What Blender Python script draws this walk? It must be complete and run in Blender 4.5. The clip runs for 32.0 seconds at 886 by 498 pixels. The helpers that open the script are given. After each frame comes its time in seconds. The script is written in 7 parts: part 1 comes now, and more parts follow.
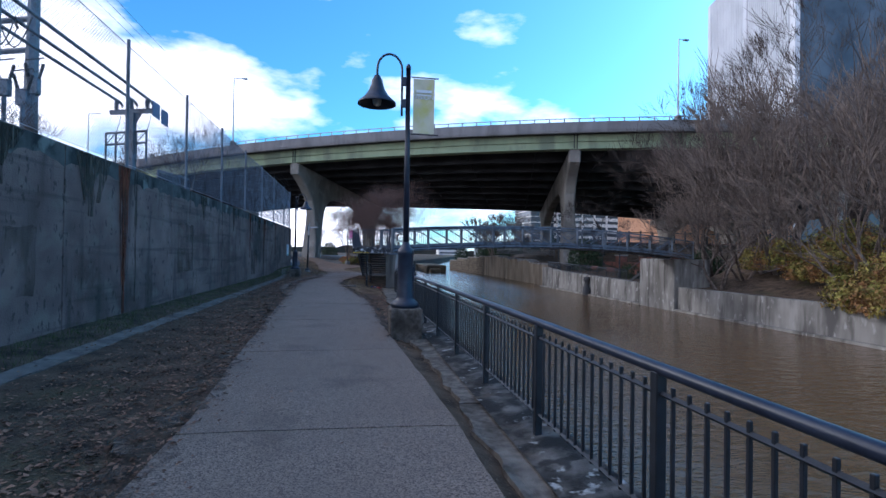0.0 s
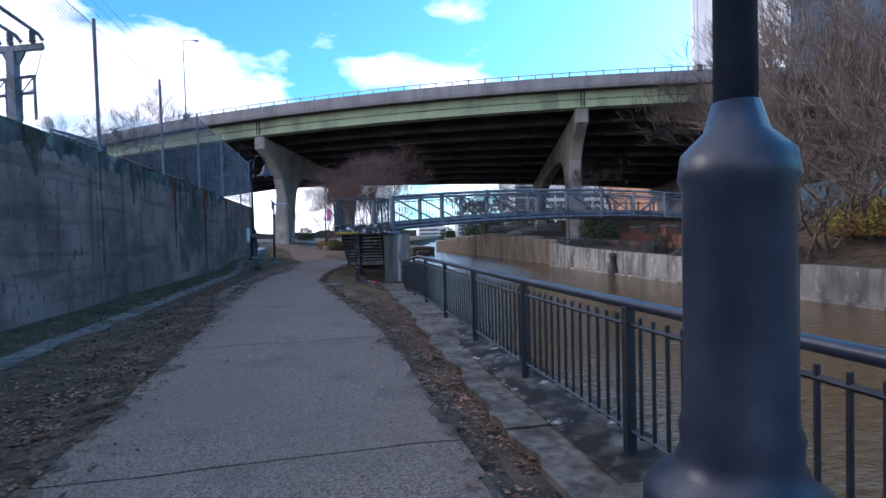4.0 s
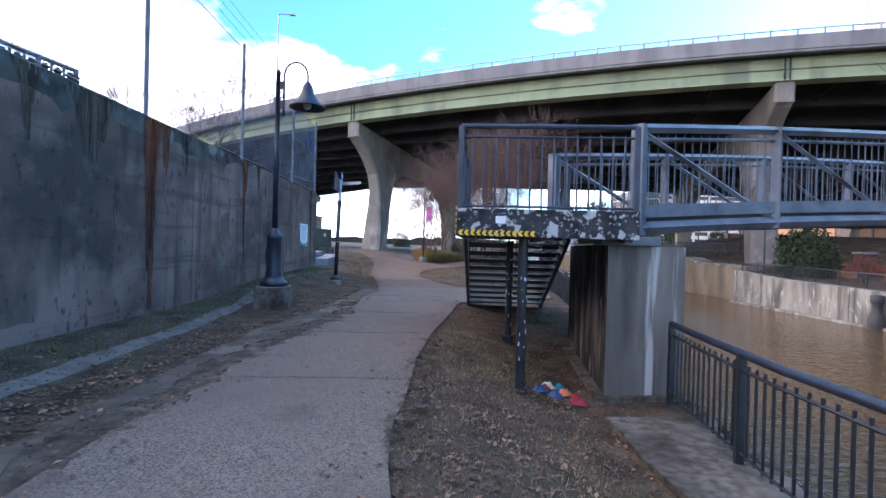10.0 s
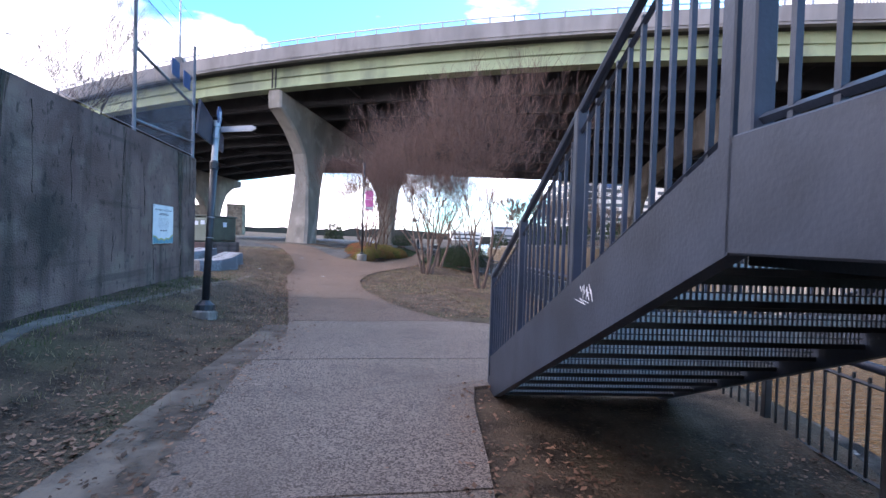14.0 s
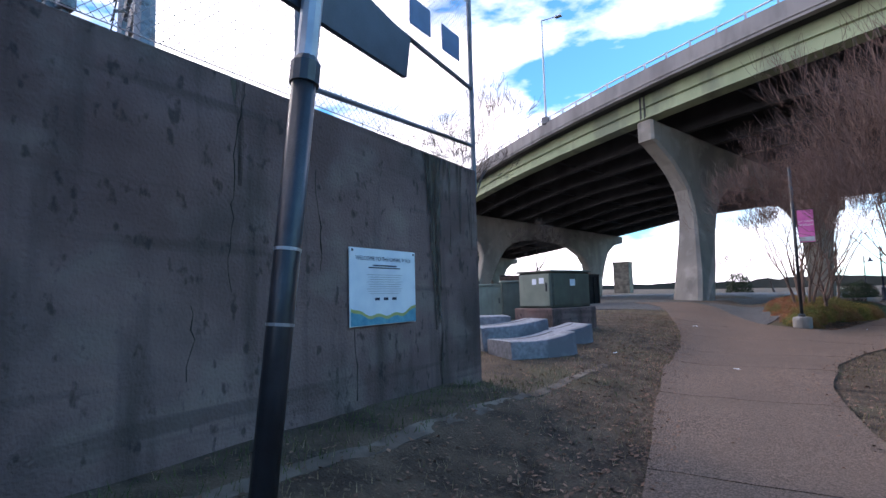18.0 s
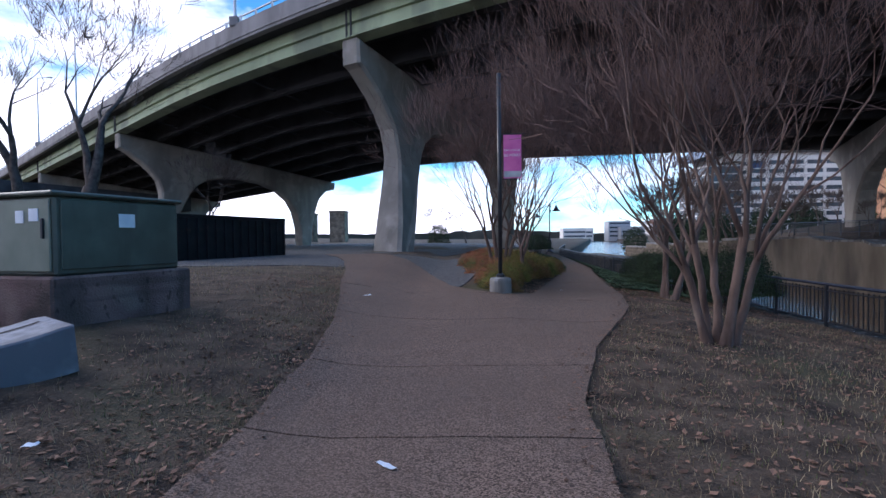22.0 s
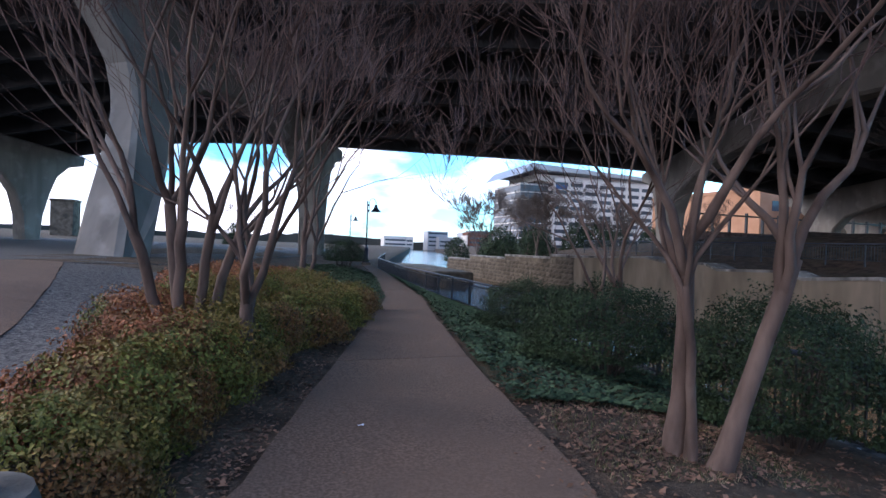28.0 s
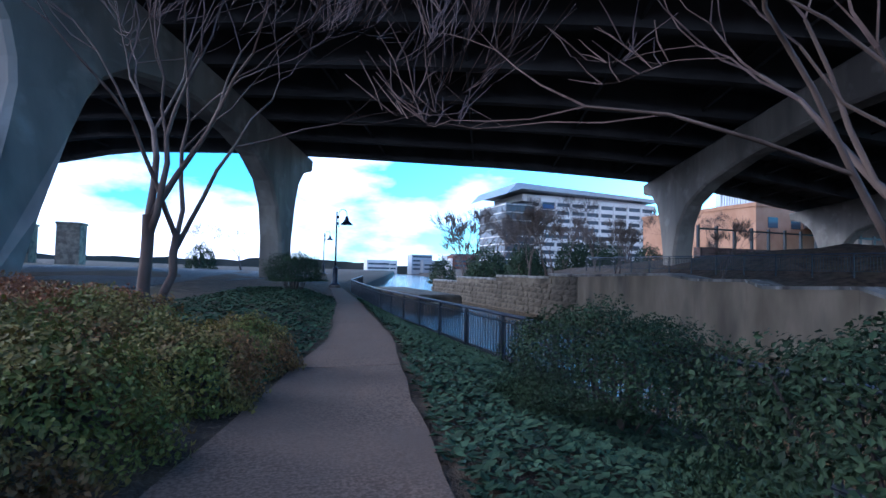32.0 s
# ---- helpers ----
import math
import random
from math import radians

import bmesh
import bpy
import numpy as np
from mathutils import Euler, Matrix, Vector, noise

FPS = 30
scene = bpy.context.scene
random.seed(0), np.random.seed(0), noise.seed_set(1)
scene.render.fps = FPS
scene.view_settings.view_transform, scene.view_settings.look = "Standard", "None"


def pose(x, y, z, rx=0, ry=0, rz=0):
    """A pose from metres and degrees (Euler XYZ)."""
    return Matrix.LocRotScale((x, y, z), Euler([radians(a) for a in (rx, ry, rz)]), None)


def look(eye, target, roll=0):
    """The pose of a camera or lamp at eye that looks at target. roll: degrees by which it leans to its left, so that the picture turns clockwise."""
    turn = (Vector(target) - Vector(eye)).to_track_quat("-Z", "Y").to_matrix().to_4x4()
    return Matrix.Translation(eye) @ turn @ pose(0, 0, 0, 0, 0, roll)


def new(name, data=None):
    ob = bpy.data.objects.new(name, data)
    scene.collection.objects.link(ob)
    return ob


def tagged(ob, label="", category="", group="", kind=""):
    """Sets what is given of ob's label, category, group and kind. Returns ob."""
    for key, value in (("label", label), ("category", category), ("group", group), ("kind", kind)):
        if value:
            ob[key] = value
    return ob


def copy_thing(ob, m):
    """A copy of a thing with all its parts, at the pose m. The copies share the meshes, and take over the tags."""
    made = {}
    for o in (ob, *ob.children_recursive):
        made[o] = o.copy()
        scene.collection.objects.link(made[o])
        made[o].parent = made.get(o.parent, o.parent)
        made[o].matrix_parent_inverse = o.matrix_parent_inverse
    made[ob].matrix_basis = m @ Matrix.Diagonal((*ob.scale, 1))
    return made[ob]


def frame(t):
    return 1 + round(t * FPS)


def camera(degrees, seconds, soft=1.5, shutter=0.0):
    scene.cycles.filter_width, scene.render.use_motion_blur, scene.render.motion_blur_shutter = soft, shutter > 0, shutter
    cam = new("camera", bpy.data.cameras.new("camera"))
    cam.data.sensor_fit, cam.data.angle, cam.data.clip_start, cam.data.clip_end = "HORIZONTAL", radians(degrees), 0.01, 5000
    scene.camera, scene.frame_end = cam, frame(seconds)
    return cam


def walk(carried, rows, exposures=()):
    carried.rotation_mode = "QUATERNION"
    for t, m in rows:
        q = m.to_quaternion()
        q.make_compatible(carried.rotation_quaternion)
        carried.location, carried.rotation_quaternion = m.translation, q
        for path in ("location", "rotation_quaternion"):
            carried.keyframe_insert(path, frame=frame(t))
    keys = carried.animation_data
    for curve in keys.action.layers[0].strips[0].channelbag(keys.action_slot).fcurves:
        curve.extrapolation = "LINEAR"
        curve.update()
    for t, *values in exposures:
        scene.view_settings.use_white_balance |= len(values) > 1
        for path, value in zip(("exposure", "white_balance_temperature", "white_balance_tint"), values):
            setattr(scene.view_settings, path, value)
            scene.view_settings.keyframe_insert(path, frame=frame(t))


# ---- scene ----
cam = camera(82.0, 32.0)
PATH = [
    (0, (0.122, 0.45, 1.574), (0.467, 2.42, 1.59), 0.8),
    (0.5, (0.016, 1.461, 1.632), (0.214, 3.45, 1.692), 3.3),
    (1, (-0.064, 2.495, 1.686), (0.024, 4.492, 1.75), 3.0),
    (1.5, (-0.051, 3.57, 1.658), (-0.004, 5.568, 1.734), 3.5),
    (2, (-0.115, 4.538, 1.633), (0.005, 6.533, 1.701), 4.1),
    (2.5, (-0.112, 5.56, 1.596), (0.086, 7.548, 1.678), 1.9),
    (3, (-0.163, 6.798, 1.466), (0.08, 8.782, 1.507), -1.3),
    (3.5, (-0.131, 7.855, 1.414), (0.208, 9.826, 1.399), -1.8),
    (5.5, (0.184, 12.851, 1.405), (0.74, 14.769, 1.294), -0.5),
    (6, (0.266, 13.928, 1.407), (0.775, 15.86, 1.317), 1.5),
    (6.5, (0.298, 15.023, 1.391), (0.776, 16.963, 1.308), 1.0),
    (7, (0.323, 16.003, 1.425), (0.73, 17.961, 1.364), 2.6),
    (7.5, (0.293, 17.051, 1.399), (0.626, 19.022, 1.342), 2.5),
    (8, (0.207, 18.159, 1.398), (0.449, 20.144, 1.378), 2.2),
    (8.5, (0.082, 19.227, 1.377), (0.21, 21.222, 1.337), 2.4),
    (9, (0.022, 20.225, 1.377), (0.104, 22.223, 1.336), 1.4),
    (9.5, (-0.147, 21.199, 1.393), (-0.075, 23.197, 1.336), 3.1),
    (10, (-0.271, 22.152, 1.404), (-0.209, 24.151, 1.388), 1.5),
    (10.5, (-0.366, 23.135, 1.367), (-0.283, 25.133, 1.379), 1.7),
    (11, (-0.477, 24.064, 1.296), (-0.324, 26.058, 1.321), 0.6),
    (11.5, (-0.6, 24.952, 1.36), (-0.433, 26.945, 1.339), 1.7),
    (12, (-0.653, 25.868, 1.349), (-0.436, 27.855, 1.299), 0.4),
    (12.5, (-0.721, 26.828, 1.367), (-0.475, 28.812, 1.304), 1.8),
    (13, (-0.767, 27.636, 1.37), (-0.471, 29.612, 1.28), 0.6),
    (13.5, (-0.708, 28.514, 1.426), (-0.373, 30.484, 1.355), 1.9),
    (15.5, (-0.434, 31.914, 1.772), (-0.602, 33.905, 1.863), 1.1),
    (16, (-0.561, 32.961, 1.704), (-1.081, 34.887, 1.85), 2.1),
    (16.5, (-0.728, 34.078, 1.618), (-1.294, 35.986, 1.817), 0.9),
    (17, (-0.86, 34.922, 1.606), (-1.573, 36.778, 1.824), 0.2),
    (17.5, (-1.034, 35.991, 1.548), (-1.883, 37.788, 1.777), -1.2),
    (18, (-1.236, 36.976, 1.53), (-2.312, 38.652, 1.71), -1.5),
    (18.5, (-1.366, 38.005, 1.554), (-2.6, 39.573, 1.69), -2.7),
    (19, (-1.318, 38.899, 1.546), (-2.549, 40.47, 1.67), -2.9),
    (19.5, (-1.313, 39.869, 1.553), (-2.272, 41.621, 1.655), -1.5),
    (20, (-1.36, 40.829, 1.527), (-2.121, 42.676, 1.622), -1.5),
    (20.5, (-1.436, 41.796, 1.535), (-2.066, 43.693, 1.596), -0.7),
    (21, (-1.373, 42.78, 1.526), (-1.738, 44.746, 1.567), -0.8),
    (21.5, (-1.39, 43.661, 1.516), (-1.614, 45.649, 1.512), 0.5),
    (22, (-1.359, 44.577, 1.502), (-1.445, 46.574, 1.46), -0.7),
    (22.5, (-1.309, 45.493, 1.44), (-1.335, 47.492, 1.405), 0.3),
    (23, (-1.214, 46.405, 1.396), (-1.161, 48.404, 1.381), 0.4),
    (23.5, (-1.057, 47.295, 1.453), (-1.048, 49.295, 1.444), 1.1),
    (24, (-0.971, 48.149, 1.484), (-0.988, 50.148, 1.48), 0.0),
    (24.5, (-0.833, 48.982, 1.486), (-0.849, 50.982, 1.475), 0.1),
    (25, (-0.685, 49.761, 1.505), (-0.62, 51.76, 1.489), -1.3),
    (25.5, (-0.442, 50.603, 1.516), (-0.125, 52.578, 1.482), -1.9),
    (27.5, (0.386, 53.733, 1.456), (0.898, 55.667, 1.444), 0.5),
    (28, (0.599, 54.462, 1.528), (1.198, 56.37, 1.517), 2.0),
    (28.5, (0.817, 55.176, 1.514), (1.479, 57.063, 1.525), 4.1),
    (29, (1.046, 55.89, 1.44), (1.695, 57.782, 1.416), 4.7),
    (29.5, (1.239, 56.525, 1.342), (1.803, 58.444, 1.342), 6.1),
    (30, (1.43, 57.217, 1.351), (2.019, 59.127, 1.392), 4.6),
    (30.5, (1.651, 57.793, 1.311), (2.15, 59.729, 1.329), 0.3),
    (31, (1.902, 58.434, 1.29), (2.499, 60.343, 1.338), -0.5),
    (31.5, (2.118, 59.095, 1.236), (2.742, 60.994, 1.305), 0.7),
    (32, (2.349, 59.877, 1.193), (3.003, 61.765, 1.277), 1.3),
]
walk(cam, [(t, look(*p)) for t, *p in PATH], [(0, 0.45, 5600, 14), (1, 0.26, 5500, 14), (2, 0.22, 5500, 14), (3, 0.48, 5650, 14), (6, 1.18, 6200, 19), (9, 1.42, 6300, 20), (13, 2.05, 6400, 23), (16, 1.1, 6500, 21), (19, 1.15, 6400, 20), (21, 0.5, 5800, 18), (23, 0.7, 5700, 18), (25.5, 0.55, 5500, 17), (28, 0.88, 5850, 18), (30, 1.12, 5550, 15), (32, 0.88, 4800, 12)])

# ---------- world, sun ----------
SUN_AZ, SUN_EL = radians(62), radians(25)
world = bpy.data.worlds.new("sky")
scene.world = world
world.use_nodes = True
wt = world.node_tree
wt.nodes.clear()
sky = wt.nodes.new("ShaderNodeTexSky")
sky.sky_type = "NISHITA"
sky.sun_disc = False
sky.sun_elevation, sky.sun_rotation = SUN_EL, SUN_AZ
sky.air_density, sky.dust_density, sky.ozone_density = 1.0, 0.8, 3.5
wcoord = wt.nodes.new("ShaderNodeTexCoord")
wmap = wt.nodes.new("ShaderNodeMapping")
wmap.inputs["Scale"].default_value = (1.0, 1.0, 2.6)
wmap.inputs["Location"].default_value = (0.9, 0.45, 0.2)
cloud = wt.nodes.new("ShaderNodeTexNoise")
cloud.inputs["Scale"].default_value = 3.2
cloud.inputs["Detail"].default_value = 7.0
cloud.inputs["Roughness"].default_value = 0.52
drift = wt.nodes.new("ShaderNodeVectorMath")
drift.operation = "DOT_PRODUCT"
drift.inputs[1].default_value = (-0.23, 0.0, -0.3)
low = wt.nodes.new("ShaderNodeVectorMath")
low.operation = "MINIMUM"
low.inputs[1].default_value = (1.0, 1.0, 0.42)
bank = wt.nodes.new("ShaderNodeMath")
bank.operation = "ADD"
ramp = wt.nodes.new("ShaderNodeValToRGB")
ramp.color_ramp.elements[0].position = 0.395
ramp.color_ramp.elements[1].position = 0.54
cmix = wt.nodes.new("ShaderNodeMixRGB")
cmix.inputs["Color2"].default_value = (9.0, 8.8, 9.2, 1)
tint = wt.nodes.new("ShaderNodeMixRGB")
tint.blend_type = "MULTIPLY"
tint.inputs["Fac"].default_value = 1.0
tint.inputs["Color2"].default_value = (0.54, 1.08, 1.26, 1)
back = wt.nodes.new("ShaderNodeBackground")
back.inputs["Strength"].default_value = 0.15
wout = wt.nodes.new("ShaderNodeOutputWorld")
for a, b in ((wcoord.outputs["Generated"], wmap.inputs["Vector"]), (wmap.outputs["Vector"], cloud.inputs["Vector"]),
             (cloud.outputs["Fac"], bank.inputs[0]), (wcoord.outputs["Generated"], low.inputs[0]), (low.outputs["Vector"], drift.inputs[0]), (drift.outputs["Value"], bank.inputs[1]), (bank.outputs[0], ramp.inputs["Fac"]), (ramp.outputs["Color"], cmix.inputs["Fac"]),
             (sky.outputs["Color"], tint.inputs["Color1"]), (tint.outputs["Color"], cmix.inputs["Color1"]), (cmix.outputs["Color"], back.inputs["Color"]),
             (back.outputs["Background"], wout.inputs["Surface"])):
    wt.links.new(a, b)

sun = new("sun", bpy.data.lights.new("sun", "SUN"))
sun.data.energy, sun.data.angle, sun.data.color = 1.0, radians(14.0), (1.0, 0.92, 0.82)
sun_way = Vector((-math.sin(SUN_AZ) * math.cos(SUN_EL), math.cos(SUN_AZ) * math.cos(SUN_EL), math.sin(SUN_EL)))
sun.matrix_world = look(sun_way * 200, (0, 0, 0))


# ---------- materials ----------
def surface(name, c1, c2, scale=3.0, rough=0.8, bump=0.0, bump_scale=40.0, metallic=0.0, c3=None, scale3=0.6, stretch=(1, 1, 1),
            cut3=(0.52, 0.62), spread=(0.35, 0.65), vary=0.0, voronoi=0.0, bump_dist=0.01, films=()):
    """A two-scale noise colour, a third stain colour, a fine bump; films: more stains, rows of colour, scale, stretch, cut, strength."""
    m = bpy.data.materials.new(name)
    m.use_nodes = True
    nt = m.node_tree
    b = nt.nodes["Principled BSDF"]
    b.inputs["Roughness"].default_value, b.inputs["Metallic"].default_value = rough, metallic
    b.inputs["Specular IOR Level"].default_value = 0.5 if rough < 0.6 else 0.2
    co = nt.nodes.new("ShaderNodeTexCoord")
    mp = nt.nodes.new("ShaderNodeMapping")
    mp.inputs["Scale"].default_value = stretch
    nt.links.new(co.outputs["Object"], mp.inputs["Vector"])

    def noise_at(s, detail=6.0):
        n = nt.nodes.new("ShaderNodeTexNoise")
        n.inputs["Scale"].default_value, n.inputs["Detail"].default_value = s, detail
        nt.links.new(mp.outputs["Vector"], n.inputs["Vector"])
        return n.outputs["Fac"]

    def ramp_of(src, lo, hi, ca, cb):
        r = nt.nodes.new("ShaderNodeValToRGB")
        r.color_ramp.elements[0].position, r.color_ramp.elements[1].position = lo, hi
        r.color_ramp.elements[0].color, r.color_ramp.elements[1].color = (*ca, 1), (*cb, 1)
        nt.links.new(src, r.inputs["Fac"])
        return r.outputs["Color"]

    if voronoi:
        v = nt.nodes.new("ShaderNodeTexVoronoi")
        v.inputs["Scale"].default_value = voronoi
        nt.links.new(mp.outputs["Vector"], v.inputs["Vector"])
        sep = nt.nodes.new("ShaderNodeSeparateColor")
        nt.links.new(v.outputs["Color"], sep.inputs["Color"])
        col = ramp_of(sep.outputs["Red"], 0.15, 0.85, c1, c2)
    else:
        col = ramp_of(noise_at(scale), spread[0], spread[1], c1, c2)
    if c3:
        mx = nt.nodes.new("ShaderNodeMixRGB")
        nt.links.new(ramp_of(noise_at(scale3, 5.0), cut3[0], cut3[1], (0, 0, 0), (1, 1, 1)), mx.inputs["Fac"])
        nt.links.new(col, mx.inputs["Color1"])
        mx.inputs["Color2"].default_value = (*c3, 1)
        col = mx.outputs["Color"]
    for c4, scale4, stretch4, cut4, most in films:
        mp4 = nt.nodes.new("ShaderNodeMapping")
        mp4.inputs["Scale"].default_value = stretch4
        mp4.inputs["Location"].default_value = (scale4 * 3.1, 7.7 * most, 2.3)
        nt.links.new(co.outputs["Object"], mp4.inputs["Vector"])
        n4 = nt.nodes.new("ShaderNodeTexNoise")
        n4.inputs["Scale"].default_value, n4.inputs["Detail"].default_value = scale4, 6.0
        nt.links.new(mp4.outputs["Vector"], n4.inputs["Vector"])
        mx = nt.nodes.new("ShaderNodeMixRGB")
        nt.links.new(ramp_of(n4.outputs["Fac"], cut4[0], cut4[1], (0, 0, 0), (most, most, most)), mx.inputs["Fac"])
        nt.links.new(col, mx.inputs["Color1"])
        mx.inputs["Color2"].default_value = (*c4, 1)
        col = mx.outputs["Color"]
    if vary:
        info = nt.nodes.new("ShaderNodeObjectInfo")
        geo = nt.nodes.new("ShaderNodeNewGeometry")
        add = nt.nodes.new("ShaderNodeMath")
        add.operation = "ADD"
        nt.links.new(info.outputs["Random"], add.inputs[0])
        nt.links.new(geo.outputs["Random Per Island"], add.inputs[1])
        fr = nt.nodes.new("ShaderNodeMath")
        fr.operation = "FRACT"
        nt.links.new(add.outputs[0], fr.inputs[0])
        mr = nt.nodes.new("ShaderNodeMapRange")
        mr.inputs["To Min"].default_value, mr.inputs["To Max"].default_value = 1 - vary, 1 + vary
        nt.links.new(fr.outputs[0], mr.inputs["Value"])
        hs = nt.nodes.new("ShaderNodeHueSaturation")
        nt.links.new(mr.outputs[0], hs.inputs["Value"])
        nt.links.new(col, hs.inputs["Color"])
        col = hs.outputs["Color"]
    nt.links.new(col, b.inputs["Base Color"])
    if bump:
        bp = nt.nodes.new("ShaderNodeBump")
        bp.inputs["Strength"].default_value, bp.inputs["Distance"].default_value = bump, bump_dist
        nt.links.new(noise_at(bump_scale, 4.0) if not voronoi else v.outputs["Distance"], bp.inputs["Height"])
        nt.links.new(bp.outputs["Normal"], b.inputs["Normal"])
    return m


CONC_WALL = surface("wall_concrete", (0.122, 0.074, 0.067), (0.252, 0.164, 0.148), 0.7, 0.9, 0.8, 35, c3=(0.068, 0.053, 0.048), scale3=0.5, cut3=(0.5, 0.66), spread=(0.34, 0.66), bump_dist=0.02,
                    films=(((0.235, 0.18, 0.155), 1.3, (1, 1, 1.4), (0.53, 0.68), 0.55), ((0.045, 0.037, 0.034), 2.4, (1, 1, 0.12), (0.54, 0.68), 0.65), ((0.06, 0.048, 0.042), 0.9, (0.25, 0.25, 5), (0.56, 0.65), 0.5), ((0.035, 0.029, 0.027), 9, (1, 1, 0.6), (0.6, 0.68), 0.7)))
CONC_TOP = surface("coping_concrete", (0.03, 0.03, 0.03), (0.11, 0.105, 0.10), 2.5, 0.95, 0.6, 50, c3=(0.2, 0.195, 0.18), scale3=1.6, cut3=(0.58, 0.66))
CONC_PALE = surface("pale_concrete", (0.16, 0.15, 0.135), (0.30, 0.285, 0.26), 1.0, 0.9, 0.5, 50, c3=(0.10, 0.094, 0.088), scale3=0.8, stretch=(1, 1, 0.3), cut3=(0.52, 0.68),
                    films=(((0.07, 0.063, 0.056), 1.8, (1, 1, 0.15), (0.52, 0.66), 0.75), ((0.42, 0.41, 0.39), 3.2, (1, 1, 0.5), (0.6, 0.68), 0.6)))
CONC_TAN = surface("tan_concrete", (0.17, 0.135, 0.095), (0.29, 0.235, 0.17), 0.7, 0.9, 0.4, 40, c3=(0.12, 0.10, 0.078), scale3=0.5, stretch=(1, 1, 0.3), cut3=(0.52, 0.7))
CONC_PIER = surface("pier_concrete", (0.185, 0.167, 0.147), (0.295, 0.268, 0.232), 0.35, 0.9, 0.3, 30, c3=(0.165, 0.149, 0.133), scale3=0.25, stretch=(1, 1, 0.4),
                    films=(((0.15, 0.135, 0.12), 1.2, (1, 1, 0.1), (0.54, 0.7), 0.5), ((0.40, 0.38, 0.345), 0.8, (1, 1, 1), (0.55, 0.7), 0.4)))
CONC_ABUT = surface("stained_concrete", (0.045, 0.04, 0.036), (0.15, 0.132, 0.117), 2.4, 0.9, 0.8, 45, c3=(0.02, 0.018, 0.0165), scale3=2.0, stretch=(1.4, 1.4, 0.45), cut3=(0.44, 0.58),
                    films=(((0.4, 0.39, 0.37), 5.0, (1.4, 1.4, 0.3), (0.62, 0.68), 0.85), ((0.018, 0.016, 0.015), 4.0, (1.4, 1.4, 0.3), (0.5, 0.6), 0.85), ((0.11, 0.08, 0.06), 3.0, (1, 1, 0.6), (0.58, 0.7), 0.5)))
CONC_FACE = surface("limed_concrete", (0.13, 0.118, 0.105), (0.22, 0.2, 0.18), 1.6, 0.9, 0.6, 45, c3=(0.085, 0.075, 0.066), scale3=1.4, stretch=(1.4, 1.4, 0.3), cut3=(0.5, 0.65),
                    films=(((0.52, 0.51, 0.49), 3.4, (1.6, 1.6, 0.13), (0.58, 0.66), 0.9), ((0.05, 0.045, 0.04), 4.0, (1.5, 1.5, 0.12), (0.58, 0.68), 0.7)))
RUST = surface("rust_stain", (0.11, 0.026, 0.014), (0.21, 0.062, 0.03), 3, 0.9, stretch=(1, 2, 0.3), c3=(0.07, 0.026, 0.02), scale3=2)
DARK_STAIN = surface("dark_stain", (0.045, 0.036, 0.029), (0.12, 0.096, 0.077), 3, 0.95, stretch=(1, 3, 0.3))
PATCH = surface("overpainted_patch", (0.075, 0.063, 0.055), (0.14, 0.118, 0.1), 1.6, 0.85, 0.4, 30)
GRIT = surface("grit_film", (0.055, 0.041, 0.032), (0.14, 0.106, 0.082), 9, 1.0, 0.5, 60)
for m, grain, size, low_cut, high_cut, most in ((RUST, (1, 12, 0.6), 1.6, 0.3, 0.56, 0.88), (DARK_STAIN, (1, 9, 0.9), 1.6, 0.36, 0.6, 0.85), (GRIT, (1, 1, 1), 5.0, 0.42, 0.68, 0.85), (PATCH, (1, 1, 0.5), 1.5, 0.4, 0.75, 0.42)):
    nt = m.node_tree
    co = nt.nodes.new("ShaderNodeTexCoord")
    mp = nt.nodes.new("ShaderNodeMapping")
    mp.inputs["Scale"].default_value = grain
    n = nt.nodes.new("ShaderNodeTexNoise")
    n.inputs["Scale"].default_value, n.inputs["Detail"].default_value = size, 8.0
    r = nt.nodes.new("ShaderNodeMapRange")
    r.inputs["From Min"].default_value, r.inputs["From Max"].default_value = low_cut, high_cut
    r.inputs["To Max"].default_value = most
    nt.links.new(co.outputs["Object"], mp.inputs["Vector"])
    nt.links.new(mp.outputs["Vector"], n.inputs["Vector"])
    nt.links.new(n.outputs["Fac"], r.inputs["Value"])
    nt.links.new(r.outputs["Result"], nt.nodes["Principled BSDF"].inputs["Alpha"])
PATH_AGG = surface("exposed_aggregate", (0.085, 0.064, 0.052), (0.285, 0.22, 0.178), 1, 0.85, 0.55, voronoi=95, c3=(0.16, 0.122, 0.098), scale3=0.5, cut3=(0.3, 0.85), bump_dist=0.005, films=(((0.09, 0.07, 0.058), 1.3, (1, 1, 1), (0.55, 0.7), 0.5),))
PATH_MID = surface("worn_aggregate", (0.055, 0.041, 0.034), (0.29, 0.222, 0.18), 1, 0.88, 0.55, voronoi=90, c3=(0.14, 0.106, 0.085), scale3=0.5, cut3=(0.3, 0.85), bump_dist=0.004, films=(((0.085, 0.066, 0.055), 1.3, (1, 1, 1), (0.55, 0.7), 0.5),))
GUTTER = surface("dirty_concrete", (0.105, 0.09, 0.08), (0.18, 0.155, 0.138), 4, 0.95, 0.6, 40, c3=(0.065, 0.053, 0.044), scale3=1.2, cut3=(0.56, 0.7), films=(((0.055, 0.046, 0.035), 7, (1, 1, 1), (0.6, 0.7), 0.6),))
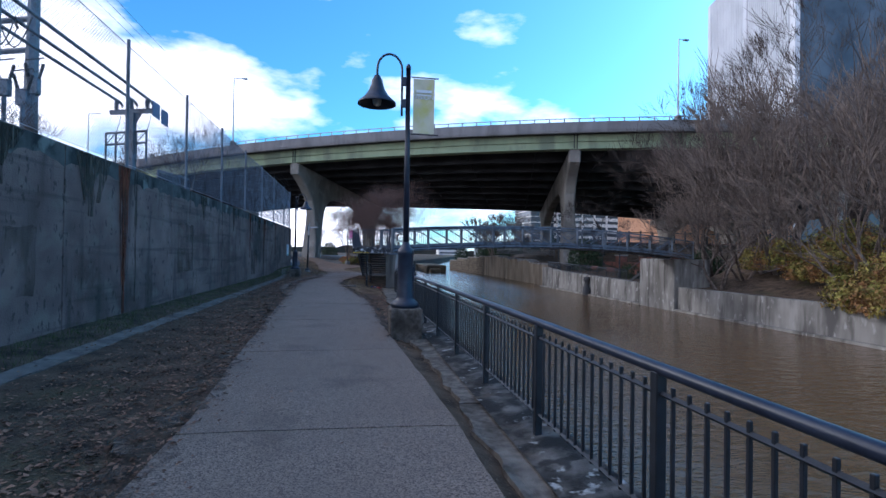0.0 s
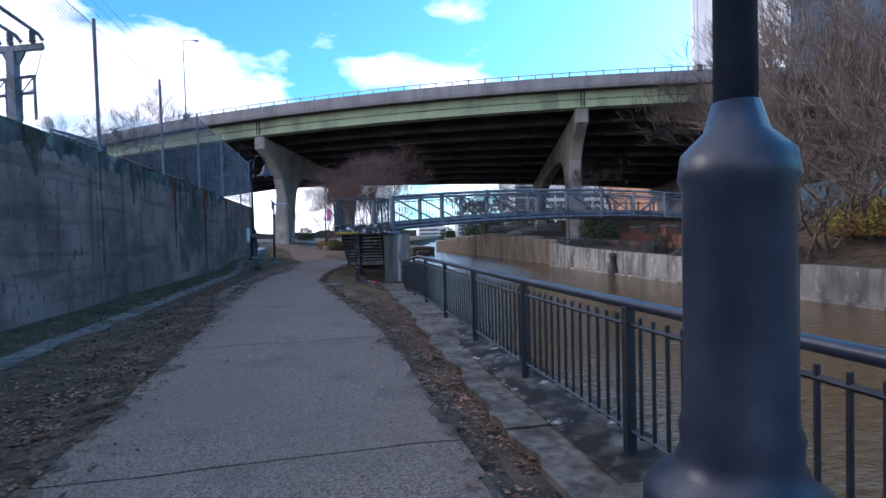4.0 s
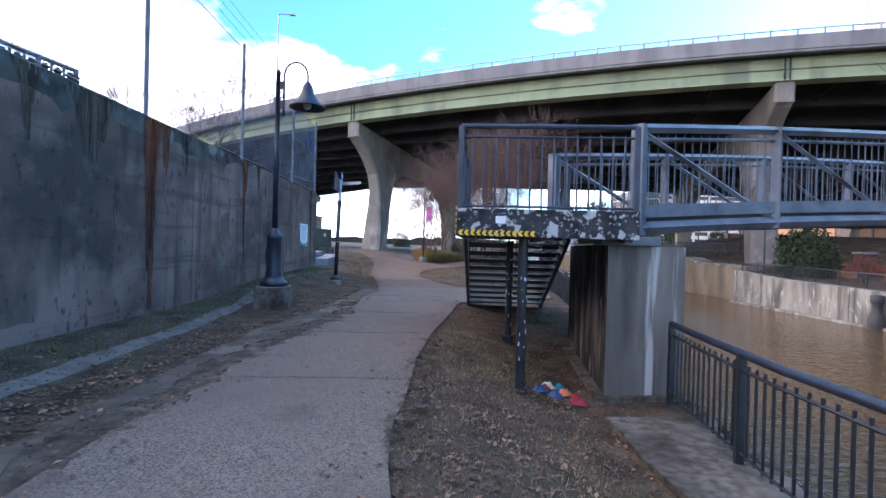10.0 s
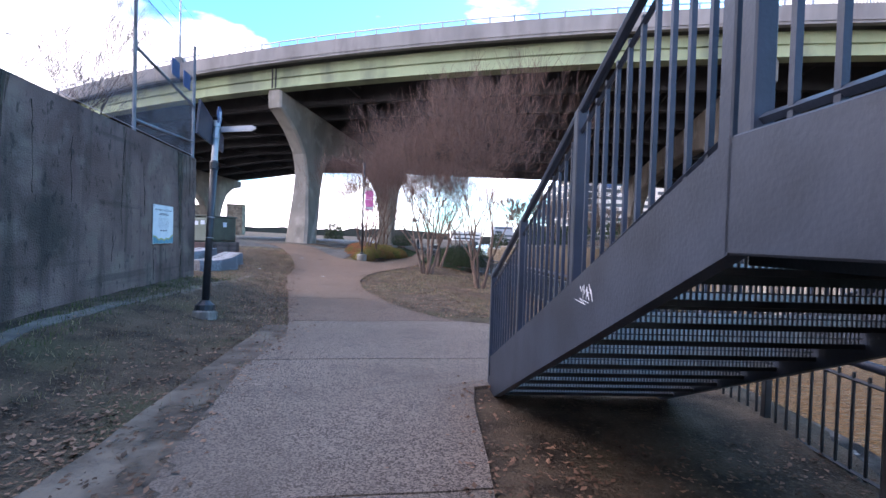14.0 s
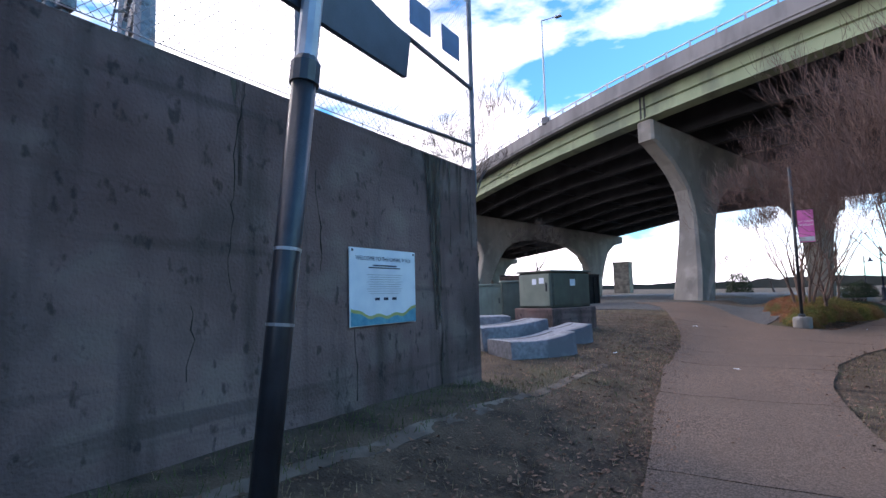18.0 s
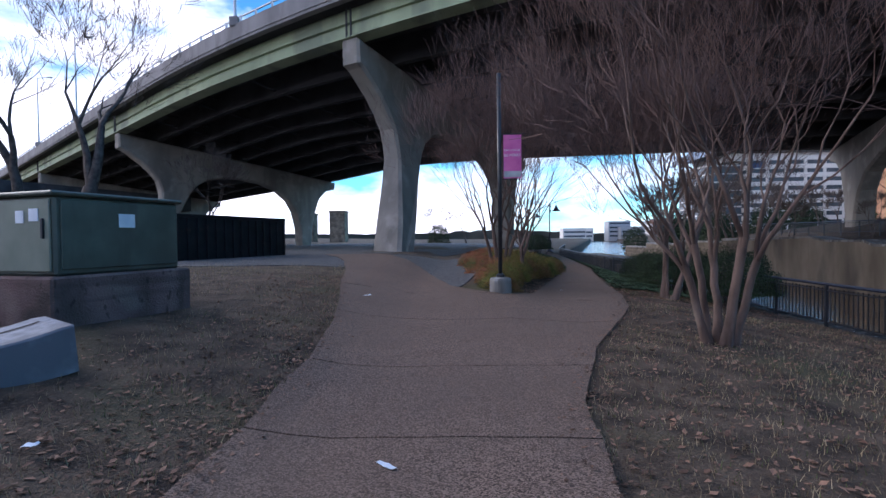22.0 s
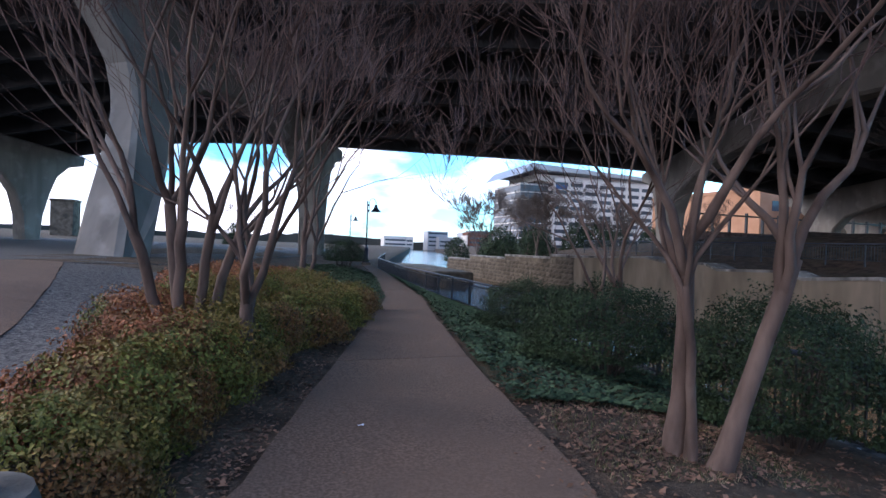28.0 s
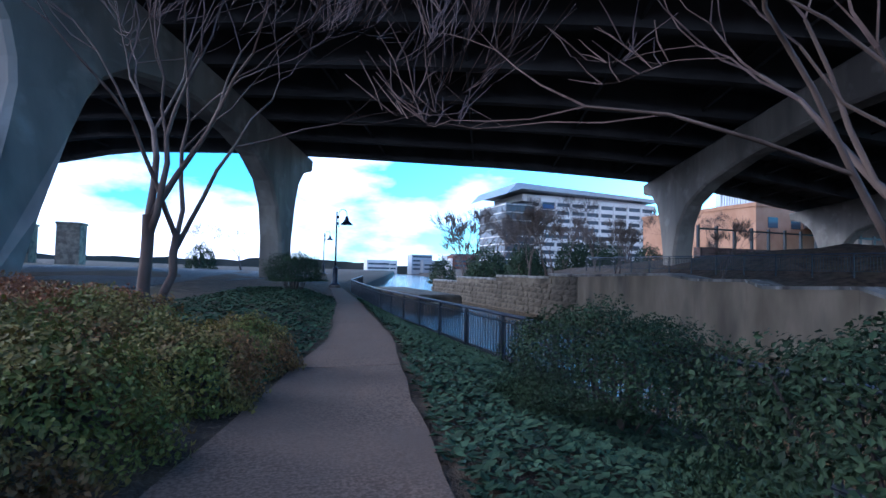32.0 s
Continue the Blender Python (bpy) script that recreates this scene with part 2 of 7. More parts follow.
PATH_BROWN = surface("brown_path", (0.095, 0.063, 0.046), (0.2, 0.135, 0.098), 45, 0.9, 0.5, 120, c3=(0.13, 0.09, 0.068), scale3=0.7, cut3=(0.4, 0.7))
PATH_FINE = surface("brown_aggregate", (0.05, 0.033, 0.024), (0.26, 0.175, 0.13), 1, 0.9, 0.7, voronoi=100, c3=(0.115, 0.08, 0.06), scale3=0.5, cut3=(0.3, 0.9), bump_dist=0.004)
JOINT = surface("joint_fill", (0.02, 0.018, 0.016), (0.06, 0.05, 0.045), 6, 1.0)
SOIL = surface("ground_soil", (0.045, 0.032, 0.023), (0.125, 0.088, 0.06), 2.2, 1.0, 1.0, 45, c3=(0.075, 0.066, 0.036), scale3=0.55, cut3=(0.55, 0.7), bump_dist=0.03, films=(((0.16, 0.115, 0.08), 26, (1, 1, 1), (0.58, 0.66), 0.7),))
DIRT = surface("bare_dirt", (0.07, 0.054, 0.043), (0.145, 0.112, 0.088), 3, 1.0, 0.6, 40, c3=(0.19, 0.15, 0.118), scale3=1.1)
GRAVEL = surface("gravel", (0.035, 0.035, 0.038), (0.15, 0.146, 0.142), 1, 0.9, 1.0, voronoi=28, bump_dist=0.02)
STRIP = surface("gutter_concrete", (0.075, 0.063, 0.052), (0.185, 0.157, 0.132), 11, 0.95, 1.0, 60, c3=(0.045, 0.036, 0.028), scale3=2.2, cut3=(0.46, 0.7), films=(((0.24, 0.21, 0.18), 1.6, (1, 1, 1), (0.56, 0.7), 0.5),))
BLACK = surface("black_paint", (0.010, 0.012, 0.016), (0.022, 0.026, 0.034), 8, 0.38, 0.15, 90)
NAVY = surface("navy_paint", (0.009, 0.014, 0.03), (0.02, 0.028, 0.05), 6, 0.4, 0.1, 80)
STEEL_BLUE = surface("blue_grey_paint", (0.085, 0.105, 0.14), (0.14, 0.165, 0.20), 3, 0.5, 0.15, 60, c3=(0.05, 0.055, 0.065), scale3=1.6)
DARK_BLUE = surface("dark_blue_steel", (0.018, 0.027, 0.046), (0.036, 0.05, 0.08), 3, 0.5, 0.15, 60)
PEEL = surface("peeling_paint", (0.012, 0.014, 0.018), (0.05, 0.055, 0.065), 5, 0.7, 0.5, 40, c3=(0.40, 0.41, 0.42), scale3=8, cut3=(0.565, 0.60), films=(((0.30, 0.31, 0.33), 22, (1, 1, 1), (0.6, 0.64), 0.8),))
YELLOW = surface("yellow_tape", (0.65, 0.42, 0.02), (0.8, 0.55, 0.04), 6, 0.5)
GALV = surface("galvanised_steel", (0.32, 0.34, 0.37), (0.45, 0.47, 0.5), 5, 0.45, metallic=0.6)
GIRDER = surface("green_girder", (0.27, 0.32, 0.20), (0.35, 0.40, 0.25), 0.4, 0.6, c3=(0.2, 0.23, 0.16), scale3=0.3, stretch=(1, 1, 0.3))
DECK = surface("deck_concrete", (0.20, 0.19, 0.19), (0.27, 0.255, 0.25), 0.6, 0.9, c3=(0.165, 0.15, 0.15), scale3=0.9, stretch=(1, 1, 0.25), cut3=(0.5, 0.75))
# deck underside: the shade beneath the deck is put into this dark colour
UNDER_SHADED = surface("shaded_underside", (0.034, 0.0335, 0.0355), (0.066, 0.0645, 0.067), 0.3, 0.9)
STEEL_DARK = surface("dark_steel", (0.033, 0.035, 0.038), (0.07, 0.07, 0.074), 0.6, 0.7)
BARK = surface("myrtle_bark", (0.075, 0.049, 0.039), (0.19, 0.13, 0.104), 5, 0.75, 0.4, 25, stretch=(1, 1, 0.3), films=(((0.25, 0.19, 0.155), 3.0, (1, 1, 0.4), (0.6, 0.72), 0.5),))
TWIG = surface("twig_bark", (0.085, 0.054, 0.045), (0.165, 0.108, 0.092), 6, 0.85)
TWIG_GREY = surface("grey_twig", (0.04, 0.031, 0.027), (0.09, 0.071, 0.062), 6, 0.85)
BRUSH = surface("thicket_bark", (0.075, 0.058, 0.05), (0.20, 0.16, 0.135), 5, 0.9)
BRANCH_GREY = surface("grey_branch", (0.045, 0.035, 0.031), (0.1, 0.08, 0.07), 5, 0.85)
LEAF_GREEN = surface("hedge_leaf", (0.085, 0.094, 0.018), (0.29, 0.25, 0.06), 1.6, 0.6, vary=0.5, c3=(0.2, 0.1, 0.038), scale3=1.3, cut3=(0.44, 0.6))
LEAF_RED = surface("reddish_leaf", (0.17, 0.07, 0.032), (0.4, 0.145, 0.065), 1.8, 0.6, vary=0.5, c3=(0.12, 0.125, 0.035), scale3=1.4, cut3=(0.5, 0.62))
LEAF_DARK = surface("shrub_leaf", (0.014, 0.026, 0.012), (0.036, 0.058, 0.024), 2.0, 0.65, vary=0.4)
LEAF_IVY = surface("ivy_leaf", (0.02, 0.038, 0.018), (0.058, 0.088, 0.045), 2.0, 0.65, vary=0.5)
LEAF_DEAD = surface("dead_leaf", (0.09, 0.052, 0.035), (0.25, 0.14, 0.09), 2.0, 0.8, vary=0.5)
STRAW = surface("dry_grass", (0.2, 0.15, 0.085), (0.36, 0.28, 0.165), 2.0, 0.8, vary=0.4)
GRASS = surface("green_grass", (0.05, 0.07, 0.02), (0.10, 0.12, 0.04), 2.0, 0.7, vary=0.4)
GRANITE = surface("blue_grey_granite", (0.185, 0.187, 0.203), (0.29, 0.292, 0.31), 14, 0.75, 0.4, 60, c3=(0.15, 0.15, 0.165), scale3=1.2)
ROCK = surface("riprap_rock", (0.04, 0.039, 0.042), (0.13, 0.126, 0.13), 2.5, 0.9, 0.6, 20, vary=0.5)
CAB_GREEN = surface("cabinet_green", (0.052, 0.064, 0.05), (0.083, 0.098, 0.078), 2, 0.5, c3=(0.055, 0.062, 0.05), scale3=0.8, films=(((0.04, 0.04, 0.033), 3, (1, 1, 0.2), (0.56, 0.7), 0.5),))
CAB_PALE = surface("pale_cabinet", (0.15, 0.175, 0.135), (0.21, 0.235, 0.185), 2, 0.5, films=(((0.09, 0.09, 0.07), 3, (1, 1, 0.2), (0.56, 0.7), 0.5),))
GATE = surface("rusty_gate", (0.02, 0.014, 0.013), (0.05, 0.03, 0.026), 2.5, 0.6, 0.2, 30, c3=(0.085, 0.04, 0.03), scale3=1.8, cut3=(0.55, 0.7))
DUMP = surface("dumpster_paint", (0.006, 0.0055, 0.007), (0.014, 0.012, 0.0135), 2, 0.6, 0.2, 30, c3=(0.035, 0.02, 0.016), scale3=1.5, cut3=(0.62, 0.72))
WHITE = surface("white_sign", (0.62, 0.66, 0.72), (0.74, 0.77, 0.8), 4, 0.5)
DRUM_ORANGE = surface("drum_orange", (0.5, 0.09, 0.03), (0.62, 0.13, 0.05), 4, 0.5)
SIGN_BLUE = surface("sign_blue", (0.02, 0.06, 0.16), (0.03, 0.08, 0.2), 4, 0.4)
INK = surface("ink", (0.03, 0.045, 0.07), (0.05, 0.065, 0.09), 6, 0.6)
TEAL = surface("sign_teal", (0.04, 0.22, 0.32), (0.10, 0.34, 0.42), 12, 0.5)
OLIVE = surface("sign_olive", (0.3, 0.32, 0.1), (0.42, 0.42, 0.16), 8, 0.5)
PINK = surface("pink_banner", (0.55, 0.12, 0.34), (0.66, 0.18, 0.42), 3, 0.7)
CREAM = surface("cream_banner", (0.55, 0.52, 0.38), (0.66, 0.62, 0.46), 3, 0.7, c3=(0.55, 0.52, 0.2), scale3=1.4)
BRICK_OR = surface("orange_brick", (0.36, 0.19, 0.11), (0.46, 0.26, 0.16), 0.3, 0.9)
BRICK_RED = surface("red_brick", (0.13, 0.058, 0.043), (0.2, 0.09, 0.066), 2, 0.9, 0.4, 30, c3=(0.09, 0.05, 0.042), scale3=1.3)
OFFICE = surface("office_panel", (0.62, 0.60, 0.57), (0.72, 0.70, 0.66), 0.1, 0.8)
GLASS_FAR = surface("far_glass", (0.05, 0.065, 0.08), (0.10, 0.125, 0.15), 0.1, 0.15)
TOWER = surface("tower_aluminium", (0.55, 0.56, 0.58), (0.66, 0.67, 0.69), 0.1, 0.5)
STONE = surface("old_stone", (0.11, 0.09, 0.067), (0.20, 0.165, 0.123), 1.2, 0.95, 0.8, 9, c3=(0.085, 0.072, 0.056), scale3=0.5, vary=0.2, bump_dist=0.05)
HILL = surface("far_woods", (0.035, 0.04, 0.035), (0.075, 0.07, 0.06), 0.05, 1.0)
BULB = surface("lamp_glass", (0.6, 0.6, 0.58), (0.7, 0.7, 0.68), 5, 0.3)
RED = surface("red_cloth", (0.25, 0.03, 0.04), (0.35, 0.05, 0.06), 8, 0.9)
TEALCLOTH = surface("teal_cloth", (0.03, 0.14, 0.2), (0.05, 0.2, 0.26), 8, 0.9)
ORANGE_CONE = surface("orange_plastic", (0.6, 0.14, 0.05), (0.7, 0.2, 0.07), 8, 0.5)

WATER = bpy.data.materials.new("canal_water")
WATER.use_nodes = True
nt = WATER.node_tree
b = nt.nodes["Principled BSDF"]
b.inputs["Base Color"].default_value = (0.115, 0.068, 0.032, 1)
b.inputs["Roughness"].default_value = 0.08
b.inputs["IOR"].default_value = 1.33
co = nt.nodes.new("ShaderNodeTexCoord")
wm = nt.nodes.new("ShaderNodeMapping")
wm.inputs["Scale"].default_value = (1.0, 2.2, 1.0)
wn = nt.nodes.new("ShaderNodeTexNoise")
wn.inputs["Scale"].default_value, wn.inputs["Detail"].default_value = 1.6, 3.0
wb = nt.nodes.new("ShaderNodeBump")
wb.inputs["Strength"].default_value, wb.inputs["Distance"].default_value = 0.55, 0.12
nt.links.new(co.outputs["Object"], wm.inputs["Vector"])
nt.links.new(wm.outputs["Vector"], wn.inputs["Vector"])
wn2 = nt.nodes.new("ShaderNodeTexNoise")
wn2.inputs["Scale"].default_value, wn2.inputs["Detail"].default_value = 5.5, 3.0
wsum = nt.nodes.new("ShaderNodeMath")
wsum.operation = "MULTIPLY_ADD"
wsum.inputs[1].default_value = 0.35
nt.links.new(wm.outputs["Vector"], wn2.inputs["Vector"])
nt.links.new(wn2.outputs["Fac"], wsum.inputs[0])
nt.links.new(wn.outputs["Fac"], wsum.inputs[2])
nt.links.new(wsum.outputs[0], wb.inputs["Height"])
nt.links.new(wb.outputs["Normal"], b.inputs["Normal"])


# ---------- mesh helpers ----------
class Geo:
    """Vertices and faces of one part."""

    def __init__(self):
        self.v, self.f = [], []

    def add(self, verts, faces):
        n = len(self.v)
        self.v += [tuple(p) for p in verts]
        self.f += [tuple(n + i for i in face) for face in faces]
        return self

    def box(self, x0, x1, y0, y1, z0, z1, c=0.0):
        """A box, with its edges cut off by c."""
        if c <= 0:
            self.add([(x, y, z) for x in (x0, x1) for y in (y0, y1) for z in (z0, z1)],
                     [(0, 1, 3, 2), (4, 6, 7, 5), (0, 4, 5, 1), (2, 3, 7, 6), (0, 2, 6, 4), (1, 5, 7, 3)])
            return self
        lo, hi, verts, index = (x0, y0, z0), (x1, y1, z1), [], {}
        for i in (0, 1):
            for j in (0, 1):
                for k in (0, 1):
                    corner = (i, j, k)
                    for ax in range(3):
                        p = [hi[n] - c if corner[n] else lo[n] + c for n in range(3)]
                        p[ax] = hi[ax] if corner[ax] else lo[ax]
                        index[corner, ax] = len(verts)
                        verts.append(p)
        faces = []
        for ax in range(3):
            u, w = [n for n in range(3) if n != ax]
            for s in (0, 1):
                ring = []
                for a, bb in ((0, 0), (1, 0), (1, 1), (0, 1)):
                    q = [0, 0, 0]
                    q[ax], q[u], q[w] = s, a, bb
                    ring.append(index[tuple(q), ax])
                faces.append(tuple(ring))
            for a in (0, 1):
                for bb in (0, 1):
                    q0, q1 = [0, 0, 0], [0, 0, 0]
                    q0[u] = q1[u] = a
                    q0[w] = q1[w] = bb
                    q1[ax] = 1
                    faces.append((index[tuple(q0), u], index[tuple(q1), u], index[tuple(q1), w], index[tuple(q0), w]))
        for i in (0, 1):
            for j in (0, 1):
                for k in (0, 1):
                    faces.append(tuple(index[(i, j, k), ax] for ax in range(3)))
        return self.add(verts, faces)

    def tube(self, points, radii, n=8, caps=True):
        """A tube through points; radii: one, or one for each point."""
        pts = [Vector(p) for p in points]
        if not hasattr(radii, "__len__"):
            radii = [radii] * len(pts)
        base = len(self.v)
        way = (pts[1] - pts[0]).normalized()
        side = way.cross(Vector((0, 0, 1)))
        if side.length < 0.05:
            side = way.cross(Vector((1, 0, 0)))
        side.normalize()
        for i, p in enumerate(pts):
            way = (pts[min(i + 1, len(pts) - 1)] - pts[max(i - 1, 0)]).normalized()
            side = (side - way * side.dot(way)).normalized()
            up = way.cross(side)
            for k in range(n):
                a = 2 * math.pi * k / n
                self.v.append(tuple(p + (side * math.cos(a) + up * math.sin(a)) * radii[i]))
        for i in range(len(pts) - 1):
            for k in range(n):
                a, c = base + i * n + k, base + i * n + (k + 1) % n
                self.f.append((a, c, c + n, a + n))
        if caps:
            self.f.append(tuple(base + k for k in reversed(range(n))))
            self.f.append(tuple(base + (len(pts) - 1) * n + k for k in range(n)))
        return self

    def turned(self, profile, n=20, at=(0, 0, 0)):
        """A profile of (radius, height) turned round a standing axis."""
        base = len(self.v)
        for r, z in profile:
            for k in range(n):
                a = 2 * math.pi * k / n
                self.v.append((at[0] + r * math.cos(a), at[1] + r * math.sin(a), at[2] + z))
        for i in range(len(profile) - 1):
            for k in range(n):
                a, c = base + i * n + k, base + i * n + (k + 1) % n
                self.f.append((a, c, c + n, a + n))
        self.f.append(tuple(base + k for k in reversed(range(n))))
        self.f.append(tuple(base + (len(profile) - 1) * n + k for k in range(n)))
        return self

    def prism(self, ring, lift):
        """A flat ring of points, drawn out by the vector lift."""
        n = len(ring)
        self.add(list(ring) + [tuple(a + c for a, c in zip(p, lift)) for p in ring],
                 [tuple(reversed(range(n))), tuple(range(n, 2 * n))] + [(i, (i + 1) % n, n + (i + 1) % n, n + i) for i in range(n)])
        return self

    def strip(self, left, right, drop=0.0):
        """A band between two lines of points, with a skirt down its sides."""
        n = len(left)
        self.add(list(left) + list(right), [(i, n + i, n + i + 1, i + 1) for i in range(n - 1)])
        if drop:
            for line in (left, right):
                self.add(list(line) + [(x, y, z - drop) for x, y, z in line], [(i, i + 1, n + i + 1, n + i) for i in range(n - 1)])
        return self

    def moved(self, m):
        self.v = [tuple(m @ Vector(p)) for p in self.v]
        return self

    def mesh(self, name, material, smooth=False):
        me = bpy.data.meshes.new(name)
        me.from_pydata(self.v, [], self.f)
        bm = bmesh.new()
        bm.from_mesh(me)
        if len(self.f) < 20000:
            bmesh.ops.recalc_face_normals(bm, faces=bm.faces)
        for face in bm.faces:
            face.smooth = smooth
        bm.to_mesh(me)
        bm.free()
        me.materials.append(material)
        return me


def part(name, geo, material, parent=None, label="", smooth=False):
    """One mesh object, under its thing where there is one."""
    ob = new(name, geo.mesh(name, material, smooth) if isinstance(geo, Geo) else geo)
    if parent:
        ob.parent = parent
    return tagged(ob, label)


def thing(name, label, category, group="", kind="", at=None):
    ob = new(name)
    ob.empty_display_size = 0.2
    if at is not None:
        ob.matrix_world = at
    return tagged(ob, label, category, group, kind)


def lerp(points, t):
    """Linear between rows (t, value, ...)."""
    for a, c in zip(points, points[1:]):
        if t <= c[0]:
            k = max(0.0, (t - a[0]) / (c[0] - a[0]))
            return [p + (q - p) * k for p, q in zip(a[1:], c[1:])]
    return list(points[-1][1:])


def smooth_step(a, c, x):
    k = min(1.0, max(0.0, (x - a) / (c - a)))
    return k * k * (3 - 2 * k)


# ---------- the lie of the land ----------
NEAR_EDGE = [(-80, 1.9), (21, 1.95), (24.5, 2.3), (28, 2.85), (31, 3.2), (36, 3.75), (43, 4.8), (54, 6.65), (65, 6.85), (80, 6.9), (95, 8.2), (117, 13), (160, 24), (300, 60), (700, 160), (3000, 760)]
FAR_EDGE = [(-80, 23.3), (59, 23.3), (61, 24.2), (100, 24.2), (117, 25), (160, 38), (300, 78), (700, 182), (3000, 800)]
WATER_Z = -2.35
FAR_TOP = [(-80, -0.85), (38, -0.75), (58, -0.3), (61, 0.1), (66, 0.4), (76, 0.65), (84, 1.05), (95, 0.55), (117, -0.6), (160, -0.7), (3000, -0.7)]
PATH_LEFT = [(-9, -1.2), (4, -1.28), (6.5, -1.4), (13.2, -1.82), (21, -2.25), (25.5, -2.45), (29, -2.25), (31.5, -1.8), (35.3, -1.86), (37, -1.65), (40.3, -2.05), (44.5, -2.65), (47, -3.0), (50.5, -3.2),
             (53.4, -3.6), (57.4, -4.5), (60, -5.0), (64, -6.0), (67, -7.0), (72, -9.0)]
PATH_RIGHT = [(-9, 1.12), (3.8, 1.1), (6.5, 1.02), (9.8, 0.82), (16.7, 0.6), (19.3, 0.22), (23, -0.25), (26, -0.5), (29.5, -0.25), (31.9, 0.15), (33.8, 0.45), (34.5, 0.62), (34.9, 2.35), (36, 3.2), (37.3, 3.3),
              (38, 1.9), (38.5, 1.0), (40.4, 0.2), (43.7, -0.5), (46.2, -0.6), (49, -0.35), (51.5, 0.4), (54, 1.5), (55.3, 2.05), (57.2, 2.5), (59.9, 2.88), (62.4, 3.3), (65.5, 3.85), (68.5, 4.45), (77, 5.4), (90, 6.6)]
FORK_RIGHT = [(56.4, -0.45), (57.0, 0.1), (57.5, 0.36), (59.8, 0.95), (63, 1.85), (68.4, 3.35), (77, 4.6), (90, 5.9)]
FORK_LEFT = [(56.4, -0.55), (57.0, -1.2), (57.8, -1.7), (60, -2.2), (62.5, -2.7), (66, -3.6), (72, -5.5)]


def edge(rows, y):
    return lerp(rows, y)[0]


def ground_z(x, y):
    """The height of the ground."""
    e = edge(NEAR_EDGE, y)
    if x <= e + 0.01:
        z = 0.0
        r = edge(PATH_RIGHT, y) if y < 90 else e - 1.5
        z -= 0.5 * smooth_step(33, 54, y) * smooth_step(r, e - 0.2, x)
        z -= 0.38 * smooth_step(18, 27.5, y) * (1 - smooth_step(30, 34, y)) * smooth_step(r + 0.1, r + 1.9, x)
        if y > 54:
            f = edge(FORK_RIGHT, max(y, 56.4)) if y < 90 else e - 3
            bed = smooth_step(56.5, 60, y) * smooth_step(f + 0.1, f - 1.5, x)
            z += 0.75 * bed * 0.5 * smooth_step(-2.5, 0.0, x) + 0.12 * smooth_step(57, 66, y) * smooth_step(0.0, -3.0, x)
        if y > 43:
            z += (0.2 * smooth_step(-3.5, -7, x)) * smooth_step(43, 48, y) * (1 - 0.4 * smooth_step(57, 66, y))
            z += 2.2 * smooth_step(-8, -14, x) * smooth_step(43, 45, y) * (1 - smooth_step(47.5, 55, y))
        else:
            z += 0.12 * smooth_step(-3.4, -4.6, x) + 2.0 * smooth_step(-5.2, -5.25, x)
        z += 0.25 * smooth_step(32, 38, y) * smooth_step(-2.4, -4.3, x)
        z += 0.2 * smooth_step(51, 57, y) * smooth_step(1.0, -0.8, x)
        z -= 0.12 * (1 - smooth_step(14, 19, y)) * smooth_step(r - 0.05, r + 0.25, x)
        if x < -40:
            z += 2.0 * smooth_step(-40, -90, x) * smooth_step(60, 100, y)
        return z + 0.018 * noise.noise((x * 1.3, y * 1.3, 0)) + 0.012 * noise.noise((x * 4, y * 4, 3))
    z = edge(FAR_TOP, y)
    rise = 3.6 if y < 36 else 3.6 - 1.0 * smooth_step(36, 44, y)
    a = 24.5 if y < 36 else 24.5 + 10 * smooth_step(36, 44, y) - 6 * smooth_step(62, 75, y)
    f = edge(FAR_EDGE, y)
    return z + rise * smooth_step(a + f - 23.3, a + f - 23.3 + 12, x) + 0.25 * noise.noise((x * 0.4, y * 0.4, 5))


def build_ground():
    ys = [-80, -40, -20, -12] + [-9 + 0.45 * i for i in range(int(92 / 0.45))] + [84, 86, 88, 90, 94, 98, 104, 110, 117, 125, 140, 160, 200, 300, 500, 700, 1200, 3000]
    left = [-3000, -800, -300, -120, -60, -40, -30, -22, -18, -16, -14, -12, -11, -10, -9, -8, -7, -6.3, -5.7, -5.25, -5.2]
    g = Geo()
    for y in ys:
        e, f = edge(NEAR_EDGE, y), edge(FAR_EDGE, y)
        row = [(x, ground_z(x, y)) for x in left]
        row += [(-5.15 + (e + 5.15) * i / 34, ground_z(-5.15 + (e + 5.15) * i / 34, y)) for i in range(35)]
        row += [(e + 0.03, -4.0), (f - 0.03, -4.0)]
        row += [(f + d, ground_z(f + d, y)) for d in (0.0, 0.6, 1.2, 2, 3, 4, 5, 6, 7.5, 9, 11, 13, 16, 20, 26, 40, 70, 150, 400, 2400)]
        g.v += [(x, y, z) for x, z in row]
    n = len(left) + 35 + 2 + 20
    g.f = [(j * n + i, j * n + i + 1, (j + 1) * n + i + 1, (j + 1) * n + i) for j in range(len(ys) - 1) for i in range(n - 1)]
    tagged(part("ground", g, SOIL, smooth=True), "brown leaf-strewn soil with thin winter grass", "ground", kind="structure")


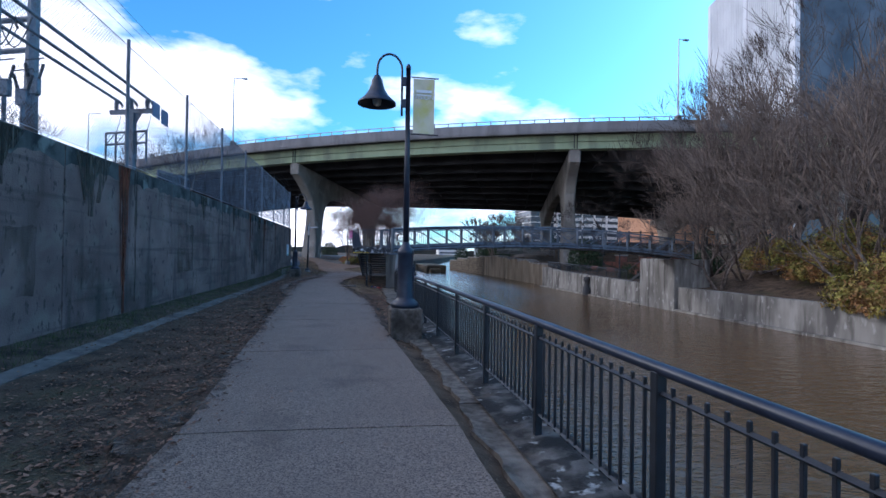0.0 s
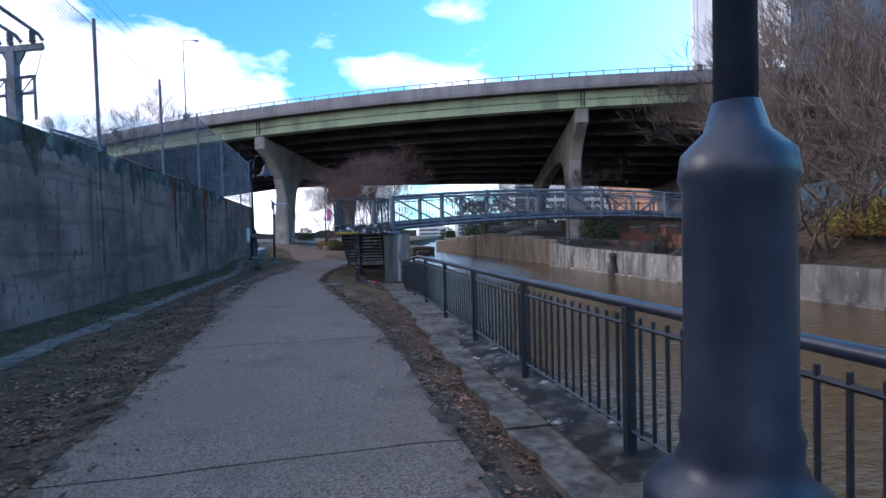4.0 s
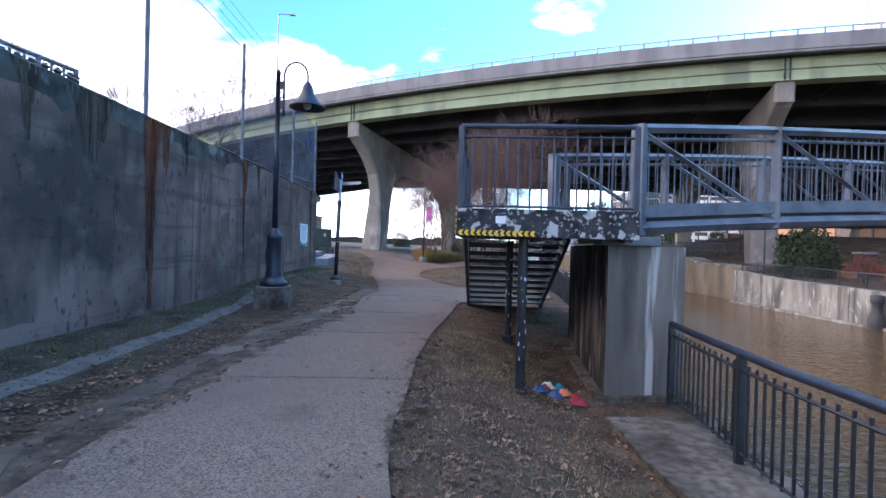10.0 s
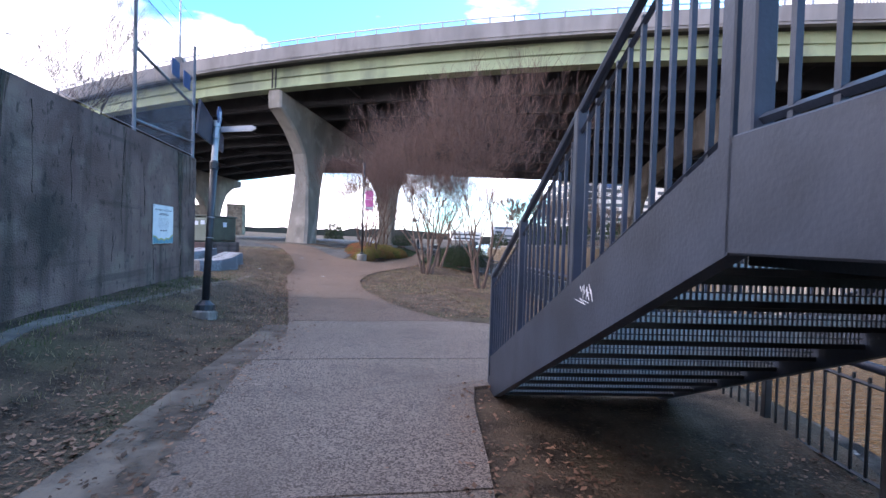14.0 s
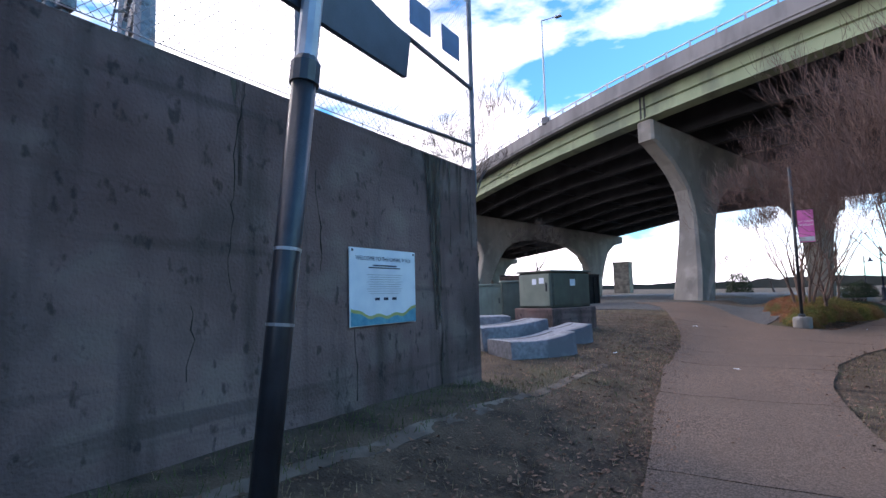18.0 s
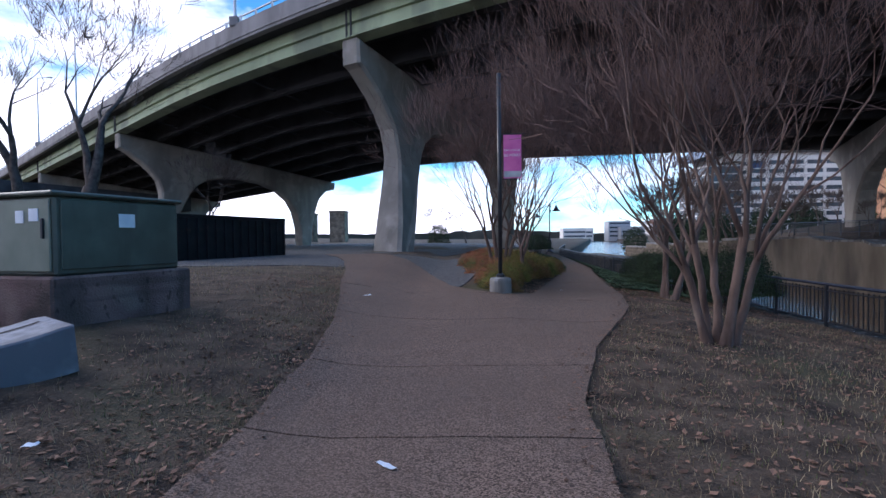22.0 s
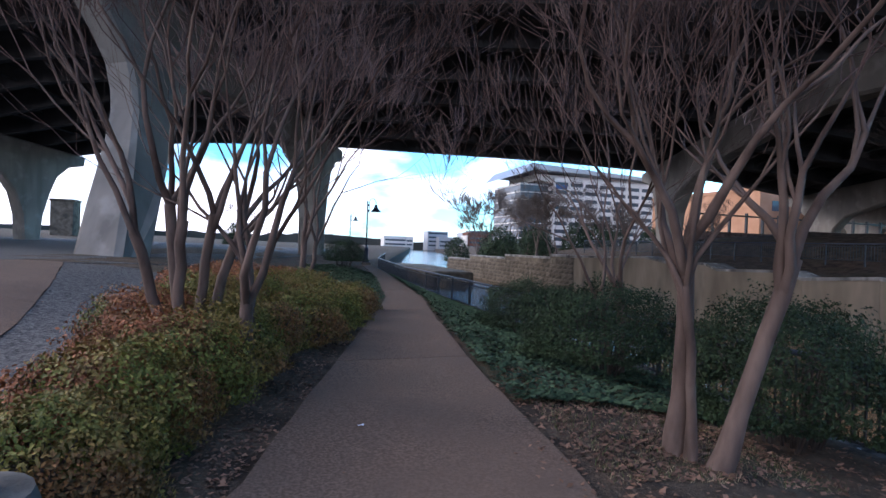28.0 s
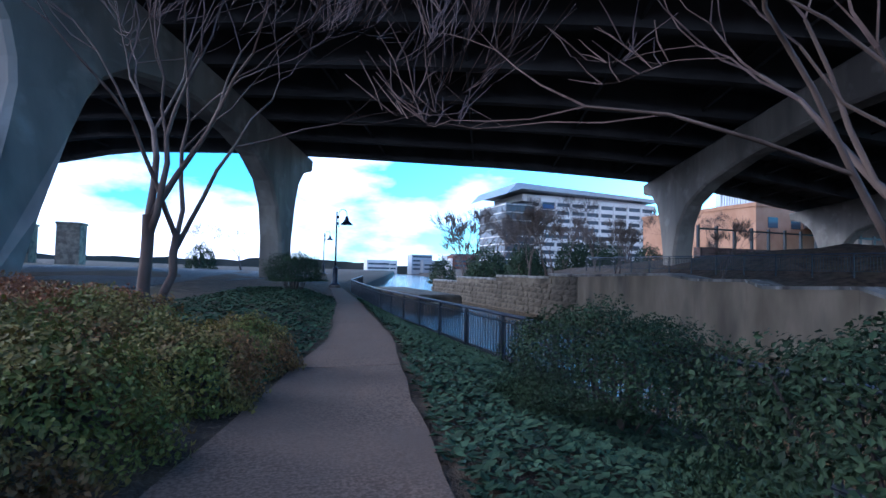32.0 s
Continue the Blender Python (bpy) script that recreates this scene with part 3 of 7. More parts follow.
def band(rows_a, rows_b, y0, y1, lift, step=0.4, drop=0.08, flat=False, ragged=0.0):
    n = max(2, int((y1 - y0) / step) + 1)
    ys = [y0 + (y1 - y0) * i / (n - 1) for i in range(n)]
    g = Geo()
    rows = []
    for y in ys:
        a, c = edge(rows_a, y), edge(rows_b, y)
        a, c = min(a, c), max(a, c)
        a += 0.05 * noise.noise((a, y * 0.9, 7))
        c += 0.05 * noise.noise((c, y * 0.9, 9))
        a += ragged * (noise.noise((3, y * 1.7, 1)) + 0.6 * noise.noise((8, y * 5, 2)))
        c += min(0.0, ragged * (noise.noise((5, y * 2.1, 4)) + 0.6 * noise.noise((2, y * 6, 6)))) if ragged < 0.13 else ragged * (noise.noise((5, y * 2.1, 4)) + 0.6 * noise.noise((2, y * 6, 6)))
        k = 8
        rows.append([(a + (c - a) * i / k, y, max(ground_z(a + (c - a) * i / k, y), ground_z(c, y) if flat else -9) + lift) for i in range(k + 1)])
    for p, q in zip(rows, rows[1:]):
        for i in range(len(p) - 1):
            g.add([p[i], p[i + 1], q[i + 1], q[i]], [(0, 1, 2, 3)])
    for line in ([r[0] for r in rows], [r[-1] for r in rows]):
        n = len(line)
        g.add(line + [(x, y, z - drop) for x, y, z in line], [(i, i + 1, n + i + 1, n + i) for i in range(n - 1)])
    for r in (rows[0], rows[-1]):
        n = len(r)
        g.add(r + [(x, y, z - drop) for x, y, z in r], [(i, i + 1, n + i + 1, n + i) for i in range(n - 1)])
    return g


def build_paths():
    joints = [-8, -2.4, 1.3, 5.0, 8.6, 12.3, 16.0, 19.8, 23.6, 27.3, 30.0, 32.3, 35.6, 38.4, 41.6, 45.0, 48.3, 50.4, 53.4, 56.4]
    walk_path = thing("footpath", "exposed-aggregate concrete footpath in cast slabs, worn at the edges", "footpath", kind="structure")
    for a, c in zip(joints, joints[1:]):
        part("slab", band(PATH_LEFT, PATH_RIGHT, a + 0.012, c - 0.012, 0.035), PATH_AGG if c < 31 else PATH_MID if c < 41 else PATH_FINE, walk_path)
    fork_r = [56.4, 61, 66, 71, 77, 84, 90]
    for a, c in zip(fork_r, fork_r[1:]):
        part("slab", band(FORK_RIGHT, PATH_RIGHT, a + 0.012, c - 0.01, 0.035), PATH_BROWN, walk_path)
    part("slab", band(PATH_LEFT, FORK_LEFT, 56.412, 64, 0.035), PATH_FINE, walk_path)
    part("slab", band(PATH_LEFT, FORK_LEFT, 64.02, 72, 0.035), PATH_FINE, walk_path)
    lot = thing("gravel_lot", "grey gravel car park under the road bridge", "gravel lot", kind="structure")
    lot_right = [(59.0, -2.1), (62.5, -2.75), (66, -3.65), (72, -5.6), (74, -4.0), (80, -2.0), (110, 6.0), (140, 12)]
    lot_left = [(59.0, -11.5), (62, -16), (72, -24), (90, -34), (140, -60)]
    part("gravel_bed", band(lot_left, PATH_LEFT, 61.0, 72.0, 0.02, 1.0), GRAVEL, lot)
    part("gravel_bed", band(lot_left, lot_right, 72.05, 140.0, 0.02, 2.0), GRAVEL, lot)
    isle = thing("gravel_bed", "loose grey gravel beside the planting", "gravel bed", kind="structure")
    part("gravel_bed", band(FORK_LEFT, [(57.6, -1.5), (60, -0.9), (64, -0.7), (72, -0.5)], 57.6, 72, 0.02), GRAVEL, isle)
    kerb = thing("gutter_strip", "narrow weathered concrete gutter strip along the wall foot", "gutter", kind="structure")
    for i in range(14):
        y0 = -9 + 3.95 * i
        part("gutter_slab", band([(-9, -4.0), (20, -3.98), (30, -4.02), (33, -4.2), (36, -4.62), (38, -4.42), (40, -4.2), (43, -3.98), (47, -3.9)], [(-9, -3.74), (20, -3.72), (30, -3.76), (33, -3.94), (36, -4.38), (38, -4.2), (40, -4.0), (43, -3.82), (47, -3.78)], y0, y0 + 3.98, 0.014 if y0 < 35 else 0.003, 0.15, ragged=0.035 if y0 < 35 else 0.09), GUTTER if y0 < 35 else DIRT, kerb)
    dirt = thing("bare_verge", "bare trodden dirt along the path edge", "verge", kind="structure")
    part("dirt_patch", band([(19, -2.2), (23, -3.0), (30, -2.9), (33, -2.4), (38, -2.1)], [(19, -2.1), (23, -2.2), (30, -1.95), (33, -1.7), (38, -1.6)], 19, 38, 0.02), DIRT, dirt)
    spill = thing("soil_spill", "soil and grit washed over the edges of the footpath", "soil", kind="structure")
    for a, c in ((-9, 3), (3.1, 14), (14.1, 24), (24.1, 34)):
        part("soil_edge", band([(y, x - 0.3) for y, x in PATH_LEFT], [(y, x + 0.07) for y, x in PATH_LEFT], a, c, 0.041, 0.12, 0.03, ragged=0.25), GRIT, spill)
    for a, c in ((9.8, 19.2), (19.3, 29.5)):
        part("soil_edge", band([(y, x - 0.04) for y, x in PATH_RIGHT], [(y, x + 0.2) for y, x in PATH_RIGHT], a, c, 0.041, 0.12, 0.03, ragged=0.2), GRIT, spill)
    cop = thing("canal_coping", "broken grey concrete coping along the canal edge", "coping", kind="structure")
    inner = [(-9, 1.25), (8.6, 1.27), (12, 1.17), (20.5, 1.27), (24, 1.52), (27.4, 1.6)]
    ys = [-9, -5.2, -1.4, 2.6, 5.9, 9.4, 12.6, 15.2, 17.6, 20.4, 23.1, 25.4, 27.35]
    for a, c in zip(ys, ys[1:]):
        part("coping_slab", band(inner, NEAR_EDGE, a + 0.01, c - 0.02, 0.05 + 0.02 * random.random(), 0.15, 0.2, ragged=0.12), STRIP, cop)
    g = Geo()
    for rows, s in ((NEAR_EDGE, 1), (FAR_EDGE, -1)):
        ys = [-80, -20] + [-9 + 3 * i for i in range(40)] + [120, 160, 300, 700]
        line = [(edge(rows, y) + 0.05 * s, y) for y in ys]
        for (xa, ya), (xb, yb) in zip(line, line[1:]):
            dip = lambda y: 0.02 - 0.5 * smooth_step(33, 54, y) - 0.38 * smooth_step(18, 27.5, y) * (1 - smooth_step(30, 34, y))  # noqa: E731
            za, zb = (dip(ya), dip(yb)) if s > 0 else (edge(FAR_TOP, ya) - 0.02, edge(FAR_TOP, yb) - 0.02)
            if s > 0 or yb > 119:
                g.add([(xa, ya, -4.5), (xb, yb, -4.5), (xb, yb, zb), (xa, ya, za), (xa - 0.5 * s, ya, -4.5), (xb - 0.5 * s, yb, -4.5), (xb - 0.5 * s, yb, zb - 0.06), (xa - 0.5 * s, ya, za - 0.06)],
                      [(0, 1, 2, 3), (3, 2, 6, 7)])
    tagged(part("wall_canal_bank", g, CONC_ABUT), "stained concrete canal bank wall", "wall", kind="structure")
    w = Geo()
    ys = [-80, 28, 60, 100, 117, 160, 300, 700, 2900]
    w.strip([(edge(NEAR_EDGE, y) - 0.3, y, WATER_Z) for y in ys], [(edge(FAR_EDGE, y) + 0.3, y, WATER_Z) for y in ys])
    tagged(part("water", w, WATER), "muddy brown rippled canal water", "water", kind="structure")


# ---------- the long wall ----------
WALL_X, WALL_TOP, WALL_END = -4.95, 3.42, 43.75


def build_long_wall():
    wall = thing("wall_west", "tall cast concrete retaining wall with dark stained top and rust streaks", "wall", kind="structure")
    cuts = [-30, -12, -6.0, -0.5, 5.0, 10.5, 15.9, 21.3, 26.75, 32.45, WALL_END]
    for a, c in zip(cuts, cuts[1:]):
        part("wall_section", Geo().box(WALL_X - 0.4, WALL_X + 0.004 * random.random(), a + 0.012, c - 0.012, -0.4, WALL_TOP, 0.012), CONC_WALL, wall)
        g = Geo()
        n = max(2, int((c - a) / 0.18))
        front = WALL_X + 0.008
        low = []
        for i in range(n + 1):
            y = a + 0.015 + (c - a - 0.03) * i / n
            d = (0.3 + 0.12 * noise.noise((y * 1.4, 2, 0)) + 0.35 * max(0, noise.noise((y * 3.5, 8, 0)))) * (1 - smooth_step(33, 37, y)) + 0.014
            low.append((y, WALL_TOP - max(0.014, d)))
        g.add([(front, y, z) for y, z in low] + [(front, y, WALL_TOP - 0.012) for y, z in low], [(i, i + 1, n + 2 + i, n + 1 + i) for i in range(n)])
        if a < 36:
            part("wall_cap", g, CONC_TOP, wall, "blackened weathered top of the wall")
    part("joint", Geo().box(WALL_X - 0.3, WALL_X - 0.05, -12, WALL_END - 0.1, -0.3, WALL_TOP - 0.05), JOINT, wall)
    for y, wdt, length, mat in ((4.4, 0.2, 1.2, RUST), (12.88, 0.8, 3.3, RUST), (13.5, 0.2, 3.05, DARK_STAIN), (17.5, 0.14, 1.1, DARK_STAIN), (21.5, 0.2, 2.6, DARK_STAIN), (24.2, 0.3, 0.8, DARK_STAIN), (26.88, 0.6, 2.2, RUST), (27.5, 0.3, 1.3, DARK_STAIN), (29.2, 0.5, 0.9, DARK_STAIN), (30.9, 0.75, 3.2, RUST), (31.35, 0.3, 0.9, RUST), (29.4, 1.2, 1.0, DARK_STAIN), (28.2, 0.5, 0.9, DARK_STAIN), (19.0, 0.9, 0.8, DARK_STAIN), (11.4, 1.6, 1.2, DARK_STAIN), (8.8, 1.0, 0.9, DARK_STAIN), (6.9, 0.7, 1.6, DARK_STAIN), (23.4, 0.8, 1.0, DARK_STAIN), (32.1, 0.4, 0.8, DARK_STAIN), (35.25, 0.45, 2.6, RUST), (36.3, 0.4, 0.8, DARK_STAIN),
                                (39.6, 0.14, 0.9, DARK_STAIN), (42.62, 0.6, 3.2, DARK_STAIN), (43.2, 0.2, 1.0, DARK_STAIN), (43.5, 0.16, 1.3, DARK_STAIN), (42.95, 0.08, 1.2, DARK_STAIN)):
        g = Geo()
        n = 24
        drip = random.Random(int(y * 100))
        strands = [(0.0, 1.0, 1.0)] if wdt < 0.25 else [(0.0, 0.5, 1.0)] + [(drip.uniform(-0.42, 0.42), drip.uniform(0.12, 0.42), drip.uniform(0.2, 0.85)) for _ in range(7)]
        for m, (shift, share, run) in enumerate(strands):
            x = WALL_X + 0.013 + 0.0008 * m
            lft, rgt = [], []
            for i in range(n + 1):
                k = i / n
                z = WALL_TOP - 0.03 - length * run * k
                half = wdt * share * (1 - 0.72 * k ** 0.6) * 0.5 * (1 + 0.55 * noise.noise((y + m, z * 3.4, 1)))
                mid = y + wdt * shift * (1 - 0.5 * k) + 0.05 * noise.noise((y + m, z * 1.2, 4))
                lft.append((x, mid - half, z))
                rgt.append((x, mid + half, z))
            g.strip(lft, rgt)
        part("streak", g, mat, wall, "streak of rust" if mat is RUST else "dark water stain")
    # paint laid over scrawls, and cracks
    for k, (y0, y1, z0, z1) in enumerate(((16.45, 17.9, 0.9, 2.35), (27.3, 28.8, 0.35, 1.6), (8.3, 9.7, 0.8, 1.9), (33.4, 34.3, 1.0, 2.0))):
        g = Geo()
        n = 16
        ring = []
        for i in range(4 * n):
            s, q = divmod(i, n)
            u = q / n
            y, z = ((y0 + (y1 - y0) * u, z0), (y1, z0 + (z1 - z0) * u), (y1 - (y1 - y0) * u, z1), (y0, z1 - (z1 - z0) * u))[s]
            ring.append((WALL_X + 0.0065, y + 0.07 * noise.noise((y * 3, z * 3, k)), z + 0.07 * noise.noise((z * 3, y * 3, k + 5))))
        g.prism(ring, (0.0015, 0, 0))
        part("paint_patch", g, PATCH, wall, "grey paint over old scrawls")
    rnd = random.Random(31)
    for y, z, n in ((39.66, 3.3, 15), (40.47, 2.8, 8), (36.9, 3.2, 12), (37.9, 2.9, 9), (24.6, 2.9, 10), (29.9, 2.2, 8), (41.0, 1.2, 6), (39.2, 1.5, 6)):
        pts = [(WALL_X + 0.004, y, z)]
        for _ in range(n):
            y, z = y + rnd.uniform(-0.035, 0.035), z - rnd.uniform(0.06, 0.17)
            pts.append((WALL_X + 0.004, y, z))
        part("crack", Geo().tube(pts, [0.003 + 0.007 * rnd.random() ** 3 for _ in pts], 4), JOINT, wall, "dark crack in the concrete")


# ---------- the road bridge ----------
BX, BY, R_NEAR = 70.8, 216.9, 160.55
FAR_RADIUS = [(-176, 130.5), (-133.5, 131.5), (-127, 133.0), (-122.25, 130.6), (-119.8, 128.9), (-117, 126.9), (-114.5, 125.3), (-112.7, 124.3), (-107, 120.6), (-105.7, 119.8), (-95, 111), (-70, 94)]
STRAIGHT = -129.0   # west of this angle the deck runs on straight


def r_far(ang):
    return lerp(FAR_RADIUS, ang)[0]


def deck_point(ang, r, dz=0.0):
    """A point of the deck's level: top of the near pier heads, falling to the far edge."""
    z = 14.4 + 0.0545 * (ang + 119.6) - 0.118 * (R_NEAR - r) + dz
    a = radians(max(ang, STRAIGHT))
    along = R_NEAR * radians(max(0.0, STRAIGHT - ang))
    return (BX + r * math.cos(a) + along * math.sin(a), BY + r * math.sin(a) - along * math.cos(a), z)


def arc_beam(angles, r0, r1, d0, d1):
    """A beam with a box section that follows the deck's arc."""
    g = Geo()
    for ang in angles:
        k = (R_NEAR - r_far(ang)) / 27.05
        a, c = [R_NEAR - (R_NEAR - r) * (k if r < R_NEAR - 1 else 1) for r in (r0, r1)]
        g.v += [deck_point(ang, a, d0), deck_point(ang, c, d0), deck_point(ang, c, d1), deck_point(ang, a, d1)]
    n = len(angles)
    for i in range(n - 1):
        for k in range(4):
            a, c = 4 * i + k, 4 * i + (k + 1) % 4
            g.f.append((a, c, c + 4, a + 4))
    g.f += [(0, 1, 2, 3), tuple(4 * (n - 1) + k for k in (3, 2, 1, 0))]
    return g


def build_road_bridge():
    bridge = thing("road_bridge", "curved road bridge on arched concrete piers with a green edge girder", "bridge")
    angles = [-176 + 1.5 * i for i in range(74)]
    # slab far darker than the parapet concrete: its shade is in the colour
    part("deck_slab", arc_beam(angles, R_NEAR + 1.1, R_NEAR - 28.1, 1.95, 2.25), UNDER_SHADED, bridge, "underside of the deck, coloured dark for its shade")
    part("edge_girder", arc_beam(angles, R_NEAR - 0.1, R_NEAR - 0.55, 0.12, 1.95), GIRDER, bridge, "pale green steel edge girder")
    part("girder_flange", arc_beam(angles, R_NEAR + 0.2, R_NEAR - 0.8, 0.02, 0.12), GIRDER, bridge)
    part("girder_flange", arc_beam(angles, R_NEAR + 0.12, R_NEAR - 0.1, 0.98, 1.04), GIRDER, bridge)
    # inner girders: the deck's shade is put into their dark colour
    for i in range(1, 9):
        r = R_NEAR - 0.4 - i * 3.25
        part("girder", arc_beam(angles, r, r - 0.35, 0.05, 1.95), UNDER_SHADED if i < 8 else STEEL_DARK, bridge, "steel girder under the deck, its shade put into a dark colour")
    part("parapet", arc_beam(angles, R_NEAR + 1.25, R_NEAR + 0.85, 1.75, 3.1), DECK, bridge, "grey weathered concrete parapet")
    part("parapet", arc_beam(angles, R_NEAR - 28.3, R_NEAR - 27.9, 1.9, 3.1), DECK, bridge)
    part("slab_edge", arc_beam(angles, R_NEAR + 1.32, R_NEAR + 1.25, 1.95, 2.2), DECK, bridge)
    part("guard_rail", arc_beam(angles, R_NEAR + 1.1, R_NEAR + 1.0, 3.55, 3.63), GALV, bridge, "thin metal guard rail")
    post = None
    for i in range(150):
        ang = -172 + 0.66 * i
        p = deck_point(ang, R_NEAR + 1.05, 3.05)
        if post is None:
            post = Geo().box(-0.07, 0.07, -0.07, 0.07, 0, 0.6).mesh("rail_post", GALV)
        ob = part("rail_post", post, None, bridge)
        ob.location = p
    # cross frames under the deck; their dark colour carries its shade
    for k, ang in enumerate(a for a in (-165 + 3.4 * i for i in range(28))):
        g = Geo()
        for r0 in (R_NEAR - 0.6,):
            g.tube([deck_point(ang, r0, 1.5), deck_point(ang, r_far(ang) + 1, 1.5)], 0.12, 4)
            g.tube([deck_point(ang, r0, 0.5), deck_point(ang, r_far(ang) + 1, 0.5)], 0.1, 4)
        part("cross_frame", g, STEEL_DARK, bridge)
    for ang in (-161.0, -147.3, -133.5, -119.65, -105.45, -91.3, -77.3):
        build_pier(bridge, ang, *((1.0, -0.065) if -120 < ang < -119 else ()))
    for ang in (-145, -123.4, -137.5, -101.0):
        p = Vector(deck_point(ang, R_NEAR + 1.05, 3.0))
        lamp = thing("road_lamp", "tall slim galvanised road lamp on the bridge parapet", "street lamp", "road lamps on the bridge")
        part("base", Geo().box(p.x - 0.35, p.x + 0.35, p.y - 0.35, p.y + 0.35, p.z, p.z + 0.7, 0.05), DECK, lamp)
        part("pole", Geo().tube([p, p + Vector((0, 0, 6)), p + Vector((0, 0, 10.4))], [0.13, 0.1, 0.07], 8), GALV, lamp)
        part("arm", Geo().tube([p + Vector((0, 0, 10.3)), p + Vector((1.2, 0.6, 10.6))], 0.05, 6), GALV, lamp)
        part("head", Geo().box(p.x + 1.1, p.x + 1.8, p.y + 0.45, p.y + 0.85, p.z + 10.5, p.z + 10.68, 0.04), GALV, lamp)


def build_pier(bridge, ang, splay=0.0, skew=0.0):
    """A bent: a sloping cap with a cantilevered head, an arch and two legs."""
    ring = [(0.0, 14.4), (1.4, 14.25), (27.1, 11.2), (27.1, 10.05), (25.5, 9.6), (24.3, 8.25), (23.6, 6.2), (22.9, 3.4), (22.5, -0.8), (21.1, -0.8), (20.8, 3.4), (20.2, 5.9), (19.2, 7.7), (17.7, 9.1), (15.8, 10.0),
            (13.3, 10.4), (11.4, 10.2), (9.7, 9.75), (8.4, 8.85), (7.6, 7.7), (6.7, 5.9), (5.3, 2.7), (4.1, -0.8), (2.4, -0.8), (3.3, 2.9), (4.05, 5.7), (4.35, 7.2), (4.3, 8.15), (4.0, 9.3), (3.35, 10.2), (2.4, 11.2), (1.2, 12.1), (0.45, 12.6), (0.0, 12.8)]
    rise = 0.0545 * (ang + 119.6)
    a = radians(max(ang, STRAIGHT))
    inward = Vector((-math.cos(a), -math.sin(a), 0))
    side = Vector((-math.sin(a), math.cos(a), 0))
    near = Vector((*deck_point(ang, R_NEAR)[:2], 0))
    pts, far_part = [], []
    grow_by = R_NEAR - r_far(ang) - 27.1
    for s, z in ring:
        k = min(1.0, max(0.0, (z - 3) / 8))
        far_k = smooth_step(9, 20, s)
        far_part.append(0.5 * far_k)
        z -= 0.118 * grow_by * far_k * k
        s += grow_by * far_k
        slope = splay * smooth_step(10, -0.8, z) * (1 - far_k)
        pts.append(near + inward * (s - 1.3 * slope) + side * (1.8 * slope + skew * s) + Vector((0, 0, z + rise * k)))
    g = Geo()
    c = 0.18
    mids = sum(pts, Vector()) / len(pts)
    layers = []
    for off, shrink in ((-0.75, 1), (-0.75 + c, 0), (0.75 - c, 0), (0.75, 1)):
        layer = []
        n = len(pts)
        for i, p in enumerate(pts):
            t = (pts[(i + 1) % n] - pts[i - 1]).normalized()
            nrm = t.cross(side)
            flare = 1 + 0.7 * smooth_step(8.5, -0.5, p.z) * (1 - far_part[i])
            layer.append(tuple(p + side * off * flare + (nrm * c if shrink else Vector())))
        layers.append(layer)
    n = len(pts)
    for layer in layers:
        g.v += layer
    for j in range(3):
        g.f += [(j * n + i, j * n + (i + 1) % n, (j + 1) * n + (i + 1) % n, (j + 1) * n + i) for i in range(n)]
    g.f += [tuple(reversed(range(n))), tuple(range(3 * n, 4 * n))]
    part("pier", g, CONC_PIER, bridge, "pale weathered concrete pier with arched cap")
    for s in (0.5,):
        p = near + inward * s
        z = 14.25 + rise - 0.118 * s
        part("bearing", Geo().box(p.x - 0.3, p.x + 0.3, p.y - 0.3, p.y + 0.3, z - 0.1, z + 0.3), STEEL_DARK, bridge)
    p = near - inward * 0.15 + Vector((0, 0, 14.45 + rise))
    part("drain_pipe", Geo().tube([p - side * 0.12, p - side * 0.12 + Vector((0, 0, 1.9))], 0.07, 6), STEEL_DARK, bridge)
    part("drain_pipe", Geo().tube([p + side * 0.25, p + side * 0.25 + Vector((0, 0, 1.9))], 0.07, 6), STEEL_DARK, bridge)


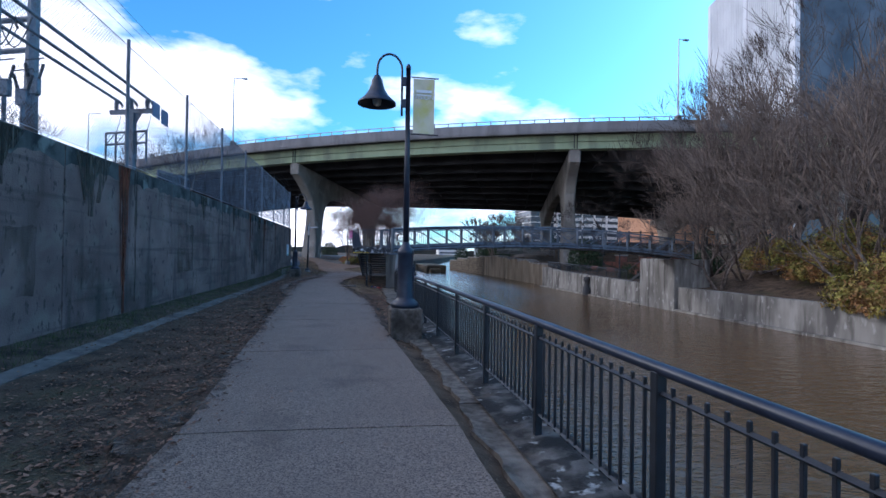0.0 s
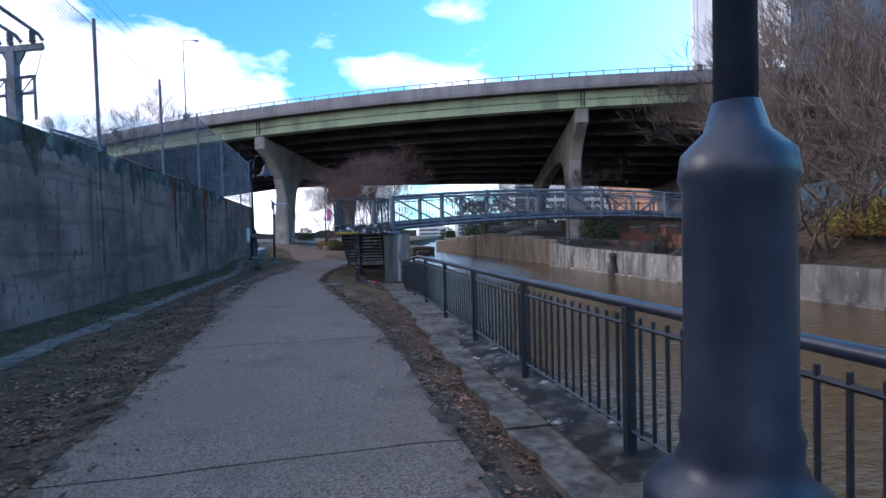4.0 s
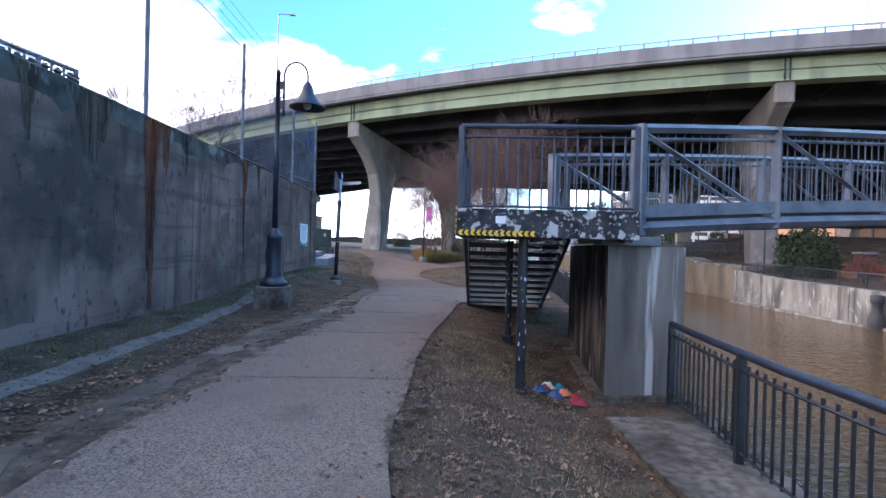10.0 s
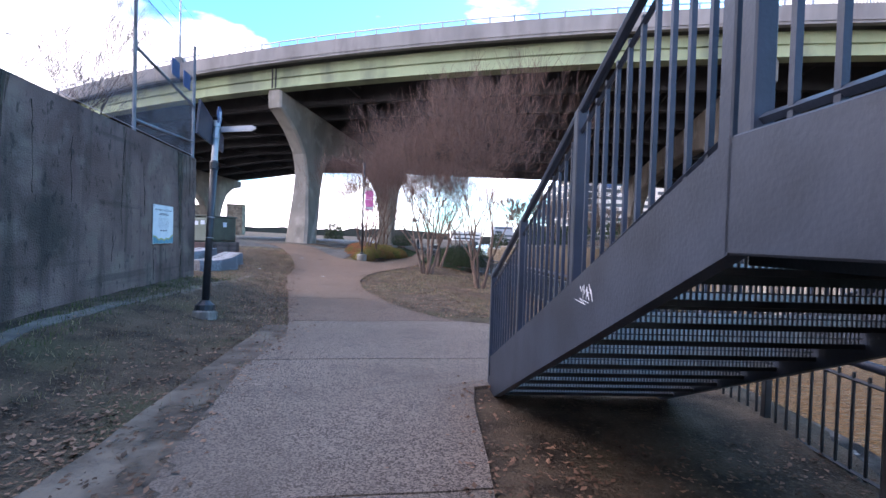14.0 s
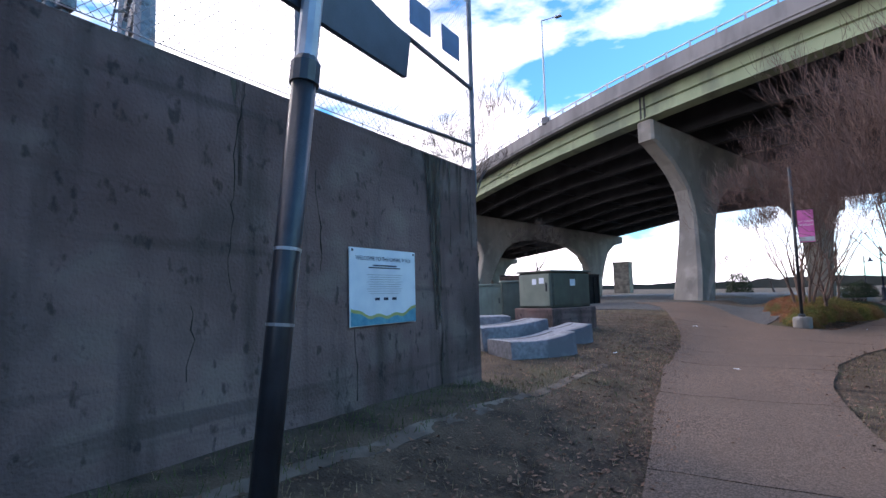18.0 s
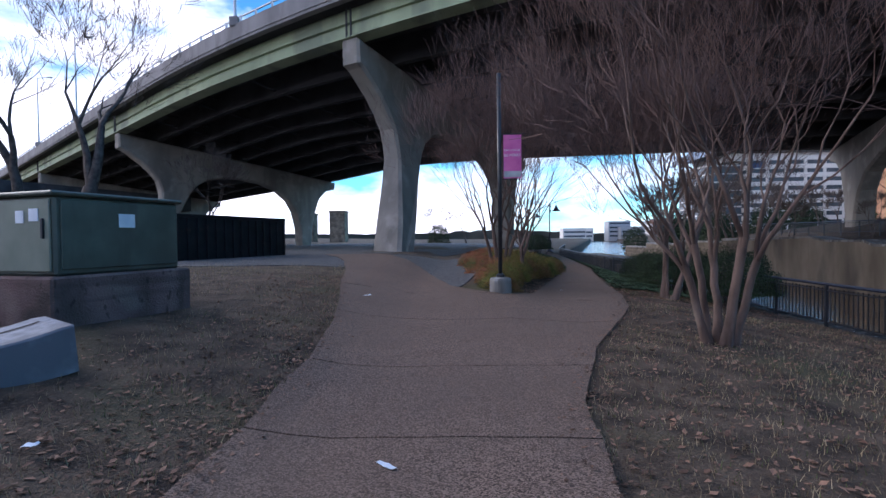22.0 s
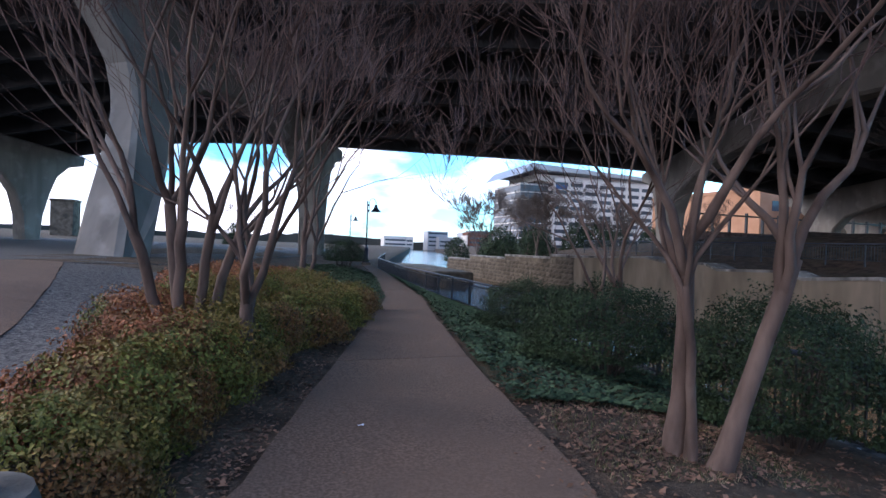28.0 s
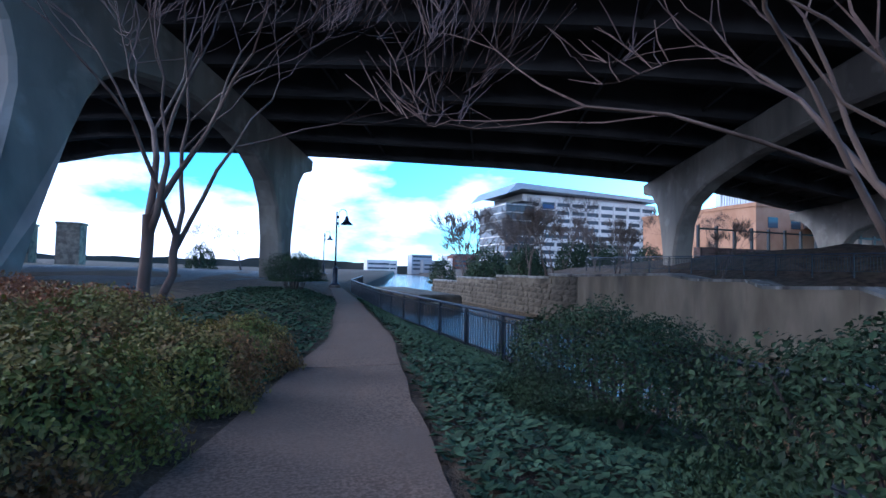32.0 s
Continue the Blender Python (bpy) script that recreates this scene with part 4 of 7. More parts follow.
# ---------- the far bank ----------
def build_far_bank():
    w = thing("wall_far_bank", "low weathered concrete canal wall on the far bank", "wall", kind="structure")
    for i, (a, c) in enumerate(zip((-40, -20, -8, 2, 10, 18, 26, 33.5, 38, 44.0, 49.5, 55.5), (-20.05, -8.05, 1.95, 9.95, 17.95, 25.95, 33.45, 37.95, 43.95, 49.45, 55.45, 60.0))):
        za, zc = edge(FAR_TOP, a), edge(FAR_TOP, c)
        if 33 < a < 36:
            continue
        g = Geo()
        g.prism([(23.0, a, -4.3), (23.6, a, -4.3), (23.6, a, za + 0.12), (23.0, a, za + 0.12)], (0, c - a, 0))
        g.v = [(x, y, z + (zc - za if y > (a + c) / 2 and z > -3 else 0)) for x, y, z in g.v]
        part("wall_section", g, CONC_PALE, w)
        part("wall_foot", Geo().box(22.7, 23.0, a, c, -4.3, WATER_Z + 0.14), CONC_PALE, w)
    stone = thing("wall_old_stone", "old rough stone canal wall with a stepped top", "stone wall", kind="structure")
    rnd = random.Random(4)
    # smooth concrete length with a ramped top
    tops = [(60.05, 0.2), (67.0, 0.35), (69.0, 0.75), (72.3, 0.5), (73.2, 0.8), (77.2, 0.66), (78.1, 0.96), (81.2, 0.92), (83.3, 1.2), (92.0, 0.95)]
    for (a, za), (c, zc) in zip(tops, tops[1:]):
        g = Geo().prism([(23.97, a, -4.4), (23.97, c - 0.015, -4.4), (23.97, c - 0.015, zc), (23.97, a, za)], (1.0, 0, 0))
        part("wall_section", g, CONC_TAN, w, "smooth tan concrete")
        g = Geo().prism([(23.9, a, za), (23.9, c - 0.015, zc), (23.9, c - 0.015, zc + 0.14), (23.9, a, za + 0.14)], (1.5, 0, 0))
        part("wall_coping", g, CONC_PALE, w, "pale concrete coping")
    steps = [(92.05, 0.95), (96, 0.7), (106, 0.35), (117, -0.2), (126, -0.2)]
    body = Geo()
    for (a, za), (c, _) in zip(steps, steps[1:]):
        body.box(23.97, 24.9, a, c - 0.01, -4.4, za)
    part("wall_core", body, STONE, stone)
    cap = Geo()
    for (a, za), (c, _) in zip(steps, steps[1:]):
        cap.box(23.9, 25.1, a, c - 0.02, za - 0.02, za + 0.2, 0.05)
    part("wall_coping", cap, CONC_PALE, stone)
    count, z = 0, -2.9
    rest = Geo()
    kinds = []
    for k in range(4):
        g = Geo().box(-0.13, 0.12, -0.5, 0.5, -0.5, 0.5, 0.05)
        g.v = [(x + 0.05 * noise.noise((x * 3, y * 4, z_ * 4 + k)), y, z_) for x, y, z_ in g.v]
        kinds.append(g)
    meshes = [g.mesh("stone", STONE) for g in kinds]
    while z < 1.5:
        h = rnd.uniform(0.3, 0.5)
        y = 92.1
        while y < 126:
            wd = rnd.uniform(0.5, 1.3)
            if z + h < edge([(s[0], s[1]) for s in steps], y) + 0.15:
                k = rnd.randrange(4)
                m = Matrix.Translation((24.05 + rnd.uniform(-0.04, 0.04), y + wd / 2, z + h / 2)) @ Matrix.Diagonal((1, wd - 0.04, h - 0.04, 1))
                if count < 290:
                    ob = part("stone", meshes[k], None, stone)
                    ob.matrix_local = m
                    count += 1
                else:
                    gg = Geo().add(kinds[k].v, kinds[k].f).moved(m)
                    rest.add(gg.v, gg.f)
            y += wd
        z += h
    tagged(part("stone_courses", rest, STONE, stone), kind="stuff")


build_ground()
build_paths()
build_long_wall()
build_road_bridge()
build_far_bank()


# ---------- things along the canal ----------
def build_railing(name, label, line, joined=False, step=1.83, pickets=13, height=0.9):
    """A run of black railing: round top rail, posts, pickets between two flat bars."""
    rail = thing(name, label, "railing", "canal railings")
    pts = [Vector(p) for p in line]
    lengths = [0.0]
    for a, c in zip(pts, pts[1:]):
        lengths.append(lengths[-1] + (c - a).length)

    def at(s):
        for i in range(len(pts) - 1):
            if s <= lengths[i + 1] + 1e-6:
                k = (s - lengths[i]) / (lengths[i + 1] - lengths[i])
                return pts[i].lerp(pts[i + 1], k)
        return pts[-1]

    up = Vector((0, 0, 1))
    total = lengths[-1]
    n = max(1, round(total / step))
    part("top_rail", Geo().tube([p + up * height for p in pts], 0.034, 10), NAVY, rail, "round navy top rail", True)
    for h in (height - 0.13, 0.1):
        g = Geo()
        for a, c in zip(pts, pts[1:]):
            g.tube([a + up * h, c + up * h], 0.016, 4)
        part("flat_bar", g, BLACK, rail)
    post_me = Geo().box(-0.032, 0.032, -0.032, 0.032, -0.2, height - 0.015, 0.006).mesh("post", BLACK)
    rod_me = Geo().box(-0.01, 0.01, -0.01, 0.01, 0.075, height - 0.075, 0.003).mesh("picket", BLACK)
    rod = Geo().box(-0.01, 0.01, -0.01, 0.01, 0.075, height - 0.075)
    rest = Geo()
    for i in range(n + 1):
        p = at(total * i / n)
        q = at(min(total, total * i / n + 0.05)) - at(max(0, total * i / n - 0.05))
        turn = Matrix.Rotation(math.atan2(q.y, q.x), 4, "Z")
        part("post", post_me, None, rail).matrix_local = Matrix.Translation(p) @ turn
        if i == n:
            break
        for k in range(1, pickets + 1):
            p = at(total * (i + k / (pickets + 1)) / n)
            if joined:
                rest.add([(x + p.x, y + p.y, z + p.z) for x, y, z in rod.v], rod.f)
            else:
                part("picket", rod_me, None, rail).matrix_local = Matrix.Translation(p) @ turn
    if joined:
        tagged(part("infill", rest, BLACK, rail), "thin black infill bars", kind="stuff")
    return rail


def bell_lamp(x, y, turn, banner=None, size=1.0):
    """A black post lamp with a gooseneck and a bell shade on a concrete block; turn: where the lamp hangs."""
    lamp = thing("post_lamp", "black cast post lamp with bell shade on a concrete block", "street lamp", "post lamps along the path", at=pose(x, y, 0, 0, 0, turn) @ Matrix.Diagonal((1, 1, size, 1)))
    part("block", Geo().box(-0.31, 0.31, -0.31, 0.31, -0.3, 0.48, 0.025), STRIP, lamp, "chipped grey concrete block")
    base = [(0.27, 0.48), (0.28, 0.53), (0.25, 0.58), (0.19, 0.62), (0.165, 0.68), (0.17, 0.74), (0.155, 0.78), (0.15, 1.42), (0.165, 1.45), (0.155, 1.52), (0.09, 1.58), (0.065, 1.66)]
    part("base", Geo().turned(base, 16), NAVY, lamp, smooth=True)
    part("hatch", Geo().box(-0.17, -0.14, -0.06, 0.06, 0.95, 1.22, 0.008), NAVY, lamp)
    part("pole", Geo().turned([(0.062, 1.6), (0.05, 3.4), (0.045, 4.8), (0.05, 4.8), (0.05, 4.86), (0.02, 4.9)], 12), NAVY, lamp, smooth=True)
    arc = [(0.12, 0, 3.95), (0.12, 0, 4.72)] + [(0.12 + 0.24 - 0.24 * math.cos(a), 0, 4.78 + 0.28 * math.sin(a)) for a in [math.pi * i / 10 for i in range(11)]] + [(0.6, 0, 4.62)]
    part("gooseneck", Geo().tube(arc, 0.022, 8), NAVY, lamp, smooth=True)
    for z in (4.1, 4.5):
        part("bracket", Geo().box(0.03, 0.14, -0.02, 0.02, z, z + 0.16, 0.005), NAVY, lamp)
    shade = [(0.03, 4.66), (0.06, 4.65), (0.075, 4.6), (0.1, 4.58), (0.115, 4.5), (0.15, 4.4), (0.23, 4.28), (0.36, 4.17), (0.37, 4.13), (0.345, 4.14), (0.215, 4.27), (0.1, 4.45), (0.02, 4.5)]
    part("shade", Geo().turned(shade, 24, (0.6, 0, 0)), NAVY, lamp, "dark bell-shaped metal shade", True)
    part("bulb", Geo().turned([(0.02, 4.1), (0.07, 4.13), (0.09, 4.2), (0.06, 4.32), (0.02, 4.36)], 12, (0.6, 0, 0)), BULB, lamp, smooth=True)
    if banner:
        flag_banner(lamp, banner, -0.06, 3.65, 4.65, -1)
    return lamp


def flag_banner(parent, kind, x, z0, z1, s):
    """A cloth banner between two short arms, reaching out along s."""
    wid = 0.42
    for z in (z0 - 0.02, z1 + 0.02):
        part("banner_arm", Geo().tube([(x, 0, z), (x + s * (wid + 0.12), 0, z)], 0.012, 6), BLACK, parent)
    g = Geo()
    nx, nz = 6, 12
    for j in range(nz + 1):
        for i in range(nx + 1):
            u, v = i / nx, j / nz
            g.v.append((x + s * (0.04 + wid * u), 0.012 * math.sin(5 * u + 3 * v), z0 + (z1 - z0) * v))
    g.f = [(j * (nx + 1) + i, j * (nx + 1) + i + 1, (j + 1) * (nx + 1) + i + 1, (j + 1) * (nx + 1) + i) for j in range(nz) for i in range(nx)]
    cloth = part("banner", g, CREAM if kind == "cream" else PINK, parent, "faded cream banner" if kind == "cream" else "pink banner with white lettering", True)
    words = ("VISION",) if kind == "cream" else ("EAT, DRINK", "BE MERRY")
    for k, wd in enumerate(words):
        for side in (-1, 1):
            lettering(cloth, wd, (x + s * (0.04 + wid / 2), side * 0.022, z0 + (z1 - z0) * (0.62 - 0.12 * k)), 90, 0 if side < 0 else 180, wid * 0.92, WHITE)
    if kind == "cream":
        for k, z in enumerate((0.74, 0.69)):
            for side in (-1, 1):
                part("text_line", Geo().box(x + s * 0.25 - 0.15, x + s * 0.25 + 0.15, side * 0.02 - 0.002, side * 0.02 + 0.002, z0 + z, z0 + z + 0.05 - 0.03 * k), WHITE, cloth)
    else:
        for side in (-1, 1):
            part("skyline", Geo().box(x + s * 0.25 - 0.2, x + s * 0.25 + 0.2, side * 0.018 - 0.002, side * 0.018 + 0.002, z0 + 0.03, z0 + 0.17), GALV, cloth)


def lettering(parent, text, at, rx, rz, width, material):
    """Words in the built-in font, as a mesh, scaled to a width."""
    cu = bpy.data.curves.new("lettering", "FONT")
    cu.body, cu.align_x, cu.size, cu.extrude = text, "CENTER", 1.0, 0.008
    ob = bpy.data.objects.new("lettering", cu)
    scene.collection.objects.link(ob)
    bpy.context.view_layer.update()
    me = bpy.data.meshes.new_from_object(ob.evaluated_get(bpy.context.evaluated_depsgraph_get()))
    bpy.data.objects.remove(ob)
    xs = [v.co.x for v in me.vertices]
    k = width / max(0.01, max(xs) - min(xs))
    me.materials.clear()
    me.materials.append(material)
    res = new("lettering", me)
    res.parent = parent
    res.matrix_local = pose(*at, rx, 0, rz) @ Matrix.Diagonal((k, k, 0.3 * k, 1))
    return res


def build_footbridge():
    """A truss footbridge over the canal, its landing and the stair."""
    fb = thing("footbridge", "blue-grey steel truss footbridge with picket guards", "footbridge")
    p0, p1 = Vector((2.2, 28.1, 1.78)), Vector((24.2, 33.5, 1.55))
    way = p1 - p0
    length = way.length
    way.normalize()
    side = Vector((-way.y, way.x, 0)).normalized()
    up = Vector((0, 0, 1))
    n = 11

    def at(k, off, h):
        camber = 0.5 * (1 - (2 * k - 1) ** 2)
        return p0 + way * (length * k) + side * off + up * (h + camber)

    for off in (0.0, 2.1):
        for h, r in ((1.06, 0.055), (-0.12, 0.075), (0.93, 0.022), (0.06, 0.022)):
            part("chord", Geo().tube([at(i / 28, off, h) for i in range(29)], r, 4 if r > 0.03 else 6), STEEL_BLUE, fb)
        for i in range(n + 1):
            g = Geo().tube([at(i / n, off, -0.2), at(i / n, off, 1.1)], 0.075 if i else 0.1, 4)
            part("truss_post", g, STEEL_BLUE, fb)
            if i < n:
                a, c = (1.04, -0.1) if i < 6 else (-0.1, 1.04)
                part("diagonal", Geo().tube([at(i / n, off, a), at((i + 1) / n, off, c)], 0.035, 4), STEEL_BLUE, fb)
        g = Geo()
        foot = [at(i / 28, off - 0.035, 0) for i in range(29)]
        for p in foot:
            g.v += [tuple(p), tuple(p + up * 0.15), tuple(p + up * 0.15 + side * 0.012), tuple(p + side * 0.012)]
        g.f += [(4 * i + k, 4 * i + (k + 1) % 4, 4 * i + 4 + (k + 1) % 4, 4 * i + 4 + k) for i in range(28) for k in range(4)]
        g.f += [(0, 1, 2, 3), (115, 114, 113, 112)]
        part("toe_plate", g, STEEL_BLUE, fb, "blue-grey toe plate along the walkway")
        g = Geo()
        ins = 0.07 if off == 0 else -0.07
        for i in range(int(length / 0.125)):
            k = (i + 0.5) * 0.125 / length
            g.tube([at(k, off + ins, 0.0), at(k, off + ins, 1.0)], 0.009, 3, False)
        tagged(part("picket_infill", g, STEEL_BLUE, fb), "thin vertical guard bars", kind="stuff")
    for i in range(28):
        g = Geo()
        a, c, d, e = at(i / 28, 0.02, 0), at((i + 1) / 28, 0.02, 0), at((i + 1) / 28, 2.08, 0), at(i / 28, 2.08, 0)
        dn = Vector((0, 0, -0.1))
        g.add([a, c, d, e, a + dn, c + dn, d + dn, e + dn], [(0, 1, 2, 3), (7, 6, 5, 4), (0, 4, 5, 1), (3, 2, 6, 7)])
        part("deck_panel", g, STEEL_DARK, fb, "grey walkway deck panel")
    for i in range(1, n):
        part("floor_beam", Geo().tube([at(i / n, 0, -0.16), at(i / n, 2.1, -0.16)], 0.05, 4), STEEL_BLUE, fb)
    # near abutment
    ab = thing("bridge_pier", "water-stained concrete pier under the footbridge", "pier", "footbridge piers")
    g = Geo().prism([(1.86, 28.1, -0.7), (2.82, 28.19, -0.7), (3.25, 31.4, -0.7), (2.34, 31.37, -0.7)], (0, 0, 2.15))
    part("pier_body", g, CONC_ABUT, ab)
    # front face slab in a paler concrete than the pier body
    part("pier_face", Geo().prism([(1.855, 28.07, -0.7), (2.825, 28.16, -0.7), (2.82, 28.187, -0.7), (1.858, 28.097, -0.7)], (0, 0, 2.148)), CONC_FACE, ab, "paler front face with white lime streaks")
    part("pier_foot", Geo().prism([(1.72, 27.97, -0.7), (2.86, 28.07, -0.7), (2.86, 28.19, -0.7), (1.86, 28.1, -0.7), (2.34, 31.37, -0.7), (2.2, 31.37, -0.7)], (0, 0, 0.38)), STRIP, ab)
    part("bearing_plate", Geo().box(1.75, 2.45, 28.0, 28.35, 1.45, 1.56, 0.01), STEEL_BLUE, ab)
    ab2 = thing("bridge_pier", "square pale concrete pier at the far end of the footbridge", "pier", "footbridge piers")
    part("pier_body", Geo().box(22.7, 25.6, 33.5, 37.9, -4.0, 1.36, 0.05), CONC_PALE, ab2)
    # landing with its stair
    st = thing("bridge_stair", "black steel landing and open-riser stair with picket guards", "stair",
               at=Matrix.Translation((0.06, 27.82, -0.02)) @ Matrix.Rotation(radians(-6), 4, "Z") @ Matrix.Translation((0, -28.04, 0)))
    zl = 1.78
    part("landing_deck", Geo().box(0.06, 1.98, 28.1, 30.9, zl - 0.06, zl, 0.005), STEEL_DARK, st)
    part("fascia", Geo().box(0.0, 1.98, 28.04, 28.1, 1.53, zl + 0.06, 0.006), PEEL, st, "black fascia with peeling paint")
    part("side_fascia", Geo().box(-0.02, 0.05, 28.1, 30.8, 1.53, zl + 0.06, 0.006), DARK_BLUE, st, "dark blue side fascia with white graffiti")
    for x0 in (0.12, 1.0, 1.86):
        part("joist", Geo().box(x0, x0 + 0.08, 28.15, 30.9, 1.5, zl - 0.06), BLACK, st)
    yb, rise = 34.8, zl / 12.0
    run = (yb - 30.8) / 12.0
    x_at = lambda y, base: base  # noqa: E731
    for base in (-0.02, 1.66):
        ring = [(x_at(30.78, base), 30.78, zl + 0.06), (x_at(yb - 0.1, base), yb - 0.1, 0.34), (x_at(yb, base), yb, 0.3), (x_at(yb, base), yb, 0.0), (x_at(yb - 0.3, base), yb - 0.35, 0.0), (x_at(30.78, base), 30.78, 1.53)]
        part("stringer", Geo().prism(ring, (0.06, 0, 0)), DARK_BLUE, st, "dark blue stair stringer")
    for i in range(12):
        y, z = 30.8 + run * i, zl - rise * (i + 1)
        if z < 0.05:
            break
        part("tread", Geo().box(x_at(y, 0.04), x_at(y, 1.66), y + 0.02, y + run + 0.06, z - 0.03, z, 0.004), BLACK, st)
        part("riser", Geo().box(x_at(y, 0.05), x_at(y, 1.65), y + 0.022, y + 0.03, z + 0.062, z + rise - 0.032), BLACK, st, "dark riser plate")
        g = Geo()
        for k in range(64):
            xx = x_at(y, 0.06) + 1.58 * k / 64
            g.box(xx, xx + 0.009, y + 0.024, y + 0.03, z, z + 0.062)
        g.box(x_at(y, 0.06), x_at(y, 1.64), y + 0.0235, y + 0.0305, z + 0.027, z + 0.033)
        tagged(part("riser_grille", g, STEEL_BLUE, st), "fine metal riser grille", kind="stuff")
    # guards
    def guard(a, c, h=0.98, gap=0.125, low=0.09):
        a, c = Vector(a), Vector(c)
        part("handrail", Geo().tube([a + up * h, c + up * h], 0.026, 8), DARK_BLUE, st)
        part("guard_bar", Geo().tube([a + up * (h - 0.12), c + up * (h - 0.12)], 0.014, 4), DARK_BLUE, st)
        part("guard_bar", Geo().tube([a + up * low, c + up * low], 0.014, 4), DARK_BLUE, st)
        m = max(1, int((c - a).length / gap))
        for i in range(1, m):
            p = a.lerp(c, i / m)
            part("picket", Geo().box(p.x - 0.009, p.x + 0.009, p.y - 0.009, p.y + 0.009, p.z + low - 0.04, p.z + h - 0.09), DARK_BLUE, st)
        m = max(1, round((c - a).length / 1.3))
        for i in range(m + 1):
            p = a.lerp(c, i / m)
            part("guard_post", Geo().box(p.x - 0.03, p.x + 0.03, p.y - 0.03, p.y + 0.03, p.z - 0.05, p.z + h + 0.005, 0.005), DARK_BLUE, st)
    guard((0.02, 28.08, zl), (1.94, 28.08, zl))
    guard((0.02, 28.16, zl), (0.02, 30.75, zl))
    guard((0.03, 30.85, zl), (x_at(yb - 0.1, 0.0), yb - 0.1, 0.2))
    guard((1.69, 30.95, zl), (x_at(yb - 0.1, 1.69), yb - 0.1, 0.2))
    for x, y, top in ((0.75, 28.26, 1.52), (0.76, 31.04, 1.52)):
        part("support_post", Geo().tube([(x, y, -0.35), (x, y, top)], 0.055, 10), BLACK, st, "round black support post")
        part("post_plate", Geo().turned([(0.1, -0.05), (0.1, 0.02), (0.05, 0.03)], 10, (x, y, ground_z(x, y))), BLACK, st)
        rnd = random.Random(int(y * 10))
        for _ in range(13):
            z, a, s = rnd.uniform(0.0, 1.25), rnd.uniform(3.3, 6.0), rnd.uniform(0.006, 0.022)
            ring = [(x + 0.053 * math.cos(a + s * 9 * math.cos(q)), y + 0.053 * math.sin(a + s * 9 * math.cos(q)), z + s * 1.8 * math.sin(q) * rnd.uniform(0.6, 1.3)) for q in (0, 0.9, 1.8, 2.7, 3.6, 4.5, 5.4)]
            part("paint_chip", Geo().prism(ring, (0.006 * math.cos(a), 0.006 * math.sin(a), 0)), WHITE, st, "white patch of flaked paint")
    # hazard tape
    for i in range(13):
        x0 = 0.03 + i * 0.066
        part("chevron", Geo().prism([(x0, 28.03, 1.54), (x0 + 0.036, 28.03, 1.54), (x0 + 0.014, 28.03, 1.57), (x0 + 0.036, 28.03, 1.60), (x0, 28.03, 1.60), (x0 - 0.022, 28.03, 1.57)], (0, 0.012, 0)), YELLOW, st, "yellow hazard chevron")
    for i in range(8):
        y0 = 28.15 + i * 0.118
        part("chevron", Geo().prism([(-0.032, y0, 1.555), (-0.032, y0 + 0.04, 1.555), (-0.032, y0 + 0.018, 1.577), (-0.032, y0 + 0.04, 1.6), (-0.032, y0, 1.6), (-0.032, y0 - 0.022, 1.577)], (0.012, 0, 0)), YELLOW, st)
    for i in range(4):
        part("chevron", Geo().box(-0.026, -0.016, 28.08, 28.12, 1.62 + i * 0.07, 1.655 + i * 0.07), YELLOW, st)
    part("sticker", Geo().box(0.42, 0.53, 28.03, 28.042, 1.68, 1.76), WHITE, st)
    rnd = random.Random(5)

    def scrawl(pts, r=0.0017):
        part("paint_stroke", Geo().tube([(-0.024, y, z) for y, z in pts], r, 4), WHITE, st, "white sprayed scrawl")

    for y, z, n, k in ((28.8, 1.69, 7, 0.62), (31.75, 1.31, 4, 0.5)):
        for m in range(n):
            q = y + 0.085 * k * m
            lean = rnd.uniform(-0.03, 0.03)
            scrawl([(q, z - 0.05 * k), (q + 0.03 * k + lean, z + rnd.uniform(0.05, 0.11) * k), (q + 0.05 * k, z + rnd.uniform(-0.04, 0.02) * k), (q + (0.09 + rnd.uniform(-0.02, 0.03)) * k, z + rnd.uniform(0.04, 0.1) * k)])
            if m % 3 == 1:
                scrawl([(q, z + 0.02 * k), (q + 0.1 * k, z + 0.035 * k)])
        scrawl([(y + 0.05, z - 0.075 * k), (y + 0.35 * k, z - 0.06 * k), (y + 0.2 * k, z - 0.1 * k), (y + 0.5 * k, z - 0.085 * k)])
    scrawl([(28.87 + 0.07 * math.cos(a), 1.795 + 0.013 * math.sin(a)) for a in [0.45 * i for i in range(15)]])
    scrawl([(29.22, 1.63), (29.34, 1.65), (29.31, 1.67), (29.34, 1.65), (29.3, 1.635)])


